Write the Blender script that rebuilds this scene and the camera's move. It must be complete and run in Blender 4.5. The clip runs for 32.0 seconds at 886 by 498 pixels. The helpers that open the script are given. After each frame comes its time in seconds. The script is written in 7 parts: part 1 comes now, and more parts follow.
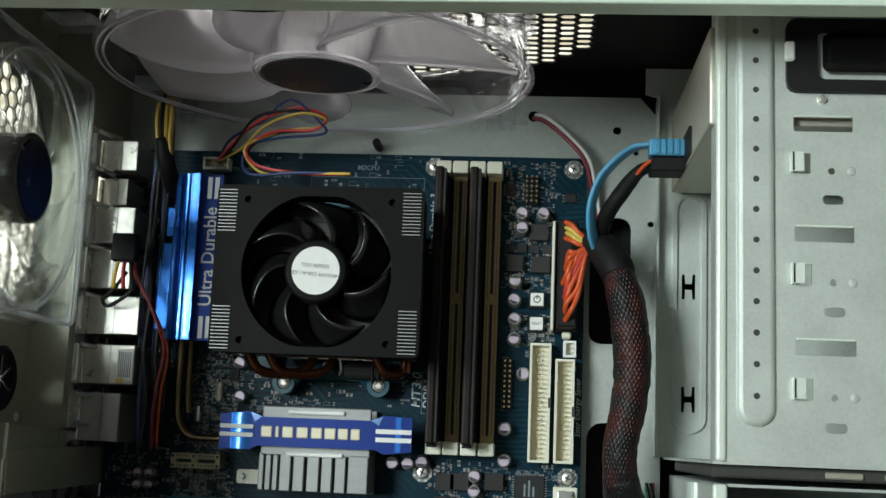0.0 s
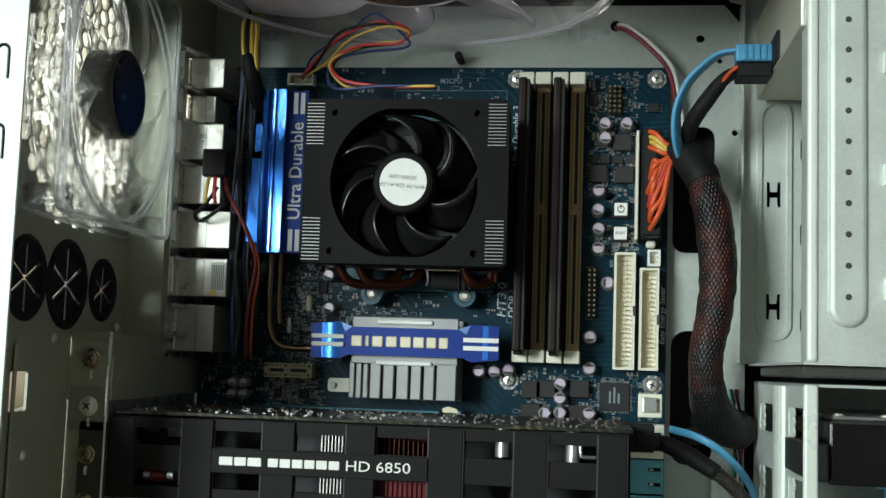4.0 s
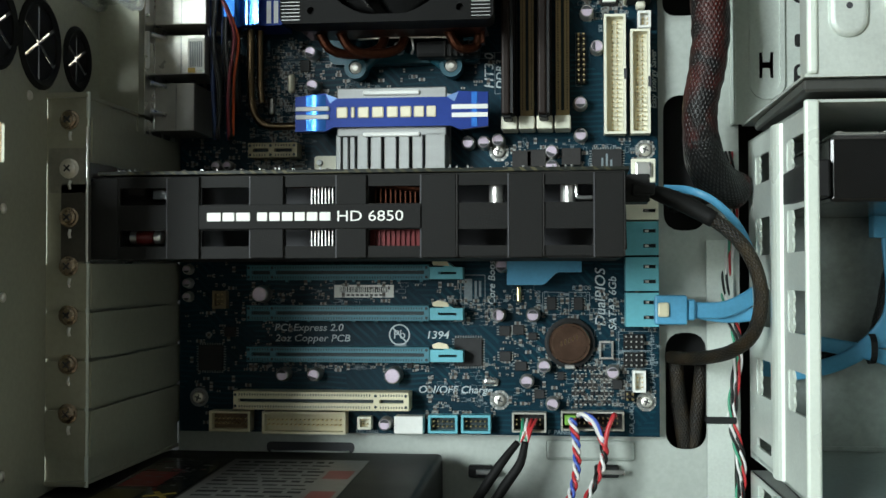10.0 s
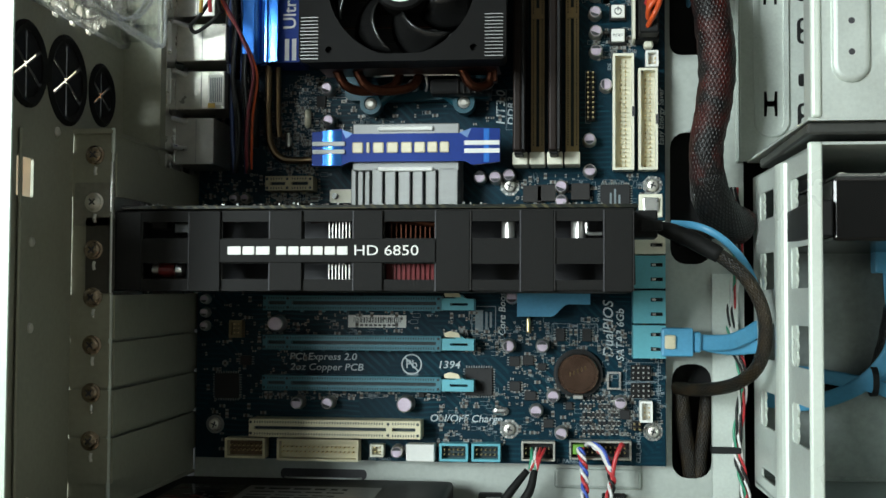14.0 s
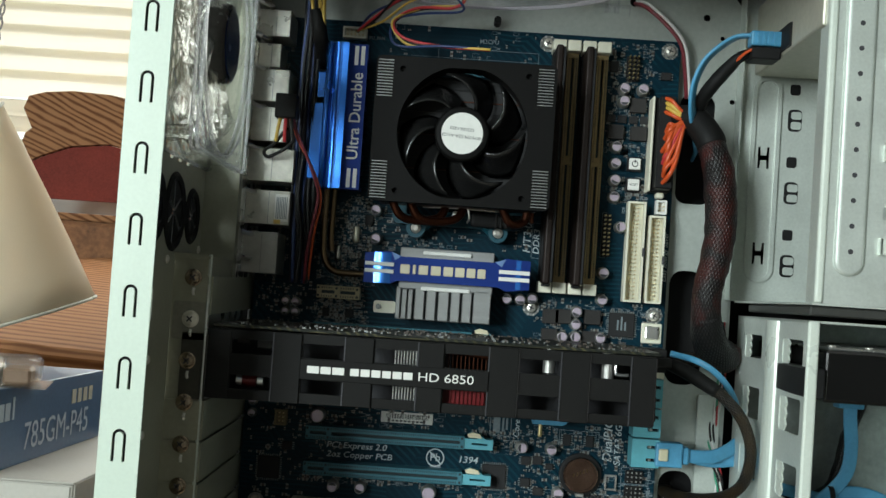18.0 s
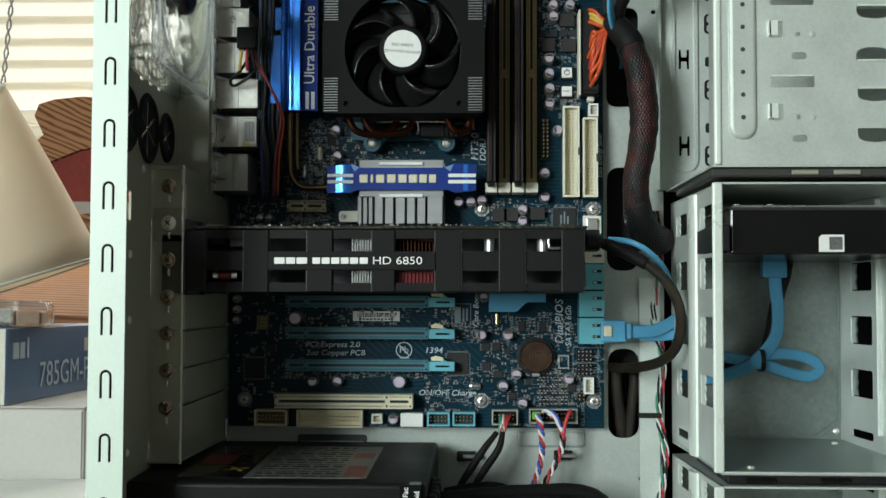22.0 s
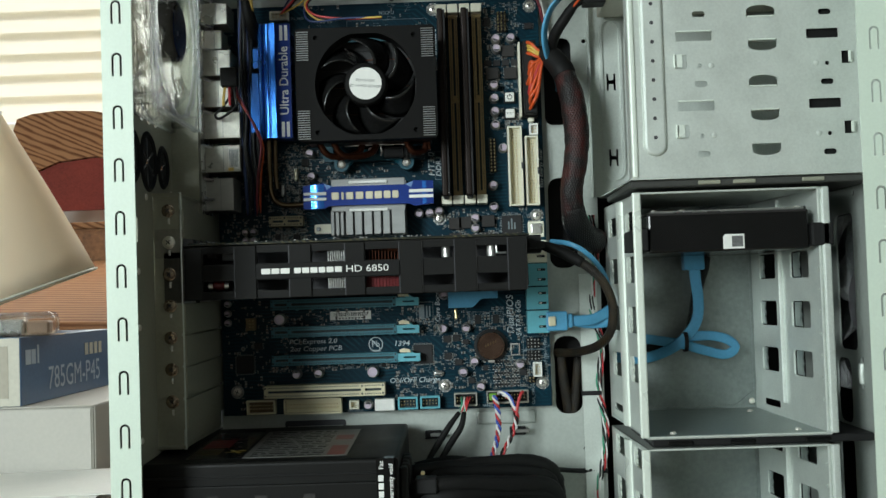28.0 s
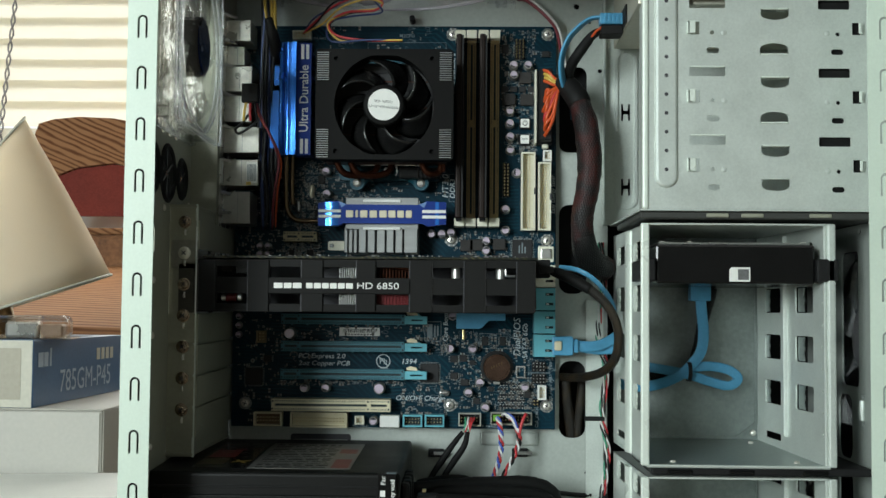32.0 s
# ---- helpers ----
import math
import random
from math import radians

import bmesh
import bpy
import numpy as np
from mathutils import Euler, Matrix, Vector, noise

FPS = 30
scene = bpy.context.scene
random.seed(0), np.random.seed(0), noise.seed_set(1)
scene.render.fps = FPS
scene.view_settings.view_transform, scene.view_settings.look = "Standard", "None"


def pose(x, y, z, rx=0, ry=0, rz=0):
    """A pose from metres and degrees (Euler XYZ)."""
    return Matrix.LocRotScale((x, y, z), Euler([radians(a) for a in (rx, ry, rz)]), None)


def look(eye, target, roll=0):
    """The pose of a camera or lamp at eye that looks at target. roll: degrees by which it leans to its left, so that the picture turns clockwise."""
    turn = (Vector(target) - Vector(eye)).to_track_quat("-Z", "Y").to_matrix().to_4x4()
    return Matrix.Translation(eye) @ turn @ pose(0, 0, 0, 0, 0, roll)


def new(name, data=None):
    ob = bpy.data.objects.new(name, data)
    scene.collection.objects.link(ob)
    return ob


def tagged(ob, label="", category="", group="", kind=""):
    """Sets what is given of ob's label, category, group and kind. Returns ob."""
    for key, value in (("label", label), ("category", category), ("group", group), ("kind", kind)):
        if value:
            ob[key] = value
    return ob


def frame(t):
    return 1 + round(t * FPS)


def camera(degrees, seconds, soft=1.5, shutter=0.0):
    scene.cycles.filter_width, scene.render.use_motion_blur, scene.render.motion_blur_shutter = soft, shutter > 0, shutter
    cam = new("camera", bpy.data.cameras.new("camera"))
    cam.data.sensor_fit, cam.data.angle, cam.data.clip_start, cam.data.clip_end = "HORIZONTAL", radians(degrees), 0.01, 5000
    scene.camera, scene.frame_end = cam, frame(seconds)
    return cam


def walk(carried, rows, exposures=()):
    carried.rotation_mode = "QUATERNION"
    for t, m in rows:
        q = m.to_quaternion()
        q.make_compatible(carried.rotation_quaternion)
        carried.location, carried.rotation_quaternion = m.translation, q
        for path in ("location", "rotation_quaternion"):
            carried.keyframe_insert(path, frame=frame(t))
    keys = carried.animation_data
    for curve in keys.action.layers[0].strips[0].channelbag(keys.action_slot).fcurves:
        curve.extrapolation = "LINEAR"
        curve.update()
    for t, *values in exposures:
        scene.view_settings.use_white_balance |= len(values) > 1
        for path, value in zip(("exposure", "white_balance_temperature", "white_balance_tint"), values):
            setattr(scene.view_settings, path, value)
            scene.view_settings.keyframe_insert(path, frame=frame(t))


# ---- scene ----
cam = camera(40.95, 32.0, soft=1.5)
PATH = [
    (0, (0.2192, -0.6048, 0.1458), (0.0622, 1.3629, 0.4681), 2.28),
    (0.5, (0.2145, -0.6087, 0.1416), (-0.0188, 1.3486, 0.4808), 2.66),
    (1, (0.2100, -0.6048, 0.1386), (-0.0485, 1.3570, 0.4298), 2.54),
    (1.5, (0.2083, -0.6034, 0.1334), (-0.0402, 1.3654, 0.3832), 2.01),
    (2, (0.2099, -0.6014, 0.1289), (-0.0408, 1.3718, 0.3362), 1.89),
    (2.5, (0.2141, -0.6006, 0.1267), (-0.0304, 1.3758, 0.3120), 1.49),
    (4.5, (0.2018, -0.6135, 0.1384), (-0.0598, 1.3576, 0.3531), 2.04),
    (5, (0.1920, -0.6077, 0.1177), (-0.0693, 1.3611, 0.3526), 1.85),
    (5.5, (0.1950, -0.5907, 0.0825), (-0.0598, 1.3877, 0.2272), 1.80),
    (6, (0.1867, -0.5795, 0.0615), (-0.0662, 1.4044, 0.0537), 0.93),
    (6.5, (0.1877, -0.5846, 0.0646), (-0.0759, 1.3976, 0.0235), 0.35),
    (7, (0.1915, -0.5887, 0.0672), (-0.0728, 1.3938, 0.0535), 0.08),
    (7.5, (0.1964, -0.5910, 0.0703), (-0.0648, 1.3918, 0.0868), -0.08),
    (8, (0.2043, -0.5947, 0.0714), (-0.0282, 1.3911, 0.1208), -0.11),
    (8.5, (0.2096, -0.5948, 0.0699), (0.0045, 1.3939, 0.1257), -0.15),
    (9, (0.2102, -0.5950, 0.0680), (0.0053, 1.3937, 0.1235), 0.23),
    (9.5, (0.2092, -0.5948, 0.0671), (0.0014, 1.3938, 0.1136), 0.05),
    (10, (0.2025, -0.5944, 0.0672), (-0.0175, 1.3928, 0.1169), -0.08),
    (10.5, (0.1915, -0.5959, 0.0691), (-0.0515, 1.3889, 0.1126), 0.34),
    (11, (0.1868, -0.5987, 0.0715), (-0.0675, 1.3845, 0.1198), 0.60),
    (11.5, (0.1902, -0.6012, 0.0741), (-0.0566, 1.3825, 0.1367), 0.19),
    (12, (0.1926, -0.6014, 0.0745), (-0.0505, 1.3828, 0.1413), 0.18),
    (12.5, (0.1944, -0.6020, 0.0748), (-0.0430, 1.3827, 0.1408), 0.10),
    (13, (0.1970, -0.6024, 0.0729), (-0.0418, 1.3823, 0.1366), 0.21),
    (13.5, (0.1983, -0.6067, 0.0746), (-0.0306, 1.3788, 0.1467), 0.05),
    (15.5, (0.2116, -0.6313, 0.0608), (0.0027, 1.3548, 0.1697), 1.02),
    (16, (0.2182, -0.6725, 0.0671), (0.0406, 1.3167, 0.1739), -0.98),
    (16.5, (0.2147, -0.7206, 0.0921), (-0.0000, 1.2659, 0.1771), 0.38),
    (16.8, (0.1587, -0.7487, 0.0830), (0.0227, 1.2465, 0.1159), 1.25),
    (17, (0.1709, -0.7766, 0.0864), (0.0464, 1.2196, 0.0966), -0.34),
    (17.3, (0.1504, -0.7753, 0.0823), (0.1253, 1.2241, 0.1286), -0.21),
    (17.5, (0.1488, -0.7547, 0.0993), (0.1040, 1.2439, 0.1615), 2.80),
    (17.8, (0.1214, -0.7338, 0.1435), (0.1155, 1.2656, 0.1960), 3.29),
    (18, (0.1228, -0.7032, 0.1350), (0.0885, 1.2951, 0.2113), 3.93),
    (18.2, (0.1416, -0.7058, 0.1191), (0.1176, 1.2920, 0.2100), -0.35),
    (18.5, (0.1791, -0.7224, 0.0921), (0.1017, 1.2730, 0.2026), -2.09),
    (19, (0.1659, -0.7245, 0.0621), (0.1131, 1.2741, 0.1139), 0.41),
    (19.5, (0.1586, -0.7461, 0.0641), (0.0792, 1.2519, 0.1037), 0.30),
    (20, (0.1693, -0.7592, 0.0697), (0.1399, 1.2394, 0.1393), -1.15),
    (20.5, (0.1751, -0.7707, 0.0724), (0.1655, 1.2269, 0.1670), -1.20),
    (21, (0.1742, -0.7733, 0.0715), (0.1386, 1.2237, 0.1768), -0.79),
    (21.5, (0.1713, -0.7735, 0.0706), (0.1064, 1.2231, 0.1687), 0.03),
    (22, (0.1700, -0.7730, 0.0696), (0.0918, 1.2235, 0.1603), 0.16),
    (22.5, (0.1666, -0.7716, 0.0685), (0.0860, 1.2252, 0.1447), 0.45),
    (23, (0.1656, -0.7723, 0.0687), (0.0859, 1.2249, 0.1356), 0.34),
    (23.5, (0.1684, -0.7754, 0.0697), (0.0873, 1.2215, 0.1467), -0.10),
    (24, (0.1685, -0.7768, 0.0704), (0.0815, 1.2193, 0.1587), 0.12),
    (24.5, (0.1687, -0.7778, 0.0713), (0.0685, 1.2175, 0.1641), 0.22),
    (26.5, (0.1648, -0.7782, 0.0716), (0.0587, 1.2166, 0.1702), 0.81),
    (27, (0.1650, -0.7787, 0.0750), (0.0787, 1.2178, 0.1602), -1.02),
    (27.5, (0.1744, -0.8492, 0.0798), (0.1313, 1.1494, 0.1406), -1.91),
    (28, (0.1791, -0.8846, 0.0759), (0.1514, 1.1139, 0.1484), -1.88),
    (28.5, (0.1801, -0.8870, 0.0763), (0.1467, 1.1111, 0.1563), -0.61),
    (29, (0.1825, -0.8892, 0.0762), (0.1350, 1.1084, 0.1624), 0.18),
    (29.5, (0.1856, -0.8951, 0.0765), (0.1305, 1.1018, 0.1731), 0.29),
    (30, (0.1851, -0.8953, 0.0764), (0.1273, 1.1015, 0.1752), 0.55),
    (30.5, (0.1822, -0.8933, 0.0754), (0.1216, 1.1033, 0.1742), 0.48),
    (31, (0.1800, -0.8954, 0.0756), (0.1219, 1.1015, 0.1727), 0.50),
    (31.5, (0.1802, -0.8955, 0.0757), (0.1310, 1.1013, 0.1782), 0.42),
    (32, (0.1810, -0.8974, 0.0767), (0.1317, 1.0993, 0.1818), 0.49),
]
walk(cam, [(t, look(eye, target, roll)) for t, eye, target, roll in PATH], exposures=[(0, -0.14), (1, 0.08), (2, 0.0), (4.5, 0.0), (6, 0.25), (10, 0.26), (13.5, 0.2), (16, 0.25), (17, -0.17), (18, -0.12), (24.5, -0.12), (28, -0.16), (32, -0.18)])

# ---- world and large lights: daylight from a blinded window behind the case and from a wide window on the camera's side ----
world = bpy.data.worlds.new("sky")
scene.world = world
world.use_nodes = True
wn = world.node_tree.nodes
sky = wn.new("ShaderNodeTexSky")
sky.sky_type, sky.sun_disc = "NISHITA", False
sky.sun_elevation, sky.sun_rotation = radians(42), radians(-20)
world.node_tree.links.new(sky.outputs[0], wn["Background"].inputs[0])
wn["Background"].inputs[1].default_value = 0.15

sun = new("sun", bpy.data.lights.new("sun", "SUN"))
sun.data.energy, sun.data.angle, sun.data.color = 3.6, radians(0.6), (1.0, 0.95, 0.86)
sun.matrix_basis = look((-0.4, 3.0, 2.6), (0, 0, 0))


def window_light(name, eye, target, w, h, watts, color):
    ob = new(name, bpy.data.lights.new(name, "AREA"))
    ob.data.shape, ob.data.size, ob.data.size_y, ob.data.energy, ob.data.color = "RECTANGLE", w, h, watts, color
    ob.matrix_basis = look(eye, target)
    return ob


window_light("side_window_light", (-1.32, -2.44, 0.53), (0.2, 0.0, 0.1), 0.74, 0.9, 80, (0.885, 1.0, 0.995))
window_light("back_window_light", (-0.4, 1.54, 0.8), (-0.4, 0.0, 0.8), 2.0, 1.1, 34, (0.98, 1.0, 0.95))


S = 0.001  # the plan below is in millimetres; x to the case's front, y into the case, z up


def V(x, y, z):
    return Vector((x * S, y * S, z * S))


def thing(name, label, category, group="", kind="", at=(0, 0, 0)):
    ob = new(name)
    ob.empty_display_size = 0.01
    ob.location = V(*at)
    return tagged(ob, label, category, group, kind)


def part(name, bm, material, parent=None, label="", smooth=False):
    me = bpy.data.meshes.new(name)
    bmesh.ops.recalc_face_normals(bm, faces=bm.faces)
    bm.to_mesh(me)
    bm.free()
    if smooth:
        for p in me.polygons:
            p.use_smooth = True
    me.materials.append(material)
    return place(name, me, parent, label)


def place(name, me, parent=None, label="", m=None):
    ob = new(name, me)
    if parent is not None:
        ob.parent = parent
        up, p = Matrix(), parent
        while p is not None:
            up = p.matrix_basis @ up
            p = p.parent
        ob.matrix_basis = up.inverted() @ (m if m is not None else Matrix())
    elif m is not None:
        ob.matrix_basis = m
    if label:
        tagged(ob, label)
    return ob


def box(bm, x0, x1, y0, y1, z0, z1, bev=0.0, seg=1, m=None):
    r = bmesh.ops.create_cube(bm, size=1)
    vs = r["verts"]
    for v in vs:
        v.co = Vector((((x0 + x1) / 2 + v.co.x * (x1 - x0)) * S, ((y0 + y1) / 2 + v.co.y * (y1 - y0)) * S, ((z0 + z1) / 2 + v.co.z * (z1 - z0)) * S))
    if m is not None:
        bmesh.ops.transform(bm, matrix=m, verts=vs)
    if bev:
        es = list({e for v in vs for e in v.link_edges})
        bmesh.ops.bevel(bm, geom=es, offset=bev * S, segments=seg, affect="EDGES", profile=0.5)
    return bm


def B(x0, x1, y0, y1, z0, z1, bev=0.0, seg=1):
    return box(bmesh.new(), x0, x1, y0, y1, z0, z1, bev, seg)


AX = {"x": Matrix.Rotation(math.pi / 2, 4, "Y"), "y": Matrix.Rotation(math.pi / 2, 4, "X"), "z": Matrix()}


def cyl(bm, c, axis, r, h, seg=20, r2=None, caps=True):
    bmesh.ops.create_cone(bm, cap_ends=caps, segments=seg, radius1=r * S, radius2=(r if r2 is None else r2) * S, depth=h * S, matrix=Matrix.Translation(V(*c)) @ AX[axis])
    return bm


def smooth_path(pts, n=6):
    p = [Vector(q) for q in pts]
    p = [2 * p[0] - p[1]] + p + [2 * p[-1] - p[-2]]
    out = []
    for i in range(1, len(p) - 2):
        a, b, c, d = p[i - 1], p[i], p[i + 1], p[i + 2]
        for k in range(n):
            t = k / n
            out.append(0.5 * (2 * b + (c - a) * t + (2 * a - 5 * b + 4 * c - d) * t * t + (3 * b - a - 3 * c + d) * t ** 3))
    return out + [p[-2]]


def tube(bm, pts, r, seg=8, n=6, flat=None, radii=None, wobble=0.0, twist=0.0):
    """A swept tube in millimetres; flat=(w, h) gives a ribbon, radii a swelling."""
    c = smooth_path(pts, n)
    rings, up, run = [], None, [0.0]
    uv = bm.loops.layers.uv.verify()
    for a, b in zip(c, c[1:]):
        run.append(run[-1] + (b - a).length)
    for i, q in enumerate(c):
        d = (c[min(i + 1, len(c) - 1)] - c[max(i - 1, 0)]).normalized()
        if up is None:
            up = d.orthogonal().normalized() if flat is None else (Vector((0, -1, 0)) - d * d.dot(Vector((0, -1, 0)))).normalized()
        up = (up - d * up.dot(d)).normalized()
        side = d.cross(up)
        f = i / max(1, len(c) - 1)
        rr = r if radii is None else float(np.interp(f, np.linspace(0, 1, len(radii)), radii))
        ring = []
        for k in range(seg):
            a = 2 * math.pi * k / seg + twist * f
            if flat:
                ca, sa = math.cos(a), math.sin(a)
                o = side * (flat[0] / 2 * math.copysign(abs(ca) ** 0.5, ca)) + up * (flat[1] / 2 * math.copysign(abs(sa) ** 0.5, sa))
            else:
                w = rr * (1 + wobble * noise.noise(q * 0.2 + Vector((k * 0.7, 0, 0))))
                o = (side * math.cos(a) + up * math.sin(a)) * w
            ring.append(bm.verts.new((q + o) * S))
        rings.append(ring)
    girth = 2 * math.pi * r
    for i, (a, b) in enumerate(zip(rings, rings[1:])):
        for k in range(seg):
            f = bm.faces.new((a[k], a[(k + 1) % seg], b[(k + 1) % seg], b[k]))
            for lp, (u, v) in zip(f.loops, ((k, i), (k + 1, i), (k + 1, i + 1), (k, i + 1))):
                lp[uv].uv = (u / seg * girth, run[v])
    bm.faces.new(rings[0])
    bm.faces.new(rings[-1])
    return bm


def rrect(cx, cy, w, h, r=0.0, n=3):
    if r <= 0:
        return [(cx - w / 2, cy - h / 2), (cx + w / 2, cy - h / 2), (cx + w / 2, cy + h / 2), (cx - w / 2, cy + h / 2)]
    r = min(r, w / 2 - 0.001, h / 2 - 0.001)
    out = []
    for qx, qy, a0 in ((1, -1, -90), (1, 1, 0), (-1, 1, 90), (-1, -1, 180)):
        for k in range(n + 1):
            a = radians(a0 + 90 * k / n)
            out.append((cx + qx * (w / 2 - r) + r * math.cos(a), cy + qy * (h / 2 - r) + r * math.sin(a)))
    return out


def circ(cx, cy, r, n=14):
    return [(cx + r * math.cos(2 * math.pi * k / n), cy + r * math.sin(2 * math.pi * k / n)) for k in range(n)]


def arch(cx, cy, w, h, t, n=8):
    """An upside-down U of line width t."""
    ro, ri, zc = w / 2, w / 2 - t, cy + h / 2 - w / 2
    o = [(cx + ro * math.cos(math.pi * k / n), zc + ro * math.sin(math.pi * k / n)) for k in range(n + 1)]
    i = [(cx + ri * math.cos(math.pi * k / n), zc + ri * math.sin(math.pi * k / n)) for k in range(n, -1, -1)]
    return [(cx + ro, cy - h / 2)] + o + [(cx - ro, cy - h / 2), (cx - ri, cy - h / 2)] + i + [(cx + ri, cy - h / 2)]


def dmoon(cx, cy, w, h, up=True, n=8):
    s = 1 if up else -1
    top = [(cx + w / 2 * math.cos(math.pi * k / n), cy - s * h / 2 + s * h * (0.55 + 0.45 * math.sin(math.pi * k / n))) for k in range(n + 1)]
    return [(cx + w / 2, cy - s * h / 2)] + top + [(cx - w / 2, cy - s * h / 2)]


def plane_xz(y):
    return lambda u, v, w: V(u, y + w, v)


def plane_yz(x):
    return lambda u, v, w: V(x + w, u, v)


def plane_xy(z):
    return lambda u, v, w: V(u, v, z + w)


def sheet(outer, holes, thick, to):
    """A flat sheet with real openings: outline and holes in the sheet's plane, laid by to(u, v, depth)."""
    bm = bmesh.new()
    edges = []
    for loop in [outer, *holes]:
        vs = [bm.verts.new(to(u, v, 0)) for u, v in loop]
        edges += [bm.edges.new((a, b)) for a, b in zip(vs, vs[1:] + vs[:1])]
    bmesh.ops.triangle_fill(bm, use_beauty=True, use_dissolve=False, edges=edges)
    r = bmesh.ops.extrude_face_region(bm, geom=list(bm.faces))
    off = to(0, 0, thick) - to(0, 0, 0)
    for g in r["geom"]:
        if isinstance(g, bmesh.types.BMVert):
            g.co += off
    return bm


def lathe(bm, prof, c, axis="y", seg=24):
    """Turned shape from (radius, height) pairs."""
    m = Matrix.Translation(V(*c)) @ AX[axis]
    rings = [[bm.verts.new(m @ Vector((r * S * math.cos(2 * math.pi * k / seg), r * S * math.sin(2 * math.pi * k / seg), h * S))) for k in range(seg)] for r, h in prof]
    for a, b in zip(rings, rings[1:]):
        for k in range(seg):
            bm.faces.new((a[k], a[(k + 1) % seg], b[(k + 1) % seg], b[k]))
    if prof[0] == prof[-1]:
        bmesh.ops.remove_doubles(bm, verts=rings[0] + rings[-1], dist=1e-7)
    else:
        bm.faces.new(rings[0])
        bm.faces.new(rings[-1])
    return bm


def text_mesh(body, size, deep=0.0, narrow=1.0, bold=0.0):
    cu = bpy.data.curves.new("words", "FONT")
    cu.body, cu.size, cu.extrude, cu.align_x, cu.align_y = body, size * S, deep * S, "CENTER", "CENTER"
    cu.offset, cu.resolution_u = bold * S, 3
    ob = bpy.data.objects.new("words", cu)
    me = bpy.data.meshes.new_from_object(ob)
    bpy.data.objects.remove(ob)
    bpy.data.curves.remove(cu)
    for v in me.vertices:
        v.co.x *= narrow
    return me


def words(body, x, y, z, size, material, parent, turn=0, narrow=1.0, bold=0.0, name="printed_text", rx=90, rz=0, deep=0.0):
    """Printed words that face the open side of the case; turn leans them anticlockwise."""
    me = text_mesh(body, size, deep, narrow, bold)
    me.materials.append(material)
    m = Matrix.Translation(V(x, y, z)) @ Matrix.Rotation(radians(rz), 4, "Z") @ Matrix.Rotation(radians(rx), 4, "X") @ Matrix.Rotation(radians(turn), 4, "Z")
    return place(name, me, parent, "", m)


def quad(bm, pts):
    bm.faces.new([bm.verts.new(V(*p)) for p in pts])
    return bm


def nodes(name):
    m = bpy.data.materials.new(name)
    m.use_nodes = True
    nt = m.node_tree
    return m, nt, nt.nodes["Principled BSDF"]


def mat(name, col, rough=0.5, metal=0.0, grain=250.0, vary=0.12, bump=0.02, blotch=18.0, coat=0.0, spec=0.5, stretch=(1, 1, 1)):
    """Base colour with variation at two scales, uneven gloss and a fine relief."""
    m, nt, b = nodes(name)
    n, ln = nt.nodes, nt.links
    tc, mp = n.new("ShaderNodeTexCoord"), n.new("ShaderNodeMapping")
    mp.inputs["Scale"].default_value = stretch
    ln.new(tc.outputs["Object"], mp.inputs["Vector"])
    big, fine = n.new("ShaderNodeTexNoise"), n.new("ShaderNodeTexNoise")
    big.inputs["Scale"].default_value, fine.inputs["Scale"].default_value = blotch, grain
    big.inputs["Detail"].default_value, fine.inputs["Detail"].default_value = 4, 3
    ln.new(mp.outputs[0], big.inputs["Vector"]), ln.new(mp.outputs[0], fine.inputs["Vector"])
    add = n.new("ShaderNodeMath")
    add.operation = "ADD"
    ln.new(big.outputs[0], add.inputs[0]), ln.new(fine.outputs[0], add.inputs[1])
    ramp = n.new("ShaderNodeMapRange")
    ramp.inputs["From Min"].default_value, ramp.inputs["From Max"].default_value = 0.6, 1.4
    ramp.inputs["To Min"].default_value, ramp.inputs["To Max"].default_value = 1 - vary, 1 + vary
    ln.new(add.outputs[0], ramp.inputs["Value"])
    mul = n.new("ShaderNodeVectorMath")
    mul.operation = "SCALE"
    mul.inputs[0].default_value = col
    ln.new(ramp.outputs[0], mul.inputs["Scale"])
    ln.new(mul.outputs[0], b.inputs["Base Color"])
    rr = n.new("ShaderNodeMapRange")
    rr.inputs["To Min"].default_value, rr.inputs["To Max"].default_value = max(0.02, rough - 0.09), min(1, rough + 0.09)
    ln.new(big.outputs[0], rr.inputs["Value"])
    ln.new(rr.outputs[0], b.inputs["Roughness"])
    b.inputs["Metallic"].default_value = metal
    b.inputs["Coat Weight"].default_value = coat
    b.inputs["Specular IOR Level"].default_value = spec
    if bump:
        bp = n.new("ShaderNodeBump")
        bp.inputs["Strength"].default_value, bp.inputs["Distance"].default_value = min(1, bump * 8), 0.0002
        ln.new(fine.outputs[0], bp.inputs["Height"])
        ln.new(bp.outputs[0], b.inputs["Normal"])
    return m


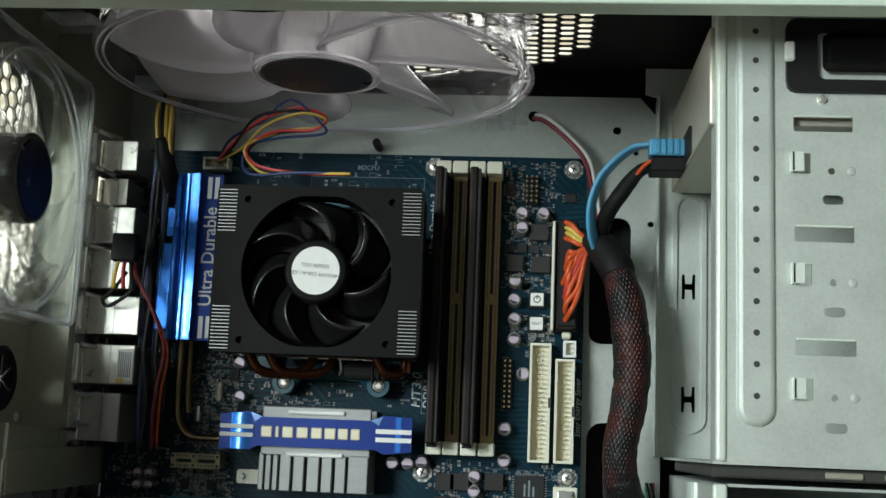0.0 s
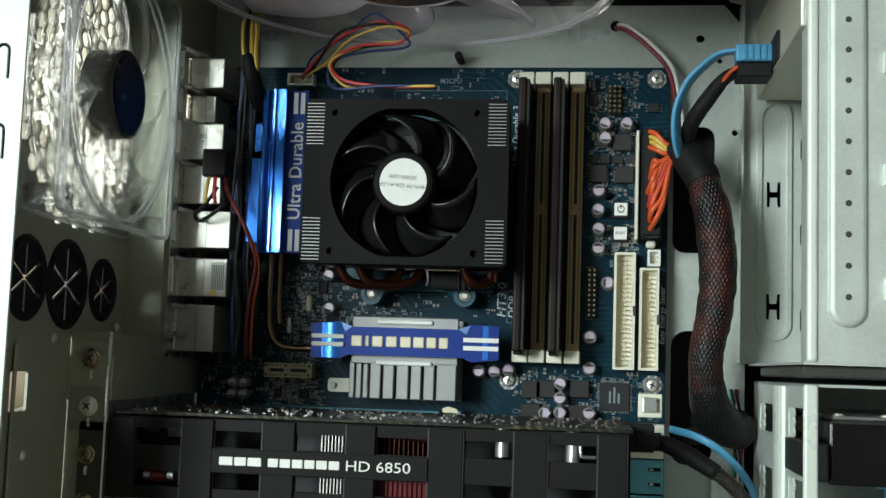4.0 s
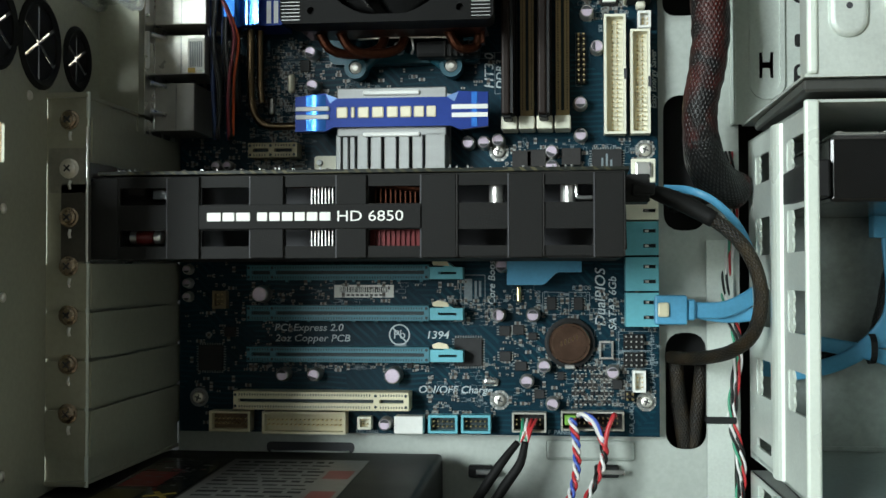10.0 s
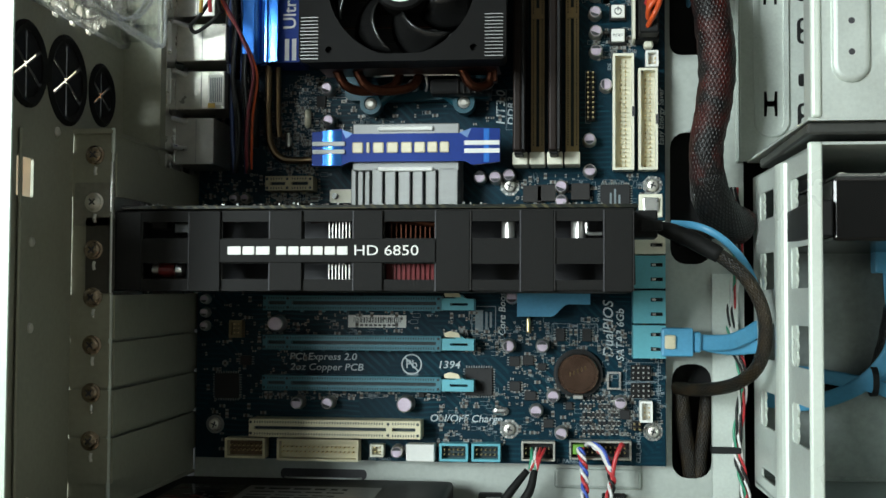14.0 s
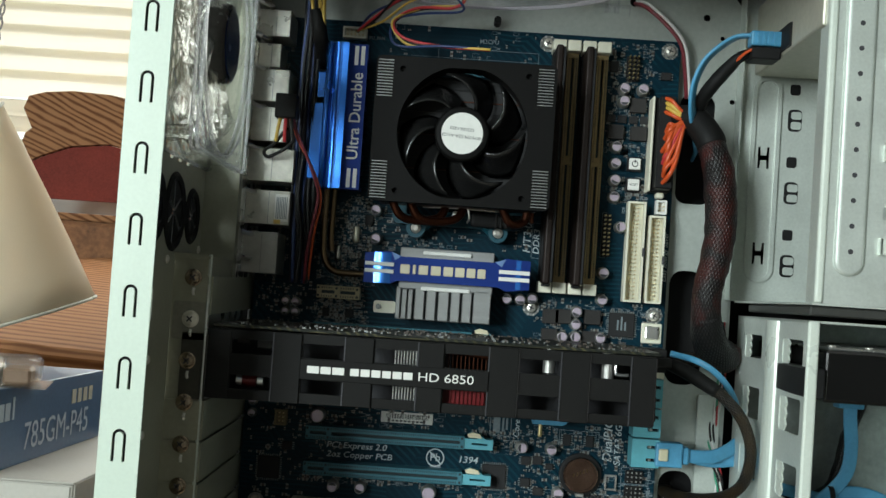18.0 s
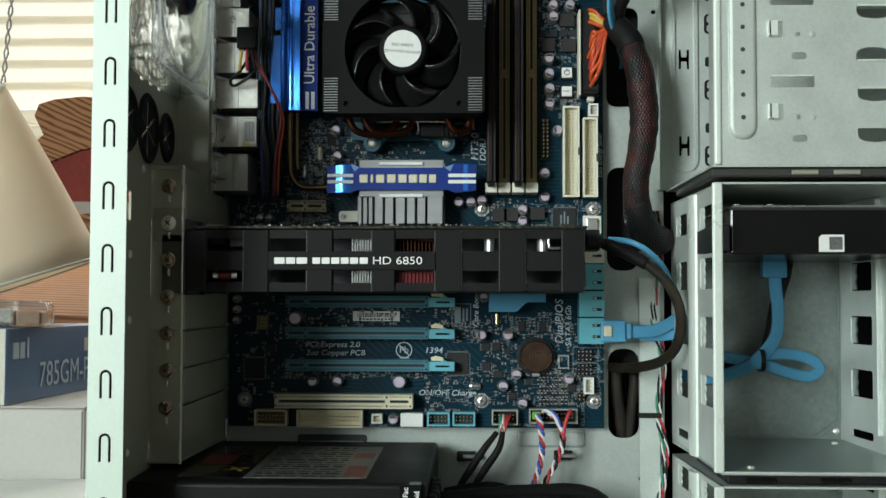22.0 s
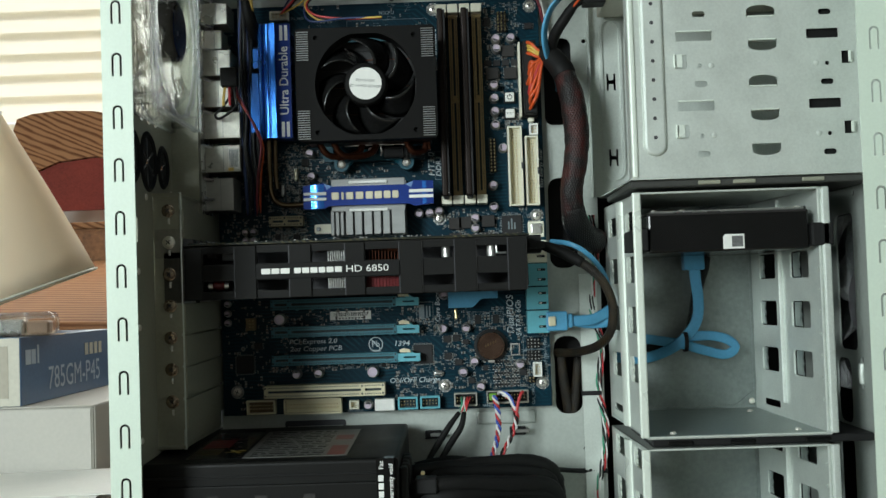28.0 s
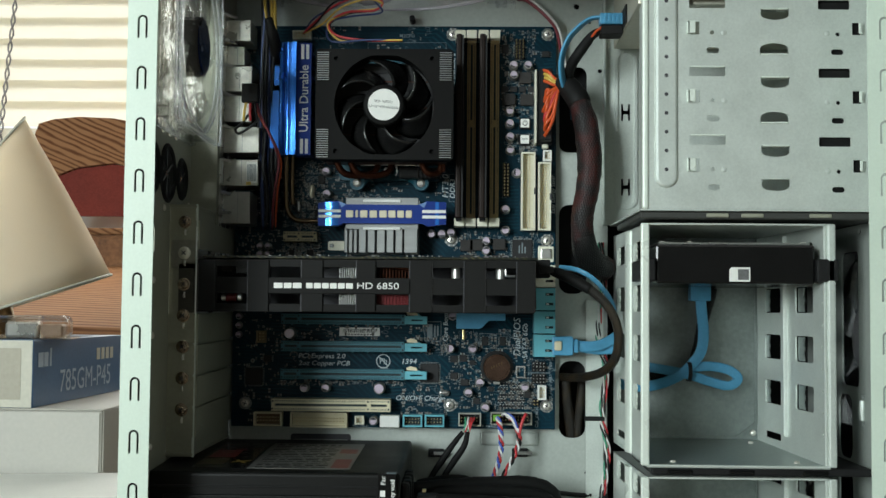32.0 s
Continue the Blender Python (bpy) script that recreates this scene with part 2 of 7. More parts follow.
def pcb_mat(name, col, line):
    """Solder mask with copper traces that show through it."""
    m = mat(name, col, 0.36, 0, 900, 0.3, 0.02, 30, spec=0.16)
    nt = m.node_tree
    n, ln, b = nt.nodes, nt.links, nt.nodes["Principled BSDF"]
    src = b.inputs["Base Color"].links[0].from_socket
    tc = n.new("ShaderNodeTexCoord")
    masks = []
    for turn, scale in ((0, 120.0), (45, 90.0)):
        mp = n.new("ShaderNodeMapping")
        mp.inputs["Rotation"].default_value = (0, radians(turn), 0)
        ln.new(tc.outputs["Object"], mp.inputs["Vector"])
        w = n.new("ShaderNodeTexWave")
        w.bands_direction = "X" if turn else "Z"
        w.inputs["Scale"].default_value, w.inputs["Distortion"].default_value, w.inputs["Detail"].default_value = scale, 2.5, 0
        w.inputs["Detail Scale"].default_value = 0.6
        ln.new(mp.outputs[0], w.inputs["Vector"])
        masks.append(w)
    cell = n.new("ShaderNodeTexVoronoi")
    cell.inputs["Scale"].default_value = 55
    ln.new(tc.outputs["Object"], cell.inputs["Vector"])
    sep = n.new("ShaderNodeSeparateColor")
    ln.new(cell.outputs["Color"], sep.inputs[0])
    pick = n.new("ShaderNodeMath")
    pick.operation = "GREATER_THAN"
    pick.inputs[1].default_value = 0.5
    ln.new(sep.outputs[0], pick.inputs[0])
    mix = n.new("ShaderNodeMix")
    ln.new(pick.outputs[0], mix.inputs["Factor"]), ln.new(masks[0].outputs["Fac"], mix.inputs["A"]), ln.new(masks[1].outputs["Fac"], mix.inputs["B"])
    cut = n.new("ShaderNodeMapRange")
    cut.inputs["From Min"].default_value, cut.inputs["From Max"].default_value = 0.62, 0.78
    ln.new(mix.outputs[0], cut.inputs["Value"])
    use = n.new("ShaderNodeMath")
    use.operation = "MULTIPLY"
    ln.new(cut.outputs[0], use.inputs[0]), ln.new(sep.outputs[1], use.inputs[1])
    col2 = n.new("ShaderNodeMix")
    col2.data_type = "RGBA"
    col2.inputs["B"].default_value = (*line, 1)
    ln.new(use.outputs[0], col2.inputs["Factor"])
    for s in col2.inputs:
        if s.name == "A" and s.type == "RGBA":
            ln.new(src, s)
        if s.name == "B" and s.type == "RGBA":
            s.default_value = (*line, 1)
    out = [s for s in col2.outputs if s.type == "RGBA"][0]
    ln.new(out, b.inputs["Base Color"])
    return m


def glass_mat(name, col, rough=0.05, ior=1.49, see=0.0, ripple=0.0, haze=0.0):
    """Clear plastic: partly plain see-through, partly refracting, with a rippled moulded skin and some milkiness."""
    m, nt, b = nodes(name)
    n, ln = nt.nodes, nt.links
    b.inputs["Base Color"].default_value = (*col, 1)
    b.inputs["Roughness"].default_value = rough
    b.inputs["IOR"].default_value = ior
    b.inputs["Transmission Weight"].default_value = 1.0 - haze
    if ripple:
        tc, no, bp = n.new("ShaderNodeTexCoord"), n.new("ShaderNodeTexNoise"), n.new("ShaderNodeBump")
        no.inputs["Scale"].default_value, no.inputs["Detail"].default_value, no.inputs["Distortion"].default_value = 64, 0.8, 1.6
        bp.inputs["Strength"].default_value, bp.inputs["Distance"].default_value = ripple, 0.004
        ln.new(tc.outputs["Object"], no.inputs["Vector"]), ln.new(no.outputs[0], bp.inputs["Height"]), ln.new(bp.outputs[0], b.inputs["Normal"])
    if see:
        t, mx = n.new("ShaderNodeBsdfTransparent"), n.new("ShaderNodeMixShader")
        t.inputs[0].default_value = (*col, 1)
        mx.inputs[0].default_value = see
        ln.new(b.outputs[0], mx.inputs[1]), ln.new(t.outputs[0], mx.inputs[2])
        ln.new(mx.outputs[0], n["Material Output"].inputs[0])
    return m


def braid_mat(name, core, strand, red=None, pitch=1.5):
    """Expanding woven sleeve: crossing strands, mapped along the cable, over the dark wires inside it."""
    m, nt, b = nodes(name)
    n, ln = nt.nodes, nt.links
    tc = n.new("ShaderNodeTexCoord")
    ws = []
    for a in (27, -27):
        mp = n.new("ShaderNodeMapping")
        mp.inputs["Rotation"].default_value = (0, 0, radians(a))
        ln.new(tc.outputs["UV"], mp.inputs["Vector"])
        w = n.new("ShaderNodeTexWave")
        w.bands_direction = "X"
        w.inputs["Scale"].default_value, w.inputs["Distortion"].default_value, w.inputs["Detail Scale"].default_value = 0.314 / pitch, 1.2, 0.4
        ln.new(mp.outputs[0], w.inputs["Vector"])
        ws.append(w)
    top = n.new("ShaderNodeMath")
    top.operation = "MULTIPLY"
    ln.new(ws[0].outputs["Fac"], top.inputs[0]), ln.new(ws[1].outputs["Fac"], top.inputs[1])
    cut = n.new("ShaderNodeMapRange")
    cut.inputs["From Min"].default_value, cut.inputs["From Max"].default_value = 0.5, 0.85
    ln.new(top.outputs[0], cut.inputs["Value"])
    blot = n.new("ShaderNodeTexNoise")
    blot.inputs["Scale"].default_value, blot.inputs["Detail"].default_value = 0.07, 2
    ln.new(tc.outputs["UV"], blot.inputs["Vector"])
    rp = n.new("ShaderNodeValToRGB")
    rp.color_ramp.elements[0].color, rp.color_ramp.elements[1].color = (*core, 1), (*(red or core), 1)
    rp.color_ramp.elements[0].position, rp.color_ramp.elements[1].position = 0.42, 0.6
    ln.new(blot.outputs[0], rp.inputs[0])
    mx = n.new("ShaderNodeMix")
    mx.data_type = "RGBA"
    cols = [q for q in mx.inputs if q.type == "RGBA"]
    ln.new(cut.outputs[0], mx.inputs["Factor"])
    ln.new(rp.outputs[0], cols[0])
    cols[1].default_value = (*strand, 1)
    ln.new([q for q in mx.outputs if q.type == "RGBA"][0], b.inputs["Base Color"])
    bp = n.new("ShaderNodeBump")
    bp.inputs["Strength"].default_value, bp.inputs["Distance"].default_value = 0.7, 0.0006
    ln.new(top.outputs[0], bp.inputs["Height"])
    ln.new(bp.outputs[0], b.inputs["Normal"])
    b.inputs["Roughness"].default_value, b.inputs["Specular IOR Level"].default_value = 0.42, 0.35
    return m


def wood_mat(name, a, c, scale=9.0, axis="X", wave=3.2):
    m, nt, b = nodes(name)
    n, ln = nt.nodes, nt.links
    tc, mp = n.new("ShaderNodeTexCoord"), n.new("ShaderNodeMapping")
    if axis == "Z":  # slanting grain
        mp.vector_type = "TEXTURE"
        mp.inputs["Scale"].default_value, mp.inputs["Rotation"].default_value = (5, 1, 1), (0, radians(24), 0)
    else:
        mp.inputs["Scale"].default_value = (0.25, 1.0, 1.6)
    ln.new(tc.outputs["Object"], mp.inputs["Vector"])
    w, f = n.new("ShaderNodeTexWave"), n.new("ShaderNodeTexNoise")
    w.bands_direction = "Z" if axis == "Z" else "DIAGONAL"
    w.inputs["Scale"].default_value, w.inputs["Distortion"].default_value, w.inputs["Detail"].default_value = scale, wave, 3
    f.inputs["Scale"].default_value, f.inputs["Detail"].default_value = 120, 5
    ln.new(mp.outputs[0], w.inputs["Vector"]), ln.new(mp.outputs[0], f.inputs["Vector"])
    mx = n.new("ShaderNodeMath")
    mx.operation = "MULTIPLY_ADD"
    mx.inputs[1].default_value = 0.5
    ln.new(f.outputs[0], mx.inputs[0]), ln.new(w.outputs["Fac"], mx.inputs[2])
    rp = n.new("ShaderNodeValToRGB")
    rp.color_ramp.elements[0].color, rp.color_ramp.elements[1].color = (*a, 1), (*c, 1)
    rp.color_ramp.elements[0].position, rp.color_ramp.elements[1].position = 0.25, 0.85
    ln.new(mx.outputs[0], rp.inputs[0])
    ln.new(rp.outputs[0], b.inputs["Base Color"])
    b.inputs["Roughness"].default_value, b.inputs["Specular IOR Level"].default_value = 0.8, 0.06
    bp = n.new("ShaderNodeBump")
    bp.inputs["Strength"].default_value, bp.inputs["Distance"].default_value = 0.25, 0.001
    ln.new(f.outputs[0], bp.inputs["Height"])
    ln.new(bp.outputs[0], b.inputs["Normal"])
    return m


STEEL = mat("galvanised steel", (0.61, 0.655, 0.61), 0.42, 0.4, 700, 0.10, 0.02, 55)
# olive zinc steel, darkened for the unlit inner side of the rear wall
SLOT_STEEL = mat("olive-grey zinc steel, shade in its colour", (0.32, 0.32, 0.25), 0.5, 0.2, 420, 0.1, 0.012, 14)
FRAME_BLUE = mat("dark teal nylon", (0.012, 0.085, 0.12), 0.4, 0, 600, 0.1, 0.01, 60)
PRINT_DULL = mat("dull silver label", (0.10, 0.10, 0.095), 0.4, 0.1, 300, 0.25, 0, 30)
PRINT_RED = mat("dark red print", (0.15, 0.012, 0.012), 0.45, 0, 300, 0.15, 0, 30)
PRINT_YELLOW = mat("dull yellow print", (0.22, 0.15, 0.02), 0.45, 0, 300, 0.15, 0, 30)
DIM_BLUE = mat("dark blue wire", (0.02, 0.04, 0.13), 0.45, 0, 500, 0.1, 0.0, 60)
# nickel darkened for the shade in which the slot screws sit
SLOT_SCREW = mat("nickel screw, shade in its colour", (0.33, 0.26, 0.19), 0.26, 0.95, 900, 0.25, 0.02, 200)
# paler copy of the steel: the light that edges and tabs catch is in its colour
EDGE_STEEL = mat("edge steel, caught light in its colour", (0.74, 0.80, 0.72), 0.30, 0.15, 600, 0.06, 0.01, 20)
GPU_RED = mat("dark red nylon", (0.13, 0.006, 0.008), 0.4, 0, 500, 0.2, 0.01, 60, spec=0.3)
PRINT_SILVER = mat("silver label", (0.12, 0.12, 0.112), 0.32, 0.15, 300, 0.3, 0, 30)
PRINT_PINK = mat("red label print", (0.17, 0.03, 0.028), 0.4, 0, 300, 0.3, 0, 30)
SEAM_GREY = mat("dark grey seam plastic", (0.045, 0.046, 0.042), 0.45, 0, 500, 0.2, 0.02, 30)
CAGE_STEEL = mat("dull zinc steel", (0.42, 0.47, 0.45), 0.40, 0.85, 420, 0.14, 0.02, 22)
PORT_TIN = mat("port tin plate", (0.56, 0.55, 0.49), 0.3, 0.6, 300, 0.18, 0.015, 60)
# darker copy of the cage steel, the far wall's shade put into its colour
FAR_STEEL = mat("far wall steel, shade painted in", (0.27, 0.305, 0.295), 0.40, 0.8, 300, 0.2, 0.02, 26)
STEEL_IN = mat("plain zinc steel", (0.44, 0.475, 0.44), 0.46, 0.3, 420, 0.10, 0.012, 14)
PAINT = mat("pale grey-green painted steel", (0.605, 0.70, 0.60), 0.36, 0.0, 600, 0.05, 0.008, 20)
CHROME = mat("bright tin plate", (0.72, 0.72, 0.70), 0.28, 0.9, 300, 0.08, 0.01, 60)
SCREW = mat("nickel screw", (0.80, 0.77, 0.70), 0.34, 0.75, 900, 0.15, 0.02, 200)
PCB = pcb_mat("blue circuit board", (0.0018, 0.020, 0.034), (0.005, 0.045, 0.066))
PCB_DARK = pcb_mat("dark card circuit board", (0.02, 0.022, 0.018), (0.10, 0.09, 0.05))
BLACK = mat("black plastic", (0.013, 0.013, 0.0132), 0.55, 0, 700, 0.2, 0.02, 40, spec=0.2)
BLACK_GLOSS = mat("glossy black", (0.006, 0.006, 0.006), 0.2, 0, 700, 0.15, 0.004, 40, spec=0.35)
SHROUD = mat("charcoal card shroud", (0.0095, 0.0093, 0.0088), 0.62, 0, 1400, 0.18, 0.06, 30, spec=0.16)
FANBLACK = mat("black fan plastic", (0.0062, 0.006, 0.0058), 0.6, 0, 900, 0.15, 0.03, 40, spec=0.1)
BLADE_BLACK = mat("glossy black blade plastic", (0.011, 0.011, 0.0108), 0.22, 0, 900, 0.15, 0.01, 40, spec=0.5)
SPREADER = mat("dark brown heat spreader", (0.018, 0.012, 0.010), 0.5, 0.2, 700, 0.2, 0.01, 40, spec=0.2)
IVORY = mat("ivory connector plastic", (0.72, 0.66, 0.46), 0.45, 0, 500, 0.07, 0.01, 60)
CREAM = mat("cream connector plastic", (0.78, 0.76, 0.62), 0.45, 0, 500, 0.06, 0.01, 60)
WHITE = mat("white plastic", (0.80, 0.80, 0.76), 0.4, 0, 500, 0.05, 0.01, 60)
TAN = mat("tan memory socket", (0.42, 0.31, 0.15), 0.5, 0, 600, 0.15, 0.02, 60, spec=0.3)
SLOT = mat("teal slot plastic", (0.042, 0.175, 0.225), 0.42, 0, 600, 0.1, 0.01, 60)
SLOT_DEEP = mat("dark slot contacts", (0.015, 0.03, 0.035), 0.5, 0.2, 900, 0.2, 0.01, 60)
AQUA = mat("aqua connector plastic", (0.12, 0.42, 0.50), 0.42, 0, 600, 0.08, 0.01, 60)
SKY = mat("light blue cable plastic", (0.085, 0.33, 0.54), 0.42, 0, 600, 0.1, 0.01, 60)
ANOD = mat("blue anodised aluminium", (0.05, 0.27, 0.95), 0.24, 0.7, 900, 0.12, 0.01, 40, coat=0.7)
ANOD_DEEP = mat("deep blue printed aluminium", (0.006, 0.030, 0.20), 0.4, 0.3, 900, 0.12, 0.01, 40, spec=0.3)
ALU = mat("silver aluminium", (0.29, 0.295, 0.29), 0.45, 0.5, 700, 0.10, 0.02, 60, stretch=(1, 1, 6))
COPPER = mat("tarnished copper", (0.075, 0.024, 0.012), 0.36, 0.85, 500, 0.35, 0.02, 50)
NICKEL = mat("dull brown heat pipe", (0.15, 0.10, 0.055), 0.3, 0.95, 500, 0.15, 0.01, 50)
GOLD = mat("pale gold print", (0.62, 0.57, 0.43), 0.4, 0.3, 500, 0.08, 0.01, 60)
PINS = mat("gold pins", (0.72, 0.58, 0.30), 0.3, 0.9, 500, 0.1, 0.0, 60)
SILK = mat("white silkscreen ink", (0.50, 0.56, 0.58), 0.7, 0, 700, 0.12, 0.0, 90, spec=0.2)
SILK_DIM = mat("worn silkscreen ink", (0.20, 0.24, 0.26), 0.7, 0, 700, 0.2, 0.0, 90, spec=0.2)
CAP_TOP = mat("lilac capacitor top", (0.62, 0.52, 0.62), 0.35, 0.5, 900, 0.1, 0.0, 90)
CAP_CAN = mat("aluminium capacitor can", (0.68, 0.67, 0.64), 0.3, 0.85, 900, 0.08, 0.0, 90)
CHIP = mat("black chip resin", (0.018, 0.018, 0.019), 0.5, 0, 900, 0.15, 0.02, 60, spec=0.3)
CHOKE = mat("ferrite block", (0.028, 0.026, 0.025), 0.6, 0.0, 900, 0.2, 0.03, 60, spec=0.25)
SMD = mat("tin terminals", (0.26, 0.27, 0.26), 0.4, 0.6, 700, 0.3, 0.0, 300)
SMD_TAN = mat("ceramic chip parts", (0.07, 0.055, 0.045), 0.5, 0, 700, 0.3, 0.0, 300)
PAPER = mat("white paper", (0.78, 0.78, 0.74), 0.65, 0, 400, 0.05, 0.01, 40)
INK = mat("dark ink, also inner shade", (0.04, 0.04, 0.045), 0.6, 0, 400, 0.1, 0.0, 40)
RED = mat("red plastic", (0.22, 0.012, 0.012), 0.45, 0, 500, 0.1, 0.01, 60)
RED_WIRE = mat("red wire", (0.50, 0.035, 0.04), 0.38, 0, 500, 0.1, 0.0, 60)
ORANGE = mat("orange wire", (0.60, 0.085, 0.02), 0.38, 0, 500, 0.1, 0.0, 60)
YELLOW = mat("yellow wire", (0.62, 0.42, 0.08), 0.38, 0, 500, 0.1, 0.0, 60)
BLUE_WIRE = mat("blue wire", (0.06, 0.11, 0.46), 0.38, 0, 500, 0.1, 0.0, 60)
WHITE_WIRE = mat("white wire", (0.74, 0.72, 0.70), 0.38, 0, 500, 0.06, 0.0, 60)
GREEN_WIRE = mat("green wire", (0.04, 0.28, 0.16), 0.38, 0, 500, 0.1, 0.0, 60)
BLACK_WIRE = mat("black wire", (0.012, 0.012, 0.012), 0.42, 0, 500, 0.1, 0.0, 60, spec=0.3)
MAROON = mat("maroon wire", (0.20, 0.03, 0.04), 0.38, 0, 500, 0.1, 0.0, 60)
BRAID = braid_mat("black braided sleeve", (0.003, 0.003, 0.003), (0.018, 0.016, 0.015))
BRAID_RED = braid_mat("dark red braided sleeve", (0.004, 0.003, 0.003), (0.042, 0.036, 0.035), (0.045, 0.006, 0.004), 1.7)
BRAID_BROWN = braid_mat("brown braided sleeve", (0.004, 0.0032, 0.0025), (0.042, 0.030, 0.013), (0.02, 0.012, 0.004), 1.3)
CLEAR = glass_mat("clear acrylic", (0.93, 0.94, 0.93), 0.0, 1.49, 0.72, 0.22, 0.0)
FAN_HUB = mat("smoked grey hub", (0.045, 0.042, 0.038), 0.25, 0.1, 500, 0.15, 0.0, 60)
CLEAR_EDGE = glass_mat("bright acrylic edge", (0.96, 0.97, 0.98), 0.08, 1.5, 0.2, 0.3, 0.25)
CLEAR_BLADE = glass_mat("clear milky blade", (0.86, 0.83, 0.88), 0.22, 1.4, 0.36, 0.0, 0.62)
CLEAR_RING = glass_mat("smooth clear acrylic", (0.98, 0.98, 0.99), 0.03, 1.45, 0.78, 0.0, 0.08)
BLISTER = glass_mat("clear packaging", (0.9, 0.9, 0.88), 0.12, 1.3, 0.55)
HUB_BLUE = mat("dark blue hub", (0.006, 0.014, 0.055), 0.25, 0.2, 500, 0.2, 0.0, 60)
RUBBER = mat("black rubber", (0.008, 0.008, 0.0078), 0.6, 0, 900, 0.2, 0.02, 60, spec=0.2)
PSU_BLACK = mat("textured black steel", (0.0058, 0.0058, 0.0053), 0.45, 0.0, 1600, 0.2, 0.06, 30, spec=0.18)
OAK = wood_mat("oak", (0.16, 0.062, 0.025), (0.34, 0.165, 0.075), 26.0)
OAK_DARK = wood_mat("carved oak", (0.13, 0.055, 0.026), (0.33, 0.17, 0.085), 30.0, "Z", 9.0)
LEATHER = mat("dark red leather", (0.19, 0.035, 0.025), 0.6, 0, 300, 0.25, 0.04, 12, spec=0.1)
FLORAL = mat("brown patterned fabric", (0.22, 0.10, 0.045), 0.8, 0, 120, 0.5, 0.05, 22)
CARD_WHITE = mat("grey-white cardboard", (0.45, 0.43, 0.385), 0.6, 0, 300, 0.06, 0.02, 9)
CARD_CREAM = mat("kraft label side", (0.50, 0.48, 0.40), 0.6, 0, 300, 0.1, 0.02, 12)
CARD_BLUE = mat("blue printed card", (0.055, 0.125, 0.245), 0.4, 0, 300, 0.15, 0.01, 12)
PRINT_BLUE = mat("pale blue print", (0.45, 0.53, 0.63), 0.5, 0, 300, 0.1, 0.0, 12)
WALL = mat("painted wall", (0.30, 0.305, 0.29), 0.8, 0, 60, 0.05, 0.02, 3)
FLOOR = mat("carpet", (0.26, 0.22, 0.18), 0.95, 0, 400, 0.3, 0.1, 8)
CEIL = mat("white ceiling", (0.5, 0.5, 0.485), 0.9, 0, 60, 0.04, 0.02, 3)
DESK = mat("desk laminate", (0.38, 0.30, 0.22), 0.45, 0, 300, 0.15, 0.01, 8, stretch=(0.2, 1, 1))


def blind_mat():
    m, nt, b = nodes("sunlit blind slat")
    b.inputs["Base Color"].default_value = (0.80, 0.76, 0.64, 1)
    b.inputs["Roughness"].default_value = 0.5
    n, ln = nt.nodes, nt.links
    t, mx = n.new("ShaderNodeBsdfTranslucent"), n.new("ShaderNodeMixShader")
    t.inputs[0].default_value = (0.97, 0.95, 0.87, 1)
    mx.inputs[0].default_value = 0.84
    ln.new(b.outputs[0], mx.inputs[1]), ln.new(t.outputs[0], mx.inputs[2])
    ln.new(mx.outputs[0], n["Material Output"].inputs[0])
    return m


def shade_mat():
    m = mat("cream lampshade fabric", (0.90, 0.78, 0.62), 0.75, 0, 900, 0.05, 0.03, 6)
    nt = m.node_tree
    n, ln = nt.nodes, nt.links
    t, mx = n.new("ShaderNodeBsdfTranslucent"), n.new("ShaderNodeMixShader")
    t.inputs[0].default_value = (0.92, 0.84, 0.70, 1)
    mx.inputs[0].default_value = 0.55
    ln.new(n["Principled BSDF"].outputs[0], mx.inputs[1]), ln.new(t.outputs[0], mx.inputs[2])
    ln.new(mx.outputs[0], n["Material Output"].inputs[0])
    return m


BLIND, SHADE = blind_mat(), shade_mat()


def put0(bm, m):
    bmesh.ops.transform(bm, matrix=m, verts=bm.verts)
    return bm


CORD = mat("grey blind cord", (0.30, 0.29, 0.30), 0.3, 0.3, 300, 0.2, 0, 60)
# ---- the room, plain, round the desk ----
def wall(name, bm, material, label):
    ob = part(name, bm, material)
    return tagged(ob, label, "wall", kind="structure")


def slab(x0, x1, y0, y1, z0, z1):
    return B(x0, x1, y0, y1, z0, z1)


tagged(part("floor", slab(-2200, 2400, -2600, 1700, -900, -870), FLOOR), "brown carpeted floor of the room", "floor", kind="structure")
tagged(part("ceiling", slab(-2200, 2400, -2600, 1700, 1560, 1600), CEIL), "plain white ceiling of the room", "ceiling", kind="structure")
back = sheet([(-2200, -870), (2400, -870), (2400, 1560), (-2200, 1560)], [rrect(-380, 872, 2340, 1056)], 100, plane_xz(1650))
wall("wall_north", back, WALL, "painted wall with a blinded window")
wall("wall_west", slab(-2200, -2100, -2600, 1650, -870, 1560), WALL, "plain painted wall")
wall("wall_east", slab(2300, 2400, -2600, 1650, -870, 1560), WALL, "plain painted wall")
south = sheet([(-2100, -870), (2300, -870), (2300, 1560), (-2100, 1560)], [rrect(-1100, 480, 1160, 1000)], -100, plane_xz(-2500))
wall("wall_south", south, WALL, "painted wall with a wide window")

w2 = thing("window_2", "wide window in the wall behind the camera", "window", kind="structure")
part("window_frame", sheet(rrect(-1100, 480, 1160, 1000), [rrect(-1100, 480, 1080, 920)], -40, plane_xz(-2520)), WHITE, w2)
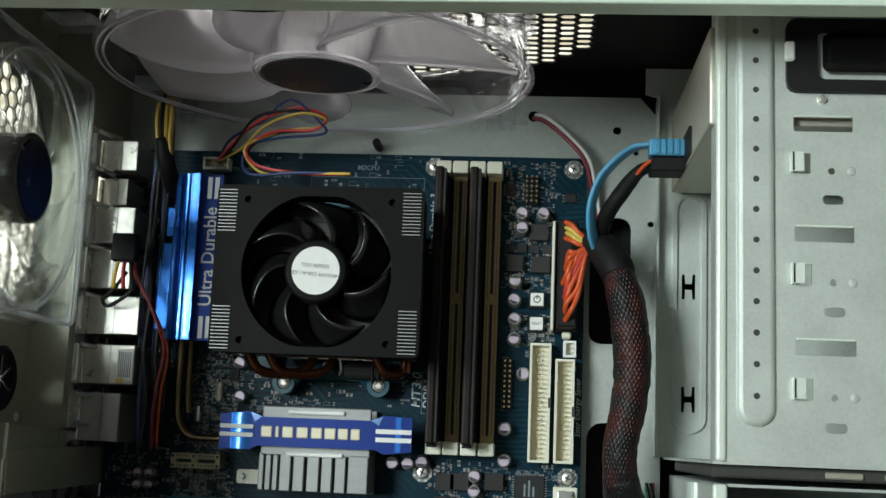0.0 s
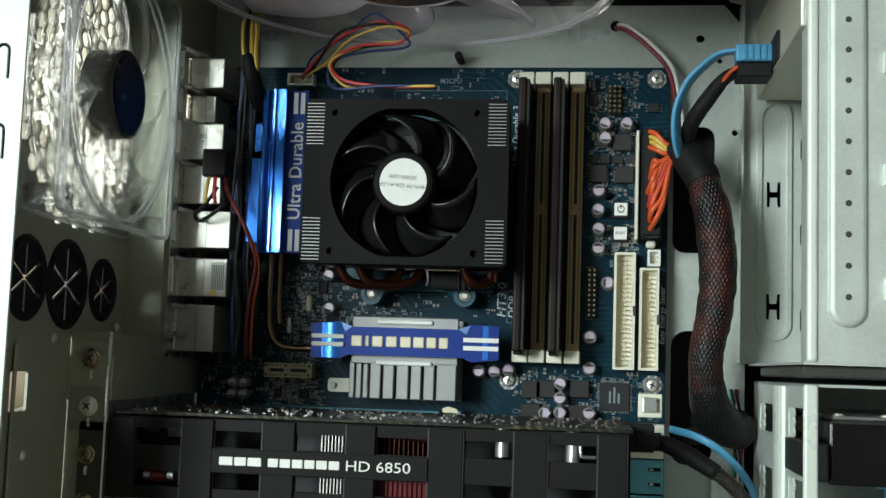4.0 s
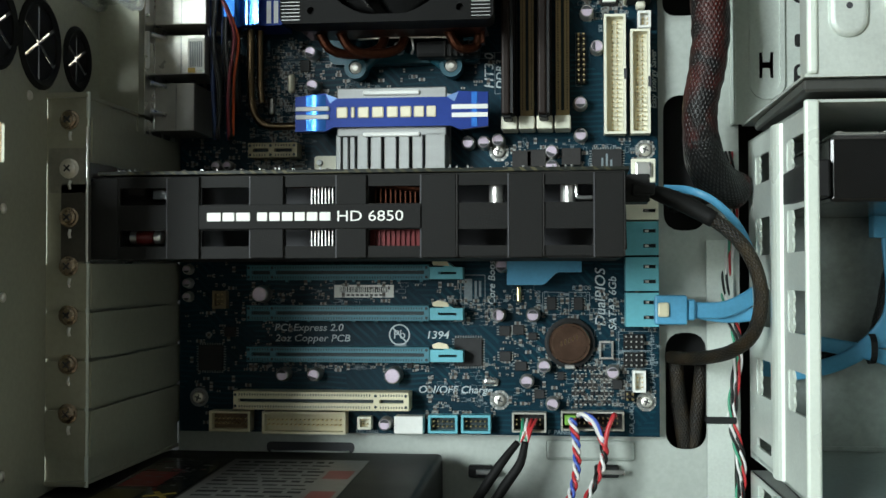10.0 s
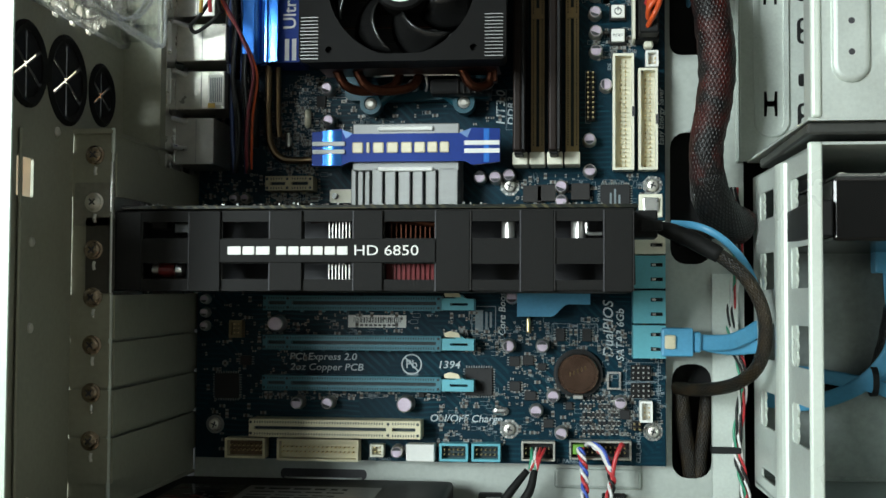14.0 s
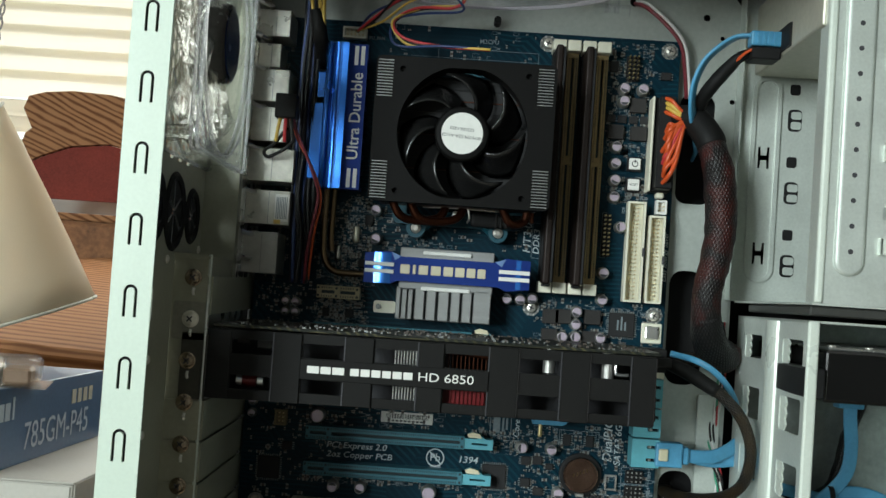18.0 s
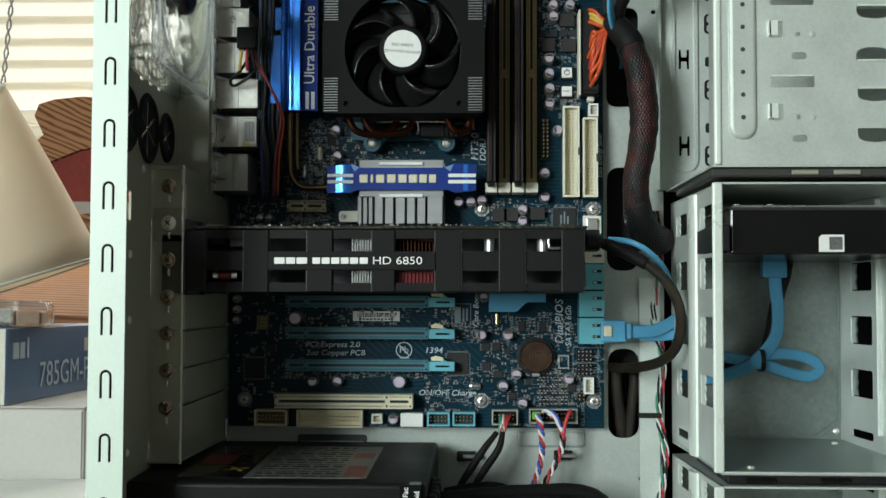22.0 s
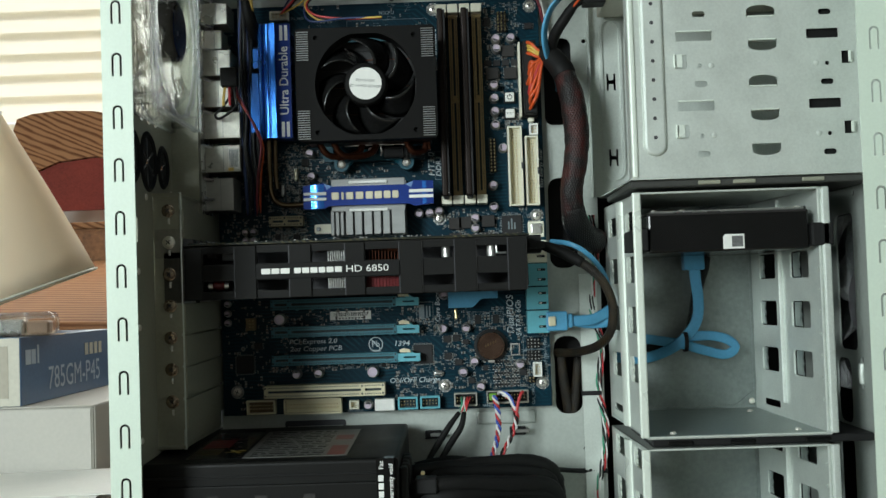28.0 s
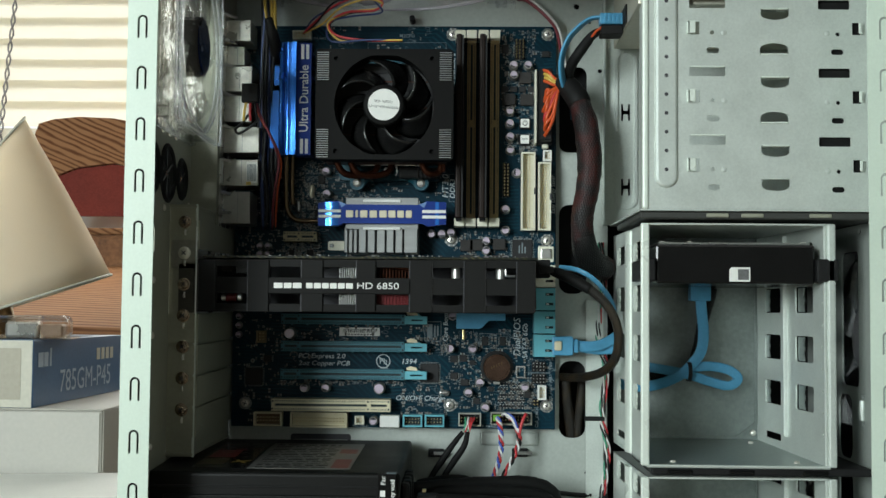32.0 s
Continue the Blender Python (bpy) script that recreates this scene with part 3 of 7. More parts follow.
# window with a venetian blind
win = thing("window_1", "sunlit window behind a cream slatted blind", "window", kind="structure")
fr = sheet(rrect(-380, 872, 2340, 1056), [rrect(-380, 872, 2240, 960)], 40, plane_xz(1690))
part("window_frame", fr, WHITE, win)
blind = thing("venetian_blind", "cream wooden venetian blind lowered over the window", "blind")
slat = B(-1180, 1180, -27, 27, -1.5, 1.5)
for v in slat.verts:
    v.co.z += 0.004 * (1 - (v.co.y / 0.027) ** 2)
me = part("slat", slat, BLIND, blind).data
first = blind.children[0]
k = 0
for z in np.arange(489, 1400, 45.0):
    m = Matrix.Translation(V(-380, 1590, z)) @ Matrix.Rotation(radians(-74), 4, "X")
    if k == 0:
        first.matrix_basis = m
    else:
        place("slat", me, blind, "", m)
    k += 1
for n in range(2):
    box_rail = B(-1560, 800, 1562, 1612, 396 + 32 * n, 424 + 32 * n, 9, 3)
    part("bottom_rail", box_rail, BLIND, blind)
for x in (-790, -100, 560):  # twisted ladder cords
    for k in range(2):
        bm = bmesh.new()
        tube(bm, [(x - 0.085 * (700 - z) + 4 * math.cos(z / 9 + math.pi * k), 1556 + 4 * math.sin(z / 9 + math.pi * k), z) for z in range(380, 1391, 10)], 2.0, 5, 1)
        part("cord", bm, CORD, blind, "", True)

# desk that carries the case
desk = thing("desk", "brown laminate desk under the computer case", "desk")
part("desktop", B(-1100, 1100, -420, 620, -160, -134, 3, 2), DESK, desk)
for x in (-1050, 1050):
    for y in (-370, 570):
        part("leg", B(x - 30, x + 30, y - 30, y + 30, -870, -160, 3), DESK, desk)

# table and chair further back
tab = thing("oak_table", "oak dining table top with visible grain", "table")
bm = bmesh.new()
lathe(bm, [(520, -12), (545, -6), (545, 8), (530, 14)], (0, 0, 0), "z", 48)
top = part("tabletop", bm, OAK, tab)
top.matrix_basis = Matrix.Translation(V(-150, 1010, 100)) @ Matrix.Rotation(radians(6.6), 4, "X")
bm = bmesh.new()
lathe(bm, [(55, -950), (60, -500), (35, -300), (70, -20)], (-190, 1010, 106), "z", 20)
part("pedestal", bm, OAK_DARK, tab)

ch = thing("wooden_chair", "carved oak chair with a red leather back and patterned cushion", "chair")
CX, CY = -680, 1420
prof = [(0, 0), (8, 14), (2, 26), (-6, 40), (-2, 54), (10, 64), (2, 80), (-8, 100), (0, 122), (30, 131), (80, 136), (150, 133), (230, 118), (290, 96), (300, 60), (296, 30), (290, 6), (230, 32), (150, 44), (80, 36), (30, 16)]
bm = sheet([(CX + u, 320 + v) for u, v in prof], [], 34, plane_xz(CY))
part("crest_rail", bm, OAK_DARK, ch)
pad = [(12, -60), (288, -60), (288, 4), (230, 30), (150, 42), (80, 34), (30, 14), (12, 4)]
part("back_pad", sheet([(CX + u, 320 + v) for u, v in pad], [], 22, plane_xz(CY + 8)), LEATHER, ch)
part("cross_rail", B(CX + 10, CX + 290, CY + 4, CY + 34, 222, 236, 4, 2), OAK_DARK, ch)
part("cushion", box(bmesh.new(), CX + 30, CX + 270, CY - 14, CY + 30, 30, 222, 18, 3), FLORAL, ch)
for x in (CX + 12, CX + 276):
    part("post", B(x - 14, x + 14, CY + 10, CY + 42, -870, 296, 6, 2), OAK_DARK, ch)
part("seat", B(CX - 30, CX + 330, CY - 360, CY + 40, -440, -390, 12, 2), LEATHER, ch)
for x in (CX, CX + 290):
    part("front_leg", B(x - 20, x + 20, CY - 350, CY - 310, -870, -440, 4), OAK_DARK, ch)

# lamp behind the case
lamp = thing("table_lamp", "table lamp with a cream conical fabric shade", "lamp")
LAMP = (-300, 312, 76)


def shade_ring(k, out=0.0):
    """Points of the crooked shade: k = 0 is the wide lower rim, k = 1 the tipped upper opening."""
    lo_c, up_c = Vector((-300, 312, 76)), Vector((-318, 318, 238))
    lo_u, lo_v = Vector((0.951, 0, 0.309)), Vector((0.05, -0.99, -0.10))
    up_u, up_v = Vector((0.66, 0, 0.75)), Vector((0.28, -0.93, -0.24))
    r = (112 + out) * (1 - k) + (48 + out) * k
    c = lo_c.lerp(up_c, k)
    pts = []
    for q in range(72):
        a = 2 * math.pi * q / 72
        u, v = lo_u.lerp(up_u, k).normalized(), lo_v.lerp(up_v, k).normalized()
        pts.append(c + (u * math.cos(a) + v * math.sin(a)) * r)
    return pts


bm = bmesh.new()
loops = [[bm.verts.new(q * S) for q in shade_ring(k / 8)] for k in range(9)] + [[bm.verts.new(q * S) for q in shade_ring(k / 8, -1.4)] for k in range(8, -1, -1)]
for a, b in zip(loops, loops[1:] + loops[:1]):
    for q in range(72):
        bm.faces.new((a[q], a[(q + 1) % 72], b[(q + 1) % 72], b[q]))
part("shade", bm, SHADE, lamp, "", True)
for k in (0, 1):
    pts = [tuple(q) for q in shade_ring(k, 0.4)]
    part("shade_ring", tube(bmesh.new(), pts + pts[:1], 1.5, 6, 1), CARD_CREAM, lamp, "", True)
bm = bmesh.new()
lathe(bm, [(52, -210), (50, -200), (16, -188), (12, -110), (20, -70), (12, -10), (6, 10), (6, 100)], LAMP, "z", 24)
part("lamp_base", bm, NICKEL, lamp)

# boxes beside the case
pile = thing("white_box", "plain white cardboard box with folded flaps on the desk", "box")
M_WB = Matrix.Translation(V(-126, 90, -134)) @ Matrix.Rotation(radians(-1), 4, "Z")
for nm, bm in (("carton", B(-300, 0, 0, 260, 0, 125.4, 2.5, 2)), ("lid_flap", B(-299, -2, -0.8, 0, 3, 124, 0.3)), ("side_flap", B(0, 0.8, 2, 258, 3, 125.6, 0.3)), ("lid", B(-300.5, 0.5, -0.8, 260, 125.4, 126.8, 0.5))):
    part(nm, put0(bm, M_WB), CARD_WHITE, pile)
hb = thing("hardware_box", "blue and cream printed hardware box on a white carton", "box")
M_HB = Matrix.Translation(V(-186, 92, 21.4)) @ Matrix.Rotation(radians(88.5), 4, "Z") @ Matrix.Scale(0.86, 4)
for nm, bm, m_, lab in (("carton", B(0, 265, 0, 215, -33, 33, 0.6), CARD_BLUE, ""), ("cream_side", B(-0.7, 0, 1, 214, -32.6, 32.6), CARD_CREAM, "cream end panel"), ("cream_panel", B(-1.0, -0.7, 12, 203, -25, 25), mat("beige print", (0.34, 0.31, 0.24), 0.55, 0, 300, 0.1, 0.0, 12), "beige printed panel")):
    part(nm, put0(bm, M_HB), m_, hb, lab)
bm = bmesh.new()
for k, (w, h) in enumerate(((10, 11), (8, 11), (3, 14))):
    box(bm, 12 + 15 * k, 12 + 15 * k + w * 1.25, -0.5, 0.1, 6, 6 + h * 1.3)
part("logo_print", put0(bm, M_HB), PRINT_BLUE, hb, "pale logo drawn as plain bars")
me = text_mesh("785GM-P45", 33, 0, 1.0)
me.materials.append(PRINT_BLUE)
place("printed_text", me, hb, "", M_HB @ Matrix.Translation(V(148, -0.8, -12)) @ Matrix.Rotation(radians(90), 4, "X"))
bm = bmesh.new()
for k in range(4):
    box(bm, 180 + 15 * k, 190 + 15 * k, -0.5, 0.1, 7, 20)
part("print_bar", put0(bm, M_HB), CARD_CREAM, hb)
bl = thing("blister_pack", "clear plastic blister pack lying on the box", "packaging")
M_BL = Matrix.Translation(V(-216, 140, 49.9)) @ Matrix.Rotation(radians(14), 4, "Z") @ Matrix.Scale(0.85, 4)
part("shell", put0(B(-60, 50, -30, 30, 0, 24, 7, 3), M_BL), BLISTER, bl, "clear domed shell")
part("backing", put0(B(-68, 58, -36, 36, 0, 1, 0.3), M_BL), BLISTER, bl)
part("insert", put0(B(-12, 20, -22, 18, 2, 17, 2), M_BL), CHROME, bl, "steel adapter")
part("insert", put0(B(22, 44, -22, 18, 2, 15, 2), M_BL), mat("tan insert", (0.30, 0.20, 0.14), 0.5), bl)
for k in range(4):
    part("fin", put0(B(-34 + 4 * k, -32 + 4 * k, -23, -20, 3, 15), M_BL), CHROME, bl)
part("dial", put0(cyl(bmesh.new(), (-48, -24, 9), "y", 8, 5, 20), M_BL), BLACK, bl)
low = thing("low_box", "low grey cardboard box carrying loose papers", "box")
part("carton", B(-330, -88, -60, 90, -134, -66, 1.5), CARD_WHITE, low)
part("lid", B(-331, -87, -61, 91, -66, -64.4, 0.5), CARD_WHITE, low)
pap = thing("papers", "loose stack of white papers on a low box", "papers")
for k in range(5):
    part("sheet_of_paper", put0(B(-105, 105, -66, 66, 0, 0.7), Matrix.Translation(V(-208 + 5 * k, 14, -64.35 + 1.0 * k)) @ Matrix.Rotation(radians(4 * k - 8), 4, "Z")), PAPER, pap)


# ---- the computer case: one thing, its sheets and fittings as parts ----
case = thing("computer_case", "open pale green-grey steel computer tower standing on a desk", "computer case")
YF, YT = -188, 8  # the open side's flange, and the tray behind the board

# motherboard tray with its cable openings
holes = [rrect(257.5, 232, 21, 66, 6, 4), rrect(257.5, 125, 21, 68, 8, 4), rrect(257.5, 11, 20, 58, 8, 4),
         circ(260, 312, 2.2), circ(216, 319, 3), circ(278, 262, 1.6), circ(268, -44, 1.2), circ(270, 300, 1.4)]
part("motherboard_tray", sheet([(-3, -116), (284, -116), (284, 316), (272, 330), (-3, 330)], holes, 1.4, plane_xz(YT)), STEEL_IN, case, "zinc-grey tray with cable openings")
part("tray_edge_strip", sheet(rrect(274, -14, 13, 200), [circ(271, -60, 1.2)], 2, plane_xz(YT - 4)), STEEL, case)
part("tray_emboss", B(188, 232, YT - 1.6, YT, -24, -14, 1.5, 2), STEEL_IN, case)
for z in (282, 300):
    part("tray_post", cyl(bmesh.new(), (134 if z > 290 else 134, 2, 300), "y", 2.2, 12, 12), BLACK, case)
    break

# dark back side of the case behind the tray
part("far_side_panel", B(-23, 478, 30, 32, -118, 345), BLACK, case)

# rear wall: outer sheet, slot recess, port shield
HEX = []
for i in range(13):
    for j in range(15):
        y, z = -164 + i * 8.6, 196 + j * 7.5 + (3.75 if i % 2 else 0)
        if (y + 112) ** 2 + (z - 250) ** 2 < 58 ** 2:
            HEX.append([(y + 4.6 * math.cos(radians(60 * k)), z + 4.2 * math.sin(radians(60 * k))) for k in range(6)])
grom = [(-155, 167, 15.5), (-117, 167, 17.5), (-79, 167, 12.5)]
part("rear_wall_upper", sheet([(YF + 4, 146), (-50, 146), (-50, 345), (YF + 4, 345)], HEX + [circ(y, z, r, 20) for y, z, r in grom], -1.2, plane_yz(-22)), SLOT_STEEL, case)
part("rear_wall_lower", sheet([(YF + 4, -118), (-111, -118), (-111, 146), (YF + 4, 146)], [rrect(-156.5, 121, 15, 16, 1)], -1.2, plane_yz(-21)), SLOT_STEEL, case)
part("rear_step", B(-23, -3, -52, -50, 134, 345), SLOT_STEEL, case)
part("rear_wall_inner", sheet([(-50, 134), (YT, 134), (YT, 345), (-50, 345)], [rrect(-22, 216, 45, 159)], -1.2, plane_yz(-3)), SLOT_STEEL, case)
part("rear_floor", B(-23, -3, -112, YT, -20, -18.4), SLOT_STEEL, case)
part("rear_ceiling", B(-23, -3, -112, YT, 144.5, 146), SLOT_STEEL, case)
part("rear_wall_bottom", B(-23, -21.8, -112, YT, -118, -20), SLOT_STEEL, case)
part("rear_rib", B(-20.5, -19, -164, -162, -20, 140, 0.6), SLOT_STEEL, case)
for y, z in ((-171, 140), (-150, 95), (-150, 60), (-150, -10), (-128, 143), (-62, 150)):
    part("rivet", lathe(bmesh.new(), [(2.2, 0), (2.0, 0.7), (1.0, 1.2)], (-20.9, y, z), "x", 10), SCREW, case)
for y, z, r in grom:
    g = part("grommet", lathe(bmesh.new(), [(r + 2.2, -1.5), (r + 2.4, 1.2), (r + 0.6, 2.4), (r - 1.6, 1.4), (r - 1.6, -1.5), (r + 2.2, -1.5)], (-22.6, y, z), "x", 28), RUBBER, case, "black rubber tube grommet")
    bm = bmesh.new()
    for k in range(6):  # petals with star-shaped slits between them
        a0, a1 = radians(60 * k + 33), radians(60 * k + 87)
        pts = [(1.3, (a0 + a1) / 2)] + [(r - 1.2, a0 + (a1 - a0) * q / 4) for q in range(5)]
        front = [bm.verts.new(V(-22.0, y + q * math.cos(a), z + q * math.sin(a))) for q, a in pts]
        backv = [bm.verts.new(V(-23.0, y + q * math.cos(a), z + q * math.sin(a))) for q, a in pts]
        bm.faces.new(front), bm.faces.new(backv[::-1])
        for i in range(len(front)):
            j = (i + 1) % len(front)
            bm.faces.new((front[i], front[j], backv[j], backv[i]))
    part("rubber_petals", bm, RUBBER, g)

# port shield
part("port_shield", sheet(rrect(-22, 216, 44, 158, 1), [rrect(-16.2, z, 30.4, h) for z, h in ((284, 15), (266, 13), (247.6, 18), (225, 18), (202, 18), (177.6, 18), (152, 22))], 0.6, plane_yz(-3.6)), CHROME, case, "tin-plated port shield")
for z in (286, 267, 249, 227, 203, 178, 154, 140):
    bm = bmesh.new()
    tube(bm, [(-3, -36, z + 9), (1, -32, z + 8), (3.5, -24, z + 8.5), (0, -12, z + 8)], 1.3, 8)
    part("shield_spring", bm, CHROME, case)

part("slot_shelf", sheet([(-22, -21), (-3.4, -21), (-3.4, 147), (-22, 147)], [], 0.8, plane_xz(-109.6)), SLOT_STEEL, case)
# lighter steel tube paints the highlight along the shelf's bent edge
part("slot_shelf_edge", tube(bmesh.new(), [(-3.2, -109.8, -21), (-3.2, -109.8, 60), (-3.2, -109.8, 147)], 0.9, 8), STEEL, case)
# added plate, blocks light leaking between the slot covers
part("slot_backing", B(-5, -3.8, -108.6, YT, -20, 146), SLOT_STEEL, case)
# chrome strips stand in for window light through the gaps beside the ports
for z, h in ((284, 15), (266, 12), (247.6, 17), (225, 18), (202, 17), (177.6, 18)):
    part("shield_lip", B(-2.6, -0.6, -44.6, -43.4, z - h / 2, z + h / 2, 0.4), CHROME, case)
# slot covers with their tabs and screws
slot_z = [135.0 - 20.8 * k for k in range(7)]
for k, z in enumerate(slot_z):
    if k in (1, 2):
        continue
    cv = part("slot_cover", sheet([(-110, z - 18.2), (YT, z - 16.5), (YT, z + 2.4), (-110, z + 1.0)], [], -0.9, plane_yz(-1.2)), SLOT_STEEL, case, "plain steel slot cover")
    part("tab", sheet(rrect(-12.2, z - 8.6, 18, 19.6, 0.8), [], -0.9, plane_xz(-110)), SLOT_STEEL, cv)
for k, z in enumerate(slot_z):
    sc = part("slot_screw", lathe(bmesh.new(), [(4.3, 0), (4.3, 0.7), (3.5, 1.0), (3.3, 2.0), (2.6, 2.7), (1.2, 3.0)], (-11, -110.6, z), "y", 20), SCREW if k == 1 else SLOT_SCREW, case, "bright steel screw" if k == 1 else "")
    for a in (45, 135):
        bm = B(-1.8, 1.8, -0.3, 0.3, -0.35, 0.35)
        bmesh.ops.transform(bm, matrix=Matrix.Translation(V(-11, -113.5, z)) @ Matrix.Rotation(radians(a), 4, "Y"), verts=bm.verts)
        part("cross_recess", bm, INK, sc)
    # chrome sliver stands in for outside light seen through a slit
    part("slot_bracket_rim", tube(bmesh.new(), [(-10.4, -111.2, z - 8.8), (-10.6, -111.6, z - 7), (-10.4, -111.2, z - 5.2)], 0.75, 8), CHROME, case)

# flanges round the open side
arches = [31.4 * k + 91.6 for k in range(-6, 8)]
fl = part("rear_flange", sheet([(-29.6, -118), (-11.4, -118), (-11.4, 330), (-29.6, 330)], [arch(-20.6, z, 6.2, 14.2, 1.35) for z in arches], 1.2, plane_xz(YF)), PAINT, case, "pale green painted flange with lanced slots")
# added black strip stands in for the shadow behind the lanced slots
part("flange_backing", B(-27.2, -13.8, YF + 1.5, YF + 2.3, -117, 329), RUBBER, case)
part("rear_outer_edge", B(-29.6, -28.4, YF + 1.2, YF + 20, -118, 345, 0.4), PAINT, case)
for z in (65,):
    part("panel_stud", lathe(bmesh.new(), [(2.5, 0), (2.5, 3), (1.2, 4)], (-29.6, YF + 14, 114), "x", 10), SCREW, case)
part("front_flange", sheet([(417, -118), (440, -118), (440, 330), (417, 330)], [arch(427, z, 6.2, 13.8, 1.35) for z in arches], 1.2, plane_xz(YF)), PAINT, case, "pale green painted front flange")
part("top_flange", B(-27, 452, YF, YF + 1.4, 307, 346, 0.4), PAINT, case, "pale top rail of the opening")
part("top_flange_lip", B(-9, 417, YF + 1.4, YF + 12, 307, 308.3, 0.3), PAINT, case)

# top panel with the hexagon vent
VENT = []
for i in range(24):
    for j in range(25):
        x, y = 42 + i * 8.6, -152 + j * 7.5 + (3.75 if i % 2 else 0)
        if (x - 150) ** 2 + (y + 80) ** 2 < 104 ** 2 and 40 < x < 240 and y < 24:
            VENT.append([(x + 4.7 * math.cos(radians(60 * k)), y + 4.2 * math.sin(radians(60 * k))) for k in range(6)])
part("top_panel", sheet([(-26, YF), (478, YF), (478, 30), (-26, 30)], VENT, 1.2, plane_xy(345)), BLACK, case, "top panel with a hexagon vent")
part("bottom_panel", B(-26, 478, YF, 30, -119.2, -118), STEEL_IN, case)
for x in (10, 400):
    for y in (-160, 5):
        part("foot", cyl(bmesh.new(), (x, y, -126.6), "z", 17, 15, 20, 14), RUBBER, case)
FW = [rrect(-74, 74, 36, 92, 5), rrect(-62, 0, 30, 44, 8), rrect(-62, -60, 30, 60, 8), circ(-95.4, 133, 2.4), circ(-99, 22, 2.4), circ(-99, 5, 2.4), rrect(-124, 47, 14, 62, 4), rrect(-124, -28, 14, 62, 4), rrect(-126, 132, 10, 16, 3), rrect(-80, 250, 60, 150, 6)]
part("front_wall", sheet([(YF + 1, -118), (30, -118), (30, 345), (YF + 1, 345)], FW, 1.2, plane_yz(441)), STEEL_IN, case)
part("front_wall_ridge", tube(bmesh.new(), [(440.4, -100, 20), (440, -100, 13), (440.4, -100, 7)], 2.2, 8), STEEL, case)
part("front_bezel", B(478, 481, YF + 1, 30, -118, 345), BLACK, case, "black front bezel behind the steel front")
part("front_edge", B(440.2, 478, YF, YF + 1.4, -118, 345, 0.4), PAINT, case)


# ---- optical drive bay ----
YP = -142
bay = thing("drive_bay", "pale zinc steel optical drive bay with punched openings", "drive bay")
H5 = []
for z0 in (190.4, 234.5, 278.6):
    H5 += [rrect(330.5, z0 - 3.2, 23, 6.0, 0.8), circ(333.5, z0 - 22, 1.4, 10), rrect(334, z0 - 33.5, 8.2, 3.8, 1.8), rrect(323, z0 - 19, 5, 8)]
    H5 += [rrect(411, z0 - 4, 20, 6.0, 0.8), circ(413.3, z0 - 23, 1.4, 10), rrect(413, z0 - 34.5, 8, 3.6, 1.7), rrect(425.2, z0 - 19.5, 5.4, 8)]
    H5 += [dmoon(373, z0 + 11.5, 18, 7.5, True), dmoon(373.5, z0 - 10, 18, 7.5, False)]
H5 += [dmoon(373.5, 158.6, 18, 7.5, False)]
part("side_panel", sheet([(290.4, 143), (433, 143), (433, 344), (290.4, 344)], H5, 1.1, plane_xz(YP)), STEEL, bay, "punched steel side panel")
part("panel_fold", B(289.0, 290.4, YP + 0.8, YP + 14, 143, 344, 0.6, 2), STEEL, bay)
part("edge_bead", B(288.8, 292.8, YP - 1.6, YP + 1.4, 143, 344, 1.3, 3), EDGE_STEEL, bay)
bm = sheet(rrect(304, 255, 14.4, 197, 7, 8), [], -2.4, plane_xz(YP - 0.02))
bm.normal_update()
crown = [e for e in bm.edges if len(e.link_faces) == 2 and e.calc_face_angle() > 0.6 and all(v.co.y < (YP - 1.2) * S for v in e.verts)]
bmesh.ops.bevel(bm, geom=crown, offset=2.1 * S, segments=4, affect="EDGES", profile=0.5)
rib = part("stiffening_rib", bm, STEEL, bay, "pressed rib with a row of holes")
for k in range(15):
    part("rib_hole", cyl(bmesh.new(), (304, YP - 2.2, 168 + 12.05 * k), "y", 1.25, 0.6, 12), INK, rib)
for z0 in (190.4, 234.5, 278.6):
    bm = B(317.6, 322.4, YP - 3.4, YP - 2.4, z0 - 23, z0 - 15, 0.3)
    box(bm, 317.6, 318.6, YP - 3.4, YP, z0 - 23, z0 - 15)
    part("spring_tab", bm, EDGE_STEEL, bay, "bent spring tab")
    bm = B(426, 428.6, YP - 2.4, YP - 1.6, z0 - 23, z0 - 16, 0.3)
    box(bm, 427.8, 428.6, YP - 2.4, YP, z0 - 23, z0 - 16)
    part("spring_tab", bm, EDGE_STEEL, bay, "bent spring tab")
    for x, z in ((341, z0 - 22), (406.5, z0 - 22.6)):
        part("dimple", lathe(bmesh.new(), [(1.8, 0), (1.5, 0.35), (0.6, 0.5)], (x, YP, z), "y", 12), STEEL, bay)
    part("slot_lip", B(319.6, 341.4, YP - 0.8, YP + 0.6, z0 - 0.5, z0 + 0.4, 0.25), EDGE_STEEL, bay)
    bm = B(364.6, 381.6, YP - 0.9, YP + 6, z0 + 7.6, z0 + 8.6, 0.3)
    part("louvre", bm, EDGE_STEEL, bay)
    bm = B(365, 382, YP - 0.9, YP + 6, z0 - 7.2, z0 - 6.2, 0.3)
    part("louvre", bm, EDGE_STEEL, bay)
# added dark plate, keeps the right-hand openings dark like the shade inside
part("inner_rail", B(396, 432, YP + 3.4, YP + 4.6, 150, 343), RUBBER, bay, "added dark plate that shades the right-hand openings")
part("bottom_panel", sheet([(288, YP), (433, YP), (433, 2), (285, 2)], [], 1.1, plane_xy(142)), STEEL, bay)
bcut = []
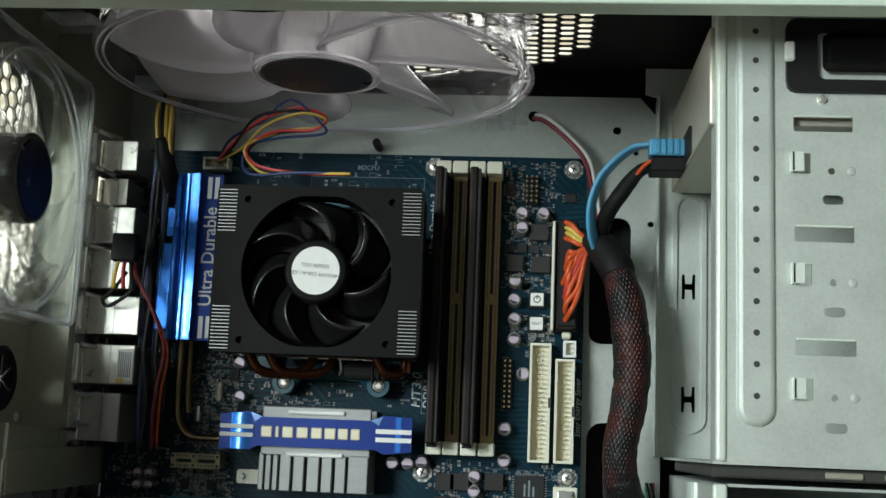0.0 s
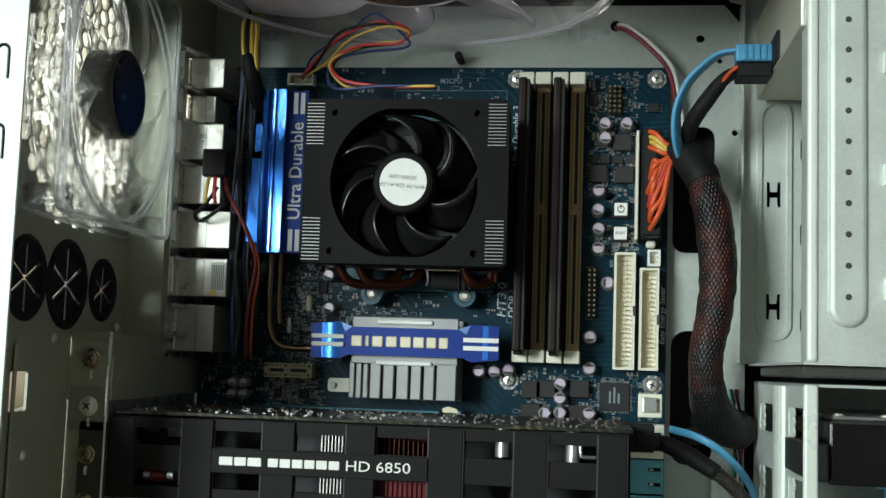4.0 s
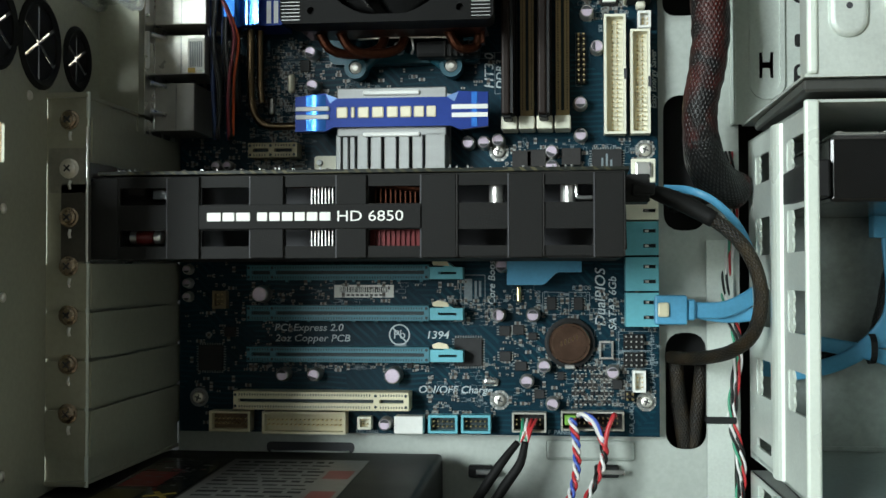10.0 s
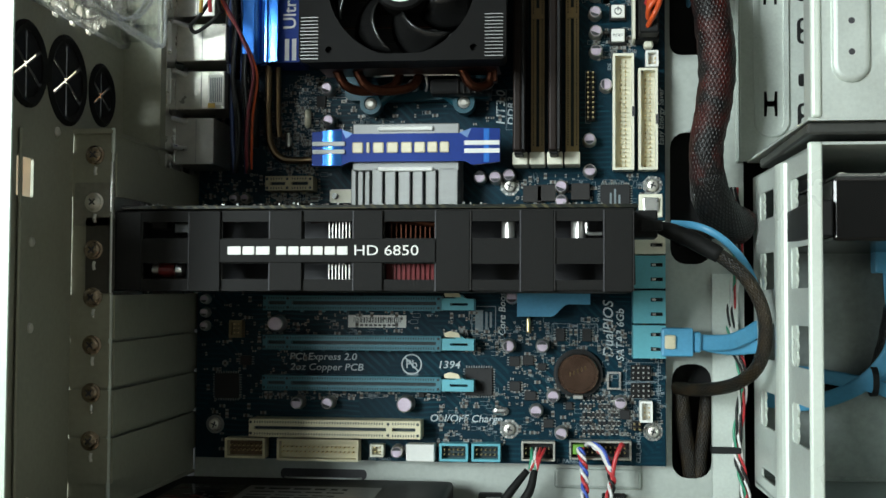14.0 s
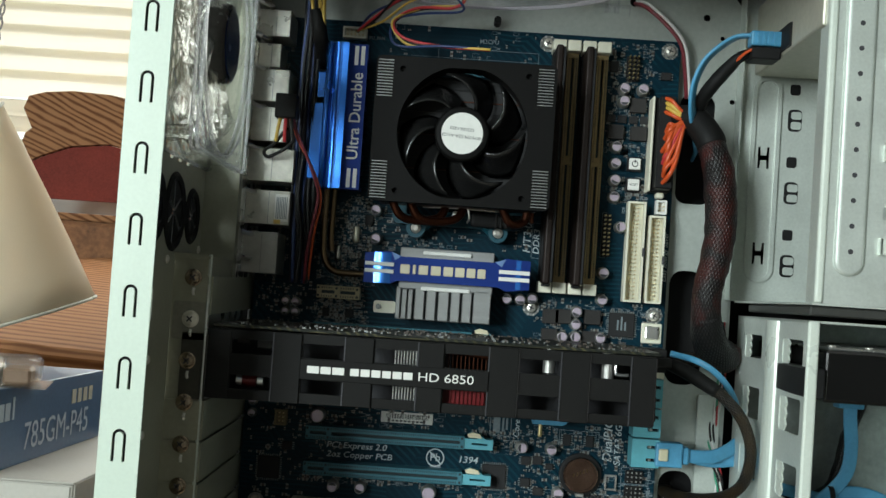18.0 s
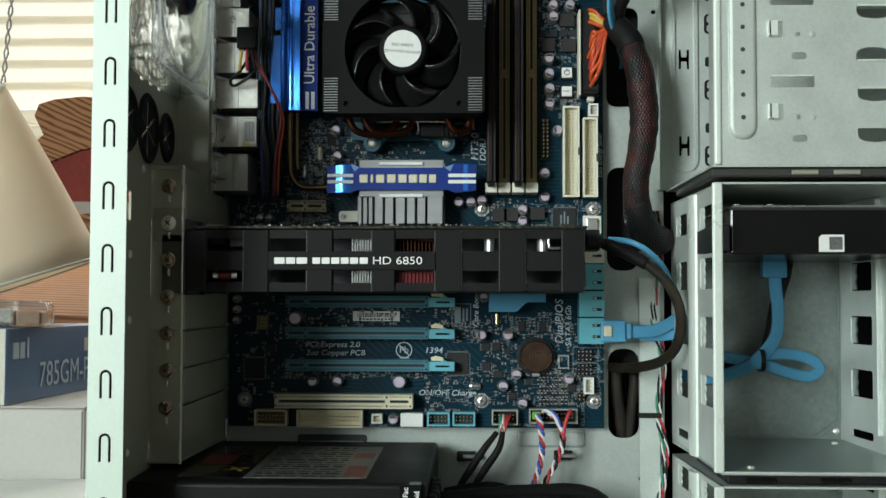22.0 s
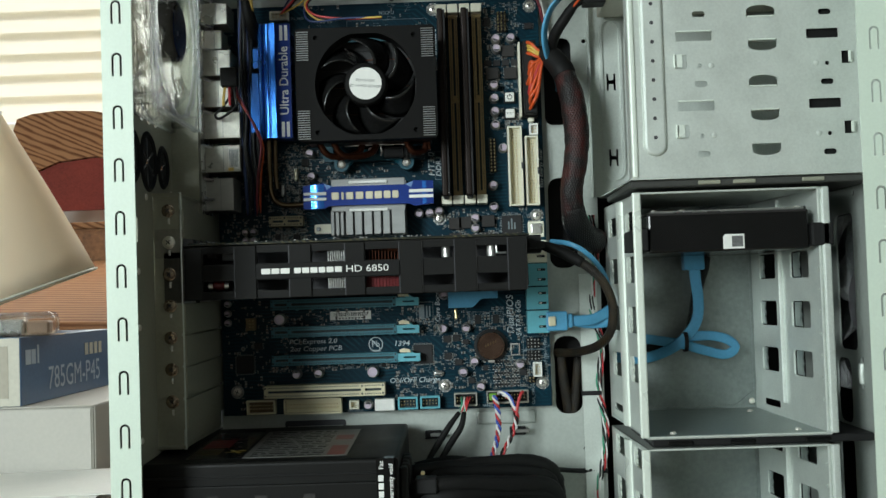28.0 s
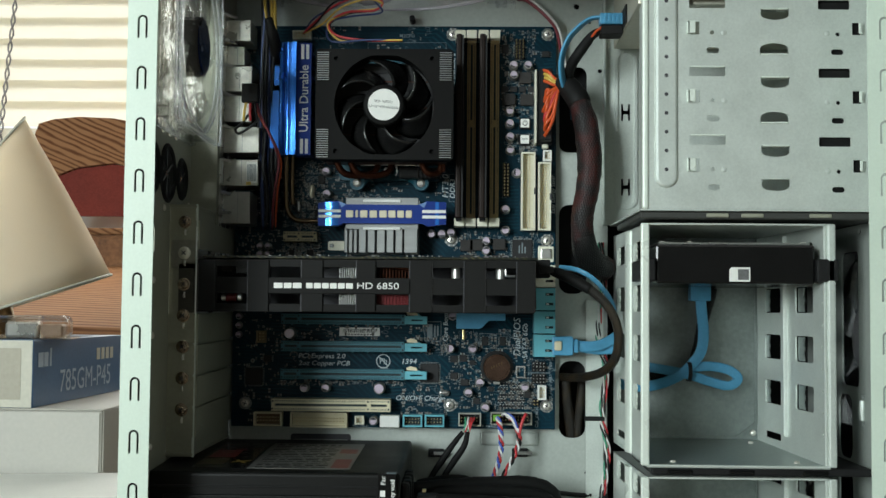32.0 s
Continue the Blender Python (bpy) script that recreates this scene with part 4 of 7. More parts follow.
for z in (228.9, 172):  # H-shaped punched slots
    bcut += [[(293.4, z - 6.4), (294.8, z - 6.4), (295.2, z - 1.5), (298.4, z - 1.5), (298.8, z - 6.4), (300.2, z - 6.4), (300.2, z + 6.4), (298.8, z + 6.4), (298.4, z + 1.5), (295.2, z + 1.5), (294.8, z + 6.4), (293.4, z + 6.4)]]
part("far_panel", sheet([(281, 143), (433, 143), (433, 344), (274, 344), (274, 330), (281, 328)], bcut, 1.1, plane_xz(1)), STEEL, bay)
for z in (252.1, 208.8, 165.5):  # lanced eyes, a dark cut round two tongues
    part("lanced_cut", sheet(rrect(314, z, 8.2, 13.2, 2.6, 3), [rrect(314.8, z + 3.0, 6.4, 4.6, 1.4, 3), rrect(314.8, z - 3.0, 6.4, 4.6, 1.4, 3)], -0.3, plane_xz(0.95)), BLACK, bay)
    part("notch", sheet(rrect(313.4, z + 18.3, 6.0, 6.4, 1.4, 3), [], -0.3, plane_xz(0.95)), BLACK, bay)
part("far_emboss", sheet(rrect(297, 216, 17, 122, 8, 5), [rrect(297, 216, 12.4, 117.4, 6, 5)], -1.6, plane_xz(0.9)), STEEL, bay)
part("front_fold", B(280, 281.2, -6, 8, 143, 328, 0.4), STEEL, bay)
lt = part("latch_frame", sheet(rrect(372, 303, 112, 30, 4), [rrect(376, 303, 96, 20, 3)], -3, plane_xz(YP)), BLACK, bay, "black plastic drive latch frame")
part("latch_button", B(330, 420, YP - 5, YP, 296, 312, 3, 3), BLACK_GLOSS, lt)
part("latch_clip", B(315, 319, YP - 5, YP - 2, 300, 308, 0.8), WHITE, lt)
for x in (330,):
    part("bay_screw", lathe(bmesh.new(), [(2.0, 0), (1.8, 1.2), (0.8, 1.4)], (x, YP, 285.5), "y", 10), SCREW, bay)
part("seam_strip", B(288, 440, YP + 2, -20, 137, 141.5, 0.8), SEAM_GREY, bay, "dark grey plastic seam strip")
for x in (330, 352, 395):
    part("seam_clip", B(x, x + 14, YP + 0.6, YP + 4, 138, 140.5, 0.5), SLOT_STEEL, bay)

dvd = thing("optical_drive", "steel-cased optical drive seated in the top bay", "optical drive")
part("drive_body", B(287, 430, YP + 5, -6, 276, 317, 1, 2), mat("drive case", (0.55, 0.53, 0.44), 0.42, 0.4, 300, 0.12, 0.01, 20), dvd)
part("rear_socket", B(285.8, 287.2, -84, -40, 277.5, 290), BLACK, dvd)

# ---- hard drive cages ----
def cage(name, label, zt, zb, zfb, drive):
    c = thing(name, label, "drive cage")
    x0f, x0b, x1f, x1b, yf, yb = 293.2, 288.0, 408.4, 396.5, -135, 2

    def side(xf, xb, hs, w, nm):
        dx = (xb - xf) / (yb - yf)
        return part(nm, sheet([(yf, zb), (yb, zb), (yb, zt), (yf, zt)], hs, w, lambda u, v, q: V(xf + (u - yf) * dx + q, u, v)), STEEL, c)

    hs, big_h = [], []
    rows = ((118, 13), (86.5, 17.5), (53.4, 17.5), (20.8, 17), (-10.4, 5))
    for z, h in rows:
        zz = z if drive else z - 155
        if zb + 1 < zz - h / 2 and zz + h / 2 < zt - 2:
            hs += [rrect(-100.5, zz, 33, h, 2.0)] if z > 0 else []
            hs += [rrect(-31.5, zz, 33, h, 2.0)]
            big_h = [q for q in hs if len(q) > 8 or max(u for u, v in q) - min(u for u, v in q) > 6]
            hs += [circ(-7, zz + 15, 1.0, 8)] if zz + 18 < zt else []
    side(x0f, x0b, hs, 1.1, "left_wall")
    for z, h in rows[:4]:
        zz = z if drive else z - 155
        if zb + 10 < zz < zt - 6:
            for yc in (-100.5, -31.5):
                xw = x0f + (yc - yf) * (x0b - x0f) / (yb - yf)
                e, g = h / 2, yc + 8
                part("hole_tongue", sheet([(g, zz - e), (g - 3, zz - e * 0.62), (g - 0.6, zz - e * 0.3), (g - 3.2, zz), (g - 0.6, zz + e * 0.3), (g - 3, zz + e * 0.62), (g, zz + e), (g + 8.6, zz + e), (g + 8.6, zz - e)], [], 0.9, plane_yz(xw - 0.2)), EDGE_STEEL, c, "bent tongue inside a punched hole")
                part("hole_tongue", sheet([(yc + 7, zz - 8), (yc + 9.4, zz - 3), (yc + 7, zz), (yc + 9.4, zz + 3), (yc + 7, zz + 8), (yc + 21, zz + 8), (yc + 21, zz - 8)], [], 0.9, plane_yz(xw + x1f - x0f - 1.4 - (yc - yf) * 0.047)), CAGE_STEEL, c)
    bm = bmesh.new()  # half-round pressed bead between the two columns of holes
    xm = x0f + (-67.5 - yf) * (x0b - x0f) / (yb - yf)
    arc = [(xm + 0.4 - 3.4 * math.sin(math.pi * q / 8), -67.5 - 9.5 * math.cos(math.pi * q / 8)) for q in range(9)]
    lo_, hi_ = [bm.verts.new(V(x, y, zb + 1)) for x, y in arc], [bm.verts.new(V(x, y, zt - 1.4)) for x, y in arc]
    for q in range(8):
        bm.faces.new((lo_[q], hi_[q], hi_[q + 1], lo_[q + 1]))
    bm.faces.new(hi_), bm.faces.new(lo_[::-1])
    bm.faces.new((lo_[8], hi_[8], hi_[0], lo_[0]))
    bmesh.ops.recalc_face_normals(bm, faces=bm.faces)
    part("pressed_bead", bm, EDGE_STEEL, c, "half-round pressed bead")
    hs2 = [[(u + (6 if u < -70 else -1), v) for u, v in h] for h in big_h] + [circ(-127, zb + 20 + 14 * k, 1.2, 8) for k in range(9) if zb + 24 + 14 * k < zt]
    side(x1f, x1b, hs2, -1.1, "right_wall")
    xm = x1f + (-61.5 - yf) * (x1b - x1f) / (yb - yf)
    part("pressed_bead", tube(bmesh.new(), [(xm - 0.4, -61.5, zb + 12), (xm - 0.4, -61.5, (zb + zt) / 2), (xm - 0.4, -61.5, zt - 3)], 3, 12, 4, (7, 1.8)), STEEL, c, "half-round pressed bead")
    for k in range(4):
        z = zt - 52 - 36 * k
        if z > zb + 16:
            part("edge_notch", sheet(rrect(-126, z, 6, 7, 1), [], 0.3, lambda u, v, q: V(x1f + (u - yf) * (x1b - x1f) / (yb - yf) - 0.35 + q, u, v)), RUBBER, c, "dark square punched notch")
    part("rolled_edge", B(x0f - 4.4, x0f + 1.2, yf - 1.8, yf + 1.0, zb, zt, 1.2, 3), EDGE_STEEL, c)
    part("rolled_edge", B(x1f - 1.0, x1f + 4.2, yf - 1.8, yf + 1.0, zb, zt, 1.2, 3), STEEL, c)
    part("front_lip", B(x1f - 3, x1f - 1.2, yf, yf + 1.2, zb, zt, 0.4), STEEL, c)
    part("top_plate", sheet([(x0f, yf), (x1f, yf), (x1b, yb), (x0b, yb)], [circ(330, -120, 2, 10), circ(390, -120, 2, 10)], 1.1, plane_xy(zt - 1.1)), STEEL, c)
    bm = bmesh.new()
    pts = [(x0f, yf, zb), (x1f, yf, zb), (x1b, yb, zfb), (x0b, yb, zfb)]
    up = [bm.verts.new(V(*p)) for p in pts]
    dn = [bm.verts.new(V(p[0], p[1], p[2] - 1.2)) for p in pts]
    bm.faces.new(up), bm.faces.new(dn)
    for i in range(4):
        bm.faces.new((up[i], up[(i + 1) % 4], dn[(i + 1) % 4], dn[i]))
    part("bottom_plate", bm, CAGE_STEEL, c)
    part("floor_edge", tube(bmesh.new(), [(x0f, yf, zb), (350, yf, zb), (x1f, yf, zb)], 1.0, 8), STEEL, c)
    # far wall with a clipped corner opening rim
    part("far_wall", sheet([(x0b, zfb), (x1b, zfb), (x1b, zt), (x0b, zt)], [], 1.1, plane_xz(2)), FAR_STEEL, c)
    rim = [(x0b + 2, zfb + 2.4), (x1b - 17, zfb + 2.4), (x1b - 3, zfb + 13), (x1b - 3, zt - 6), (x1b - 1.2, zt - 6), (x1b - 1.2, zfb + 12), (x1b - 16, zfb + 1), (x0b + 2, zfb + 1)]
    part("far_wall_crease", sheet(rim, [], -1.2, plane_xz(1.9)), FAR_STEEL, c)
    for x, y in ((312, -118), (392, -118), (385, -20)):
        z = zb + (zfb - zb) * (y - yf) / (yb - yf)
        part("rivet", lathe(bmesh.new(), [(2.2, 0), (1.9, 1.1), (0.8, 1.6)], (x, y, z), "z", 10), SCREW, c)
    part("rivet", lathe(bmesh.new(), [(2.4, 0), (2.0, 1.0), (0.8, 1.4)], (x1b - 4.5, 1.5, zfb + 5), "y", 10), SCREW, c)
    return c


cage_up = cage("drive_cage", "open zinc steel hard drive cage holding one drive", 134.6, -20, -17, True)
cage_lo = cage("drive_cage", "empty lower zinc steel hard drive cage", -27, -116, -116, False)
seam = thing("cage_seam", "black plastic strip between the two drive cages", "trim", kind="structure")
part("strip", B(296, 436, -133, -40, -26, -21, 1, 2), BLACK, seam)
for x in (306, 345, 392):
    part("clip", B(x, x + 16, -134.5, -130, -25.4, -22.4, 0.8), BLACK_GLOSS, seam)

hdd = thing("hard_drive", "black hard drive in a black tray inside the cage", "hard drive")
part("drive_body", B(299, 400.6, -132, -4, 96, 121, 1.4, 2), BLACK_GLOSS, hdd)
part("cover_plate", B(301, 398, -131, -8, 121, 122.6, 0.6), CHROME, hdd)
part("front_rim", B(300, 399.6, -132.5, -131.6, 119.6, 120.8, 0.3), CHOKE, hdd)
tr = part("tray_rail", B(291, 298.4, -136, -20, 97.5, 112, 0.8), BLACK, hdd)
part("tray_rail", B(401, 414.4, -136.8, -20, 97.5, 112, 0.8), BLACK, hdd)
for x in (304, 322, 395):
    part("cover_screw", lathe(bmesh.new(), [(2.2, 0), (2.0, 0.9), (0.8, 1.2)], (x, -125, 122.4), "z", 10), SCREW, hdd)
lb = part("code_label", sheet([(346, 97.4), (359.4, 97.4), (359.4, 106.6), (347.4, 106.6), (346, 105)], [], -0.15, plane_xz(-132.05)), PAPER, hdd, "white label with a plain dark square")
part("printed_square", B(351.5, 358.4, -132.5, -132.2, 98.6, 105.4), mat("speckled ink", (0.12, 0.12, 0.12), 0.6, 0, 3000, 0.9, 0, 900), lb)


# ---- motherboard: everything soldered to it is a part ----
mb = thing("motherboard", "blue computer motherboard with slots, sockets and capacitors", "motherboard")
part("circuit_board", B(0, 244, 0, 1.6, -11, 294.5, 0.2), PCB, mb, "blue circuit board with copper traces")


def slot(name, z, x0, x1, h, half, material, key, teeth=1.3, label=""):
    """A card slot: a body with two grooves, and a row of contact pits on each side of them."""
    body = part(name, sheet(rrect((x0 + x1) / 2, z, x1 - x0, 2 * half, 0.5), [rrect((x0 + 2 + key) / 2, z, key - x0 - 3, 1.8, 0.3), rrect((key + 2 + x1 - 2) / 2, z, x1 - key - 5, 1.8, 0.3)], h, plane_xz(-h)), material, mb, label)
    part("groove", B(x0 + 1, x1 - 1, -h + 3, -h + 3.4, z - 1.3, z + 1.3), SLOT_DEEP, body)
    for s in (-1, 1):  # raised rims along both long sides and the pegs at the ends
        part("rim", B(x0, x1, -h - 0.5, -h + 0.2, z + s * (half - 0.25) - 0.3, z + s * (half - 0.25) + 0.3, 0.15), material, body)
    for x in (x0 + 0.9, key + 0.5, x1 - 1.4):
        for s in (-1, 1):
            part("peg_hole", lathe(bmesh.new(), [(0.75, 0.05), (0.5, 0.09)], (x, -h, z + s * half * 0.62), "y", 10), SLOT_DEEP, body)
    bm = bmesh.new()
    for s in (-1, 1):
        for x in np.arange(x0 + 3, x1 - 2.5, teeth):
            if abs(x - key - 0.5) > 1.6:
                zz = z + s * (half * 0.66)
                quad(bm, [(x - 0.27, -h - 0.06, zz - 0.55), (x + 0.27, -h - 0.06, zz - 0.55), (x + 0.27, -h - 0.06, zz + 0.55), (x - 0.27, -h - 0.06, zz + 0.55)])
    tagged(part("contact_pit", bm, SLOT_DEEP, body), kind="stuff")
    for x in np.arange(x0 + 6, x1, 11.5):
        part("foot", B(x, x + 1.4, -2, 0, z - half - 1.0, z - half + 0.2), material, body)
    return body


for z in (110.2, 70.3, 50.0, 29.3):
    s = slot("card_slot", z, 38.5, 131, 11.2, 3.8, SLOT, 51, label="teal graphics card slot")
    lever = [(131, z - 3.4), (147.6, z - 3.4), (147.6, z + 2.4), (143, z + 2.6), (141, z + 4.4), (136, z + 5.6), (133, z + 4.6), (137, z + 3.6), (138.6, z + 2.6), (131, z + 2.6)]
    lv = part("latch_lever", sheet(lever, [rrect(140, z - 0.4, 9, 1.2)], 10, plane_xz(-10.5)), AQUA, s, "pale blue card latch")
    part("latch_tip", sheet([(133, z + 3.4), (141, z + 3.2), (140, z + 5.4), (135.5, z + 6.4), (132.5, z + 5.2)], [], 2, plane_xz(-12)), IVORY, lv)
slot("pci_slot", 6.4, 32.4, 121, 13.5, 4.5, IVORY, 104, 1.35, "ivory card slot")
slot("short_slot", 132, 39, 64, 11, 3.7, mat("aged ivory plastic", (0.42, 0.36, 0.22), 0.5, 0, 500, 0.1, 0.01, 60), 50, 1.4, "small ivory card slot")

# memory sockets
for k, (xb, xt) in enumerate(((171.1, 171.1), (179.6, 179.6), (188.4, 188.4), (197.1, 197.1))):
    so = part("memory_socket", sheet(rrect(xb, 214, 6.6, 136, 0.4), [rrect(xb, 183, 1.6, 66), rrect(xb, 250, 1.6, 58)], 9, plane_xz(-9)), TAN if k in (1, 3) else BLACK, mb, "tan memory socket" if k in (1, 3) else "black memory socket")
    part("groove", B(xb - 1.2, xb + 1.2, -6, -5.6, 148, 281), SLOT_DEEP, so)
    bm = bmesh.new()
    for s in (-1, 1):
        for z in np.arange(151, 279, 1.3):
            quad(bm, [(xb + s * 2.2 - 0.28, -9.06, z - 0.35), (xb + s * 2.2 + 0.28, -9.06, z - 0.35), (xb + s * 2.2 + 0.28, -9.06, z + 0.35), (xb + s * 2.2 - 0.28, -9.06, z + 0.35)])
    tagged(part("contact_pit", bm, SLOT_DEEP, so), kind="stuff")
    for z0, z1 in ((140, 146.5), (281.5, 288)):
        part("end_latch", B(xb - 3.9, xb + 3.9, -17, 0, z0, z1, 0.7, 2), CREAM, so, "cream end latch")
    part("key_bridge", B(xb - 3.1, xb + 3.1, -9.6, -8.8, 215.6, 218), TAN if k in (1, 3) else BLACK, so)

# capacitors
cap_me = {}


def capacitor(x, z, r=3.2, h=8.0, rz=0.0):
    key = (r, h)
    if key not in cap_me:
        bm = lathe(bmesh.new(), [(r + 0.5, 0), (r + 0.5, 0.9), (r * 0.92, 1.2), (r, 1.9), (r, h - 0.5), (r - 0.5, h)], (0, 0, 0), "y", 20)
        a = part("tmp_a", bm, CAP_CAN, None, "", True).data
        bm = lathe(bmesh.new(), [(r - 0.45, h - 0.02), (r - 0.7, h + 0.12)], (0, 0, 0), "y", 20)
        b = part("tmp_b", bm, CAP_TOP).data
        bm = bmesh.new()
        pts = [(math.cos(radians(a_)) * (r - 0.6), math.sin(radians(a_)) * (r - 0.6)) for a_ in range(200, 341, 20)]
        bm.faces.new([bm.verts.new(V(u, -h - 0.18, v)) for u, v in pts])
        c = part("tmp_c", bm, INK).data
        for n in ("tmp_a", "tmp_b", "tmp_c"):
            bpy.data.objects.remove(bpy.data.objects[n])
        cap_me[key] = (a, b, c)
    m = Matrix.Translation(V(x, 0, z)) @ Matrix.Rotation(radians(rz), 4, "Y")
    o = place("capacitor", cap_me[key][0], mb, "", m)
    place("capacitor_top", cap_me[key][1], o, "", m)
    if r < 3.5:
        place("polarity_mark", cap_me[key][2], o, "", m)


for x, z in ((211.4, 263.5), (222.4, 263.6), (211.6, 255.9), (208.7, 228.7), (208.7, 218.9), (209, 209.1), (209.1, 199.1), (191.5, 130), (191.5, 122.8), (183.9, 115.1), (191.7, 115.4), (206.3, 115.8),
             (214.1, 181.6), (205.7, 153.9), (205.9, 138.1), (165, 49), (182, 49), (187.5, 23.8), (178.9, 16.2), (221, 21), (191.5, 5.2), (166.6, 73.5), (55.7, 18.7), (71.8, 18.8), (108, -5.6), (98, 146), (70, 182), (71, 165), (150, 135), (158, 135), (165, 136)):
    capacitor(x, z, 3.1, 8, random.choice((0, 90, 180, 20)))
for x, z in ((44.3, 59.4), (112.1, 18.7)):
    capacitor(x, z, 4.0, 9)
for x, z in ((5, 58), (5, 65), (5, 72), (20, 119), (26, 119), (20, 125), (26, 125)):
    capacitor(x, z, 2.3, 5)


# chips, chokes, buttons
def chip(x, z, w, h, d=1.4, material=CHIP, legs=0, name="chip", label=""):
    o = part(name, B(x - w / 2, x + w / 2, -d, -0.05, z - h / 2, z + h / 2, min(0.25, d / 4)), material, mb, label)
    if legs:
        bm = bmesh.new()
        n = max(2, int(h / 1.25))
        for k in range(n):
            zz = z - h / 2 + (k + 0.5) * h / n
            for s in ((-1, 1)):
                box(bm, x + s * (w / 2 + 0.6) - 0.6, x + s * (w / 2 + 0.6) + 0.6, -0.6, -0.1, zz - 0.22, zz + 0.22)
        if legs > 1:
            n = max(2, int(w / 1.25))
            for k in range(n):
                xx = x - w / 2 + (k + 0.5) * w / n
                for s in ((-1, 1)):
                    box(bm, xx - 0.22, xx + 0.22, -0.6, -0.1, z + s * (h / 2 + 0.6) - 0.6, z + s * (h / 2 + 0.6) + 0.6)
        tagged(part("leg", bm, SMD, o), kind="stuff")
    return o


c = chip(218.8, 124.2, 15, 14, 1.6, legs=2, label="square black controller chip")
for k, w in enumerate((6, 8, 5)):
    part("print_bar", B(216 + 2.2 * k, 217 + 2.2 * k, -1.66, -1.6, 121, 121 + w), SILK_DIM, c)
chip(149.5, 30.3, 14, 14, 1.6, legs=2)
chip(16.9, 26.6, 13, 13, 1.6, legs=2)
chip(191, 54.6, 4.6, 6.4, 1.6, legs=1)
chip(204.4, 54.6, 4.6, 6.4, 1.6, legs=1)
for x, z, w, h in ((167.8, 41, 5.6, 5), (174.7, 41.6, 5.6, 5), (181.7, 38.4, 4.4, 3.6), (168, 28.3, 5.6, 5), (175.8, 23.5, 6, 4.6), (223.4, 14.8, 5, 5), (195.5, 18.7, 3.6, 4), (185, 9.7, 5, 4.4), (236, 273, 6, 4.6), (205, 277, 5, 6.5),
                   (120, 24, 3, 4), (27, 40, 6, 5), (58, 120, 5, 5), (44, 120, 4, 5), (64, 150, 5, 5), (66, 176, 5, 6), (28, 95, 4, 4)):
    chip(x, z, w, h, 1.8, legs=1)
for x, z in ((220.2, 254.3), (207.9, 237.9), (221.5, 237.6), (176.7, 126.5), (201.2, 127.6), (176.5, 115), (200.5, 115), (184, 127)):
    chip(x, z, 9.5, 8.5, 4.2, CHOKE, name="choke", label="dark ferrite choke")
for k in range(4):
    chip(205 + 6.6 * k, 246, 5.4, 4.6, 1.2, CHIP, legs=0, name="transistor")
for z, mark in ((219.4, "O"), (207.1, "I")):
    bt = part("push_button_base", B(216, 224.4, -3, 0, z - 4.2, z + 4.2, 0.3), CHIP, mb)
    part("push_button_cap", B(216.9, 223.5, -5.6, -3, z - 3.3, z + 3.3, 0.5, 2), WHITE, bt, "white push button")
    if mark == "O":
        part("power_mark", sheet(circ(220.2, z, 1.9, 18), [circ(220.2, z, 1.4, 18)], -0.08, plane_xz(-5.66)), INK, bt)
        part("power_mark_bar", B(219.95, 220.45, -5.74, -5.66, z + 0.3, z + 2.4), INK, bt)
    else:
        words("RESET", 220.2, -5.68, z, 1.9, INK, bt)
bt = part("crystal_frame", B(230.6, 242.6, -1.2, 0, 114.6, 126.4, 0.4), CREAM, mb)
part("crystal_can", B(232.6, 240.6, -3.4, -1.2, 117, 124.6, 0.8, 2), CHROME, bt, "square steel oscillator")
part("oscillator", B(156.5, 164.8, -3.6, 0, 13.4, 17.8, 2.1, 3), CHROME, mb, "oval steel oscillator can")
part("oscillator", B(57.2, 60.8, -3.6, 0, 162, 172, 1.7, 3), mat("pale crystal can", (0.78, 0.74, 0.58), 0.3, 0.3), mb, "pale oval oscillator can")
part("oscillator", B(47.2, 50.4, -3.6, 0, 151, 160, 1.5, 3), CHROME, mb)
part("clock_crystal", B(173.8, 176, -3, -0.6, 55.4, 63.4, 0.9, 3), PINS, mb, "gold cylinder crystal")
part("inductor_frame", sheet(rrect(218, 31.7, 7, 9), [rrect(218, 31.7, 5, 7)], 2, plane_xz(-2)), CHROME, mb)

# coin cell
bh = part("battery_holder", lathe(bmesh.new(), [(12.4, 0), (12.4, 3), (11.2, 3.2)], (200, 0, 35.2), "y", 32), BLACK, mb)
bm = lathe(bmesh.new(), [(10.2, 3), (10.2, 5.4), (9.7, 5.8), (8.7, 5.8), (8.5, 5.65)], (200, 0, 35.2), "y", 36)
part("coin_cell", bm, mat("coin cell steel", (0.24, 0.15, 0.115), 0.16, 0.95, 160, 0.3, 0.12, 60), bh, "polished coin cell")
bm = bmesh.new()
for k in range(5):
    box(bm, 195.6 + 1.9 * k, 196.4 + 1.9 * k, -5.76, -5.7, 34 + 0.8 * k, 36 + 0.8 * k)
part("stamped_mark", bm, NICKEL, bh)
part("battery_clip", B(197.5, 202.5, -5, 0, 22.4, 24.6, 0.4), CHROME, bh)


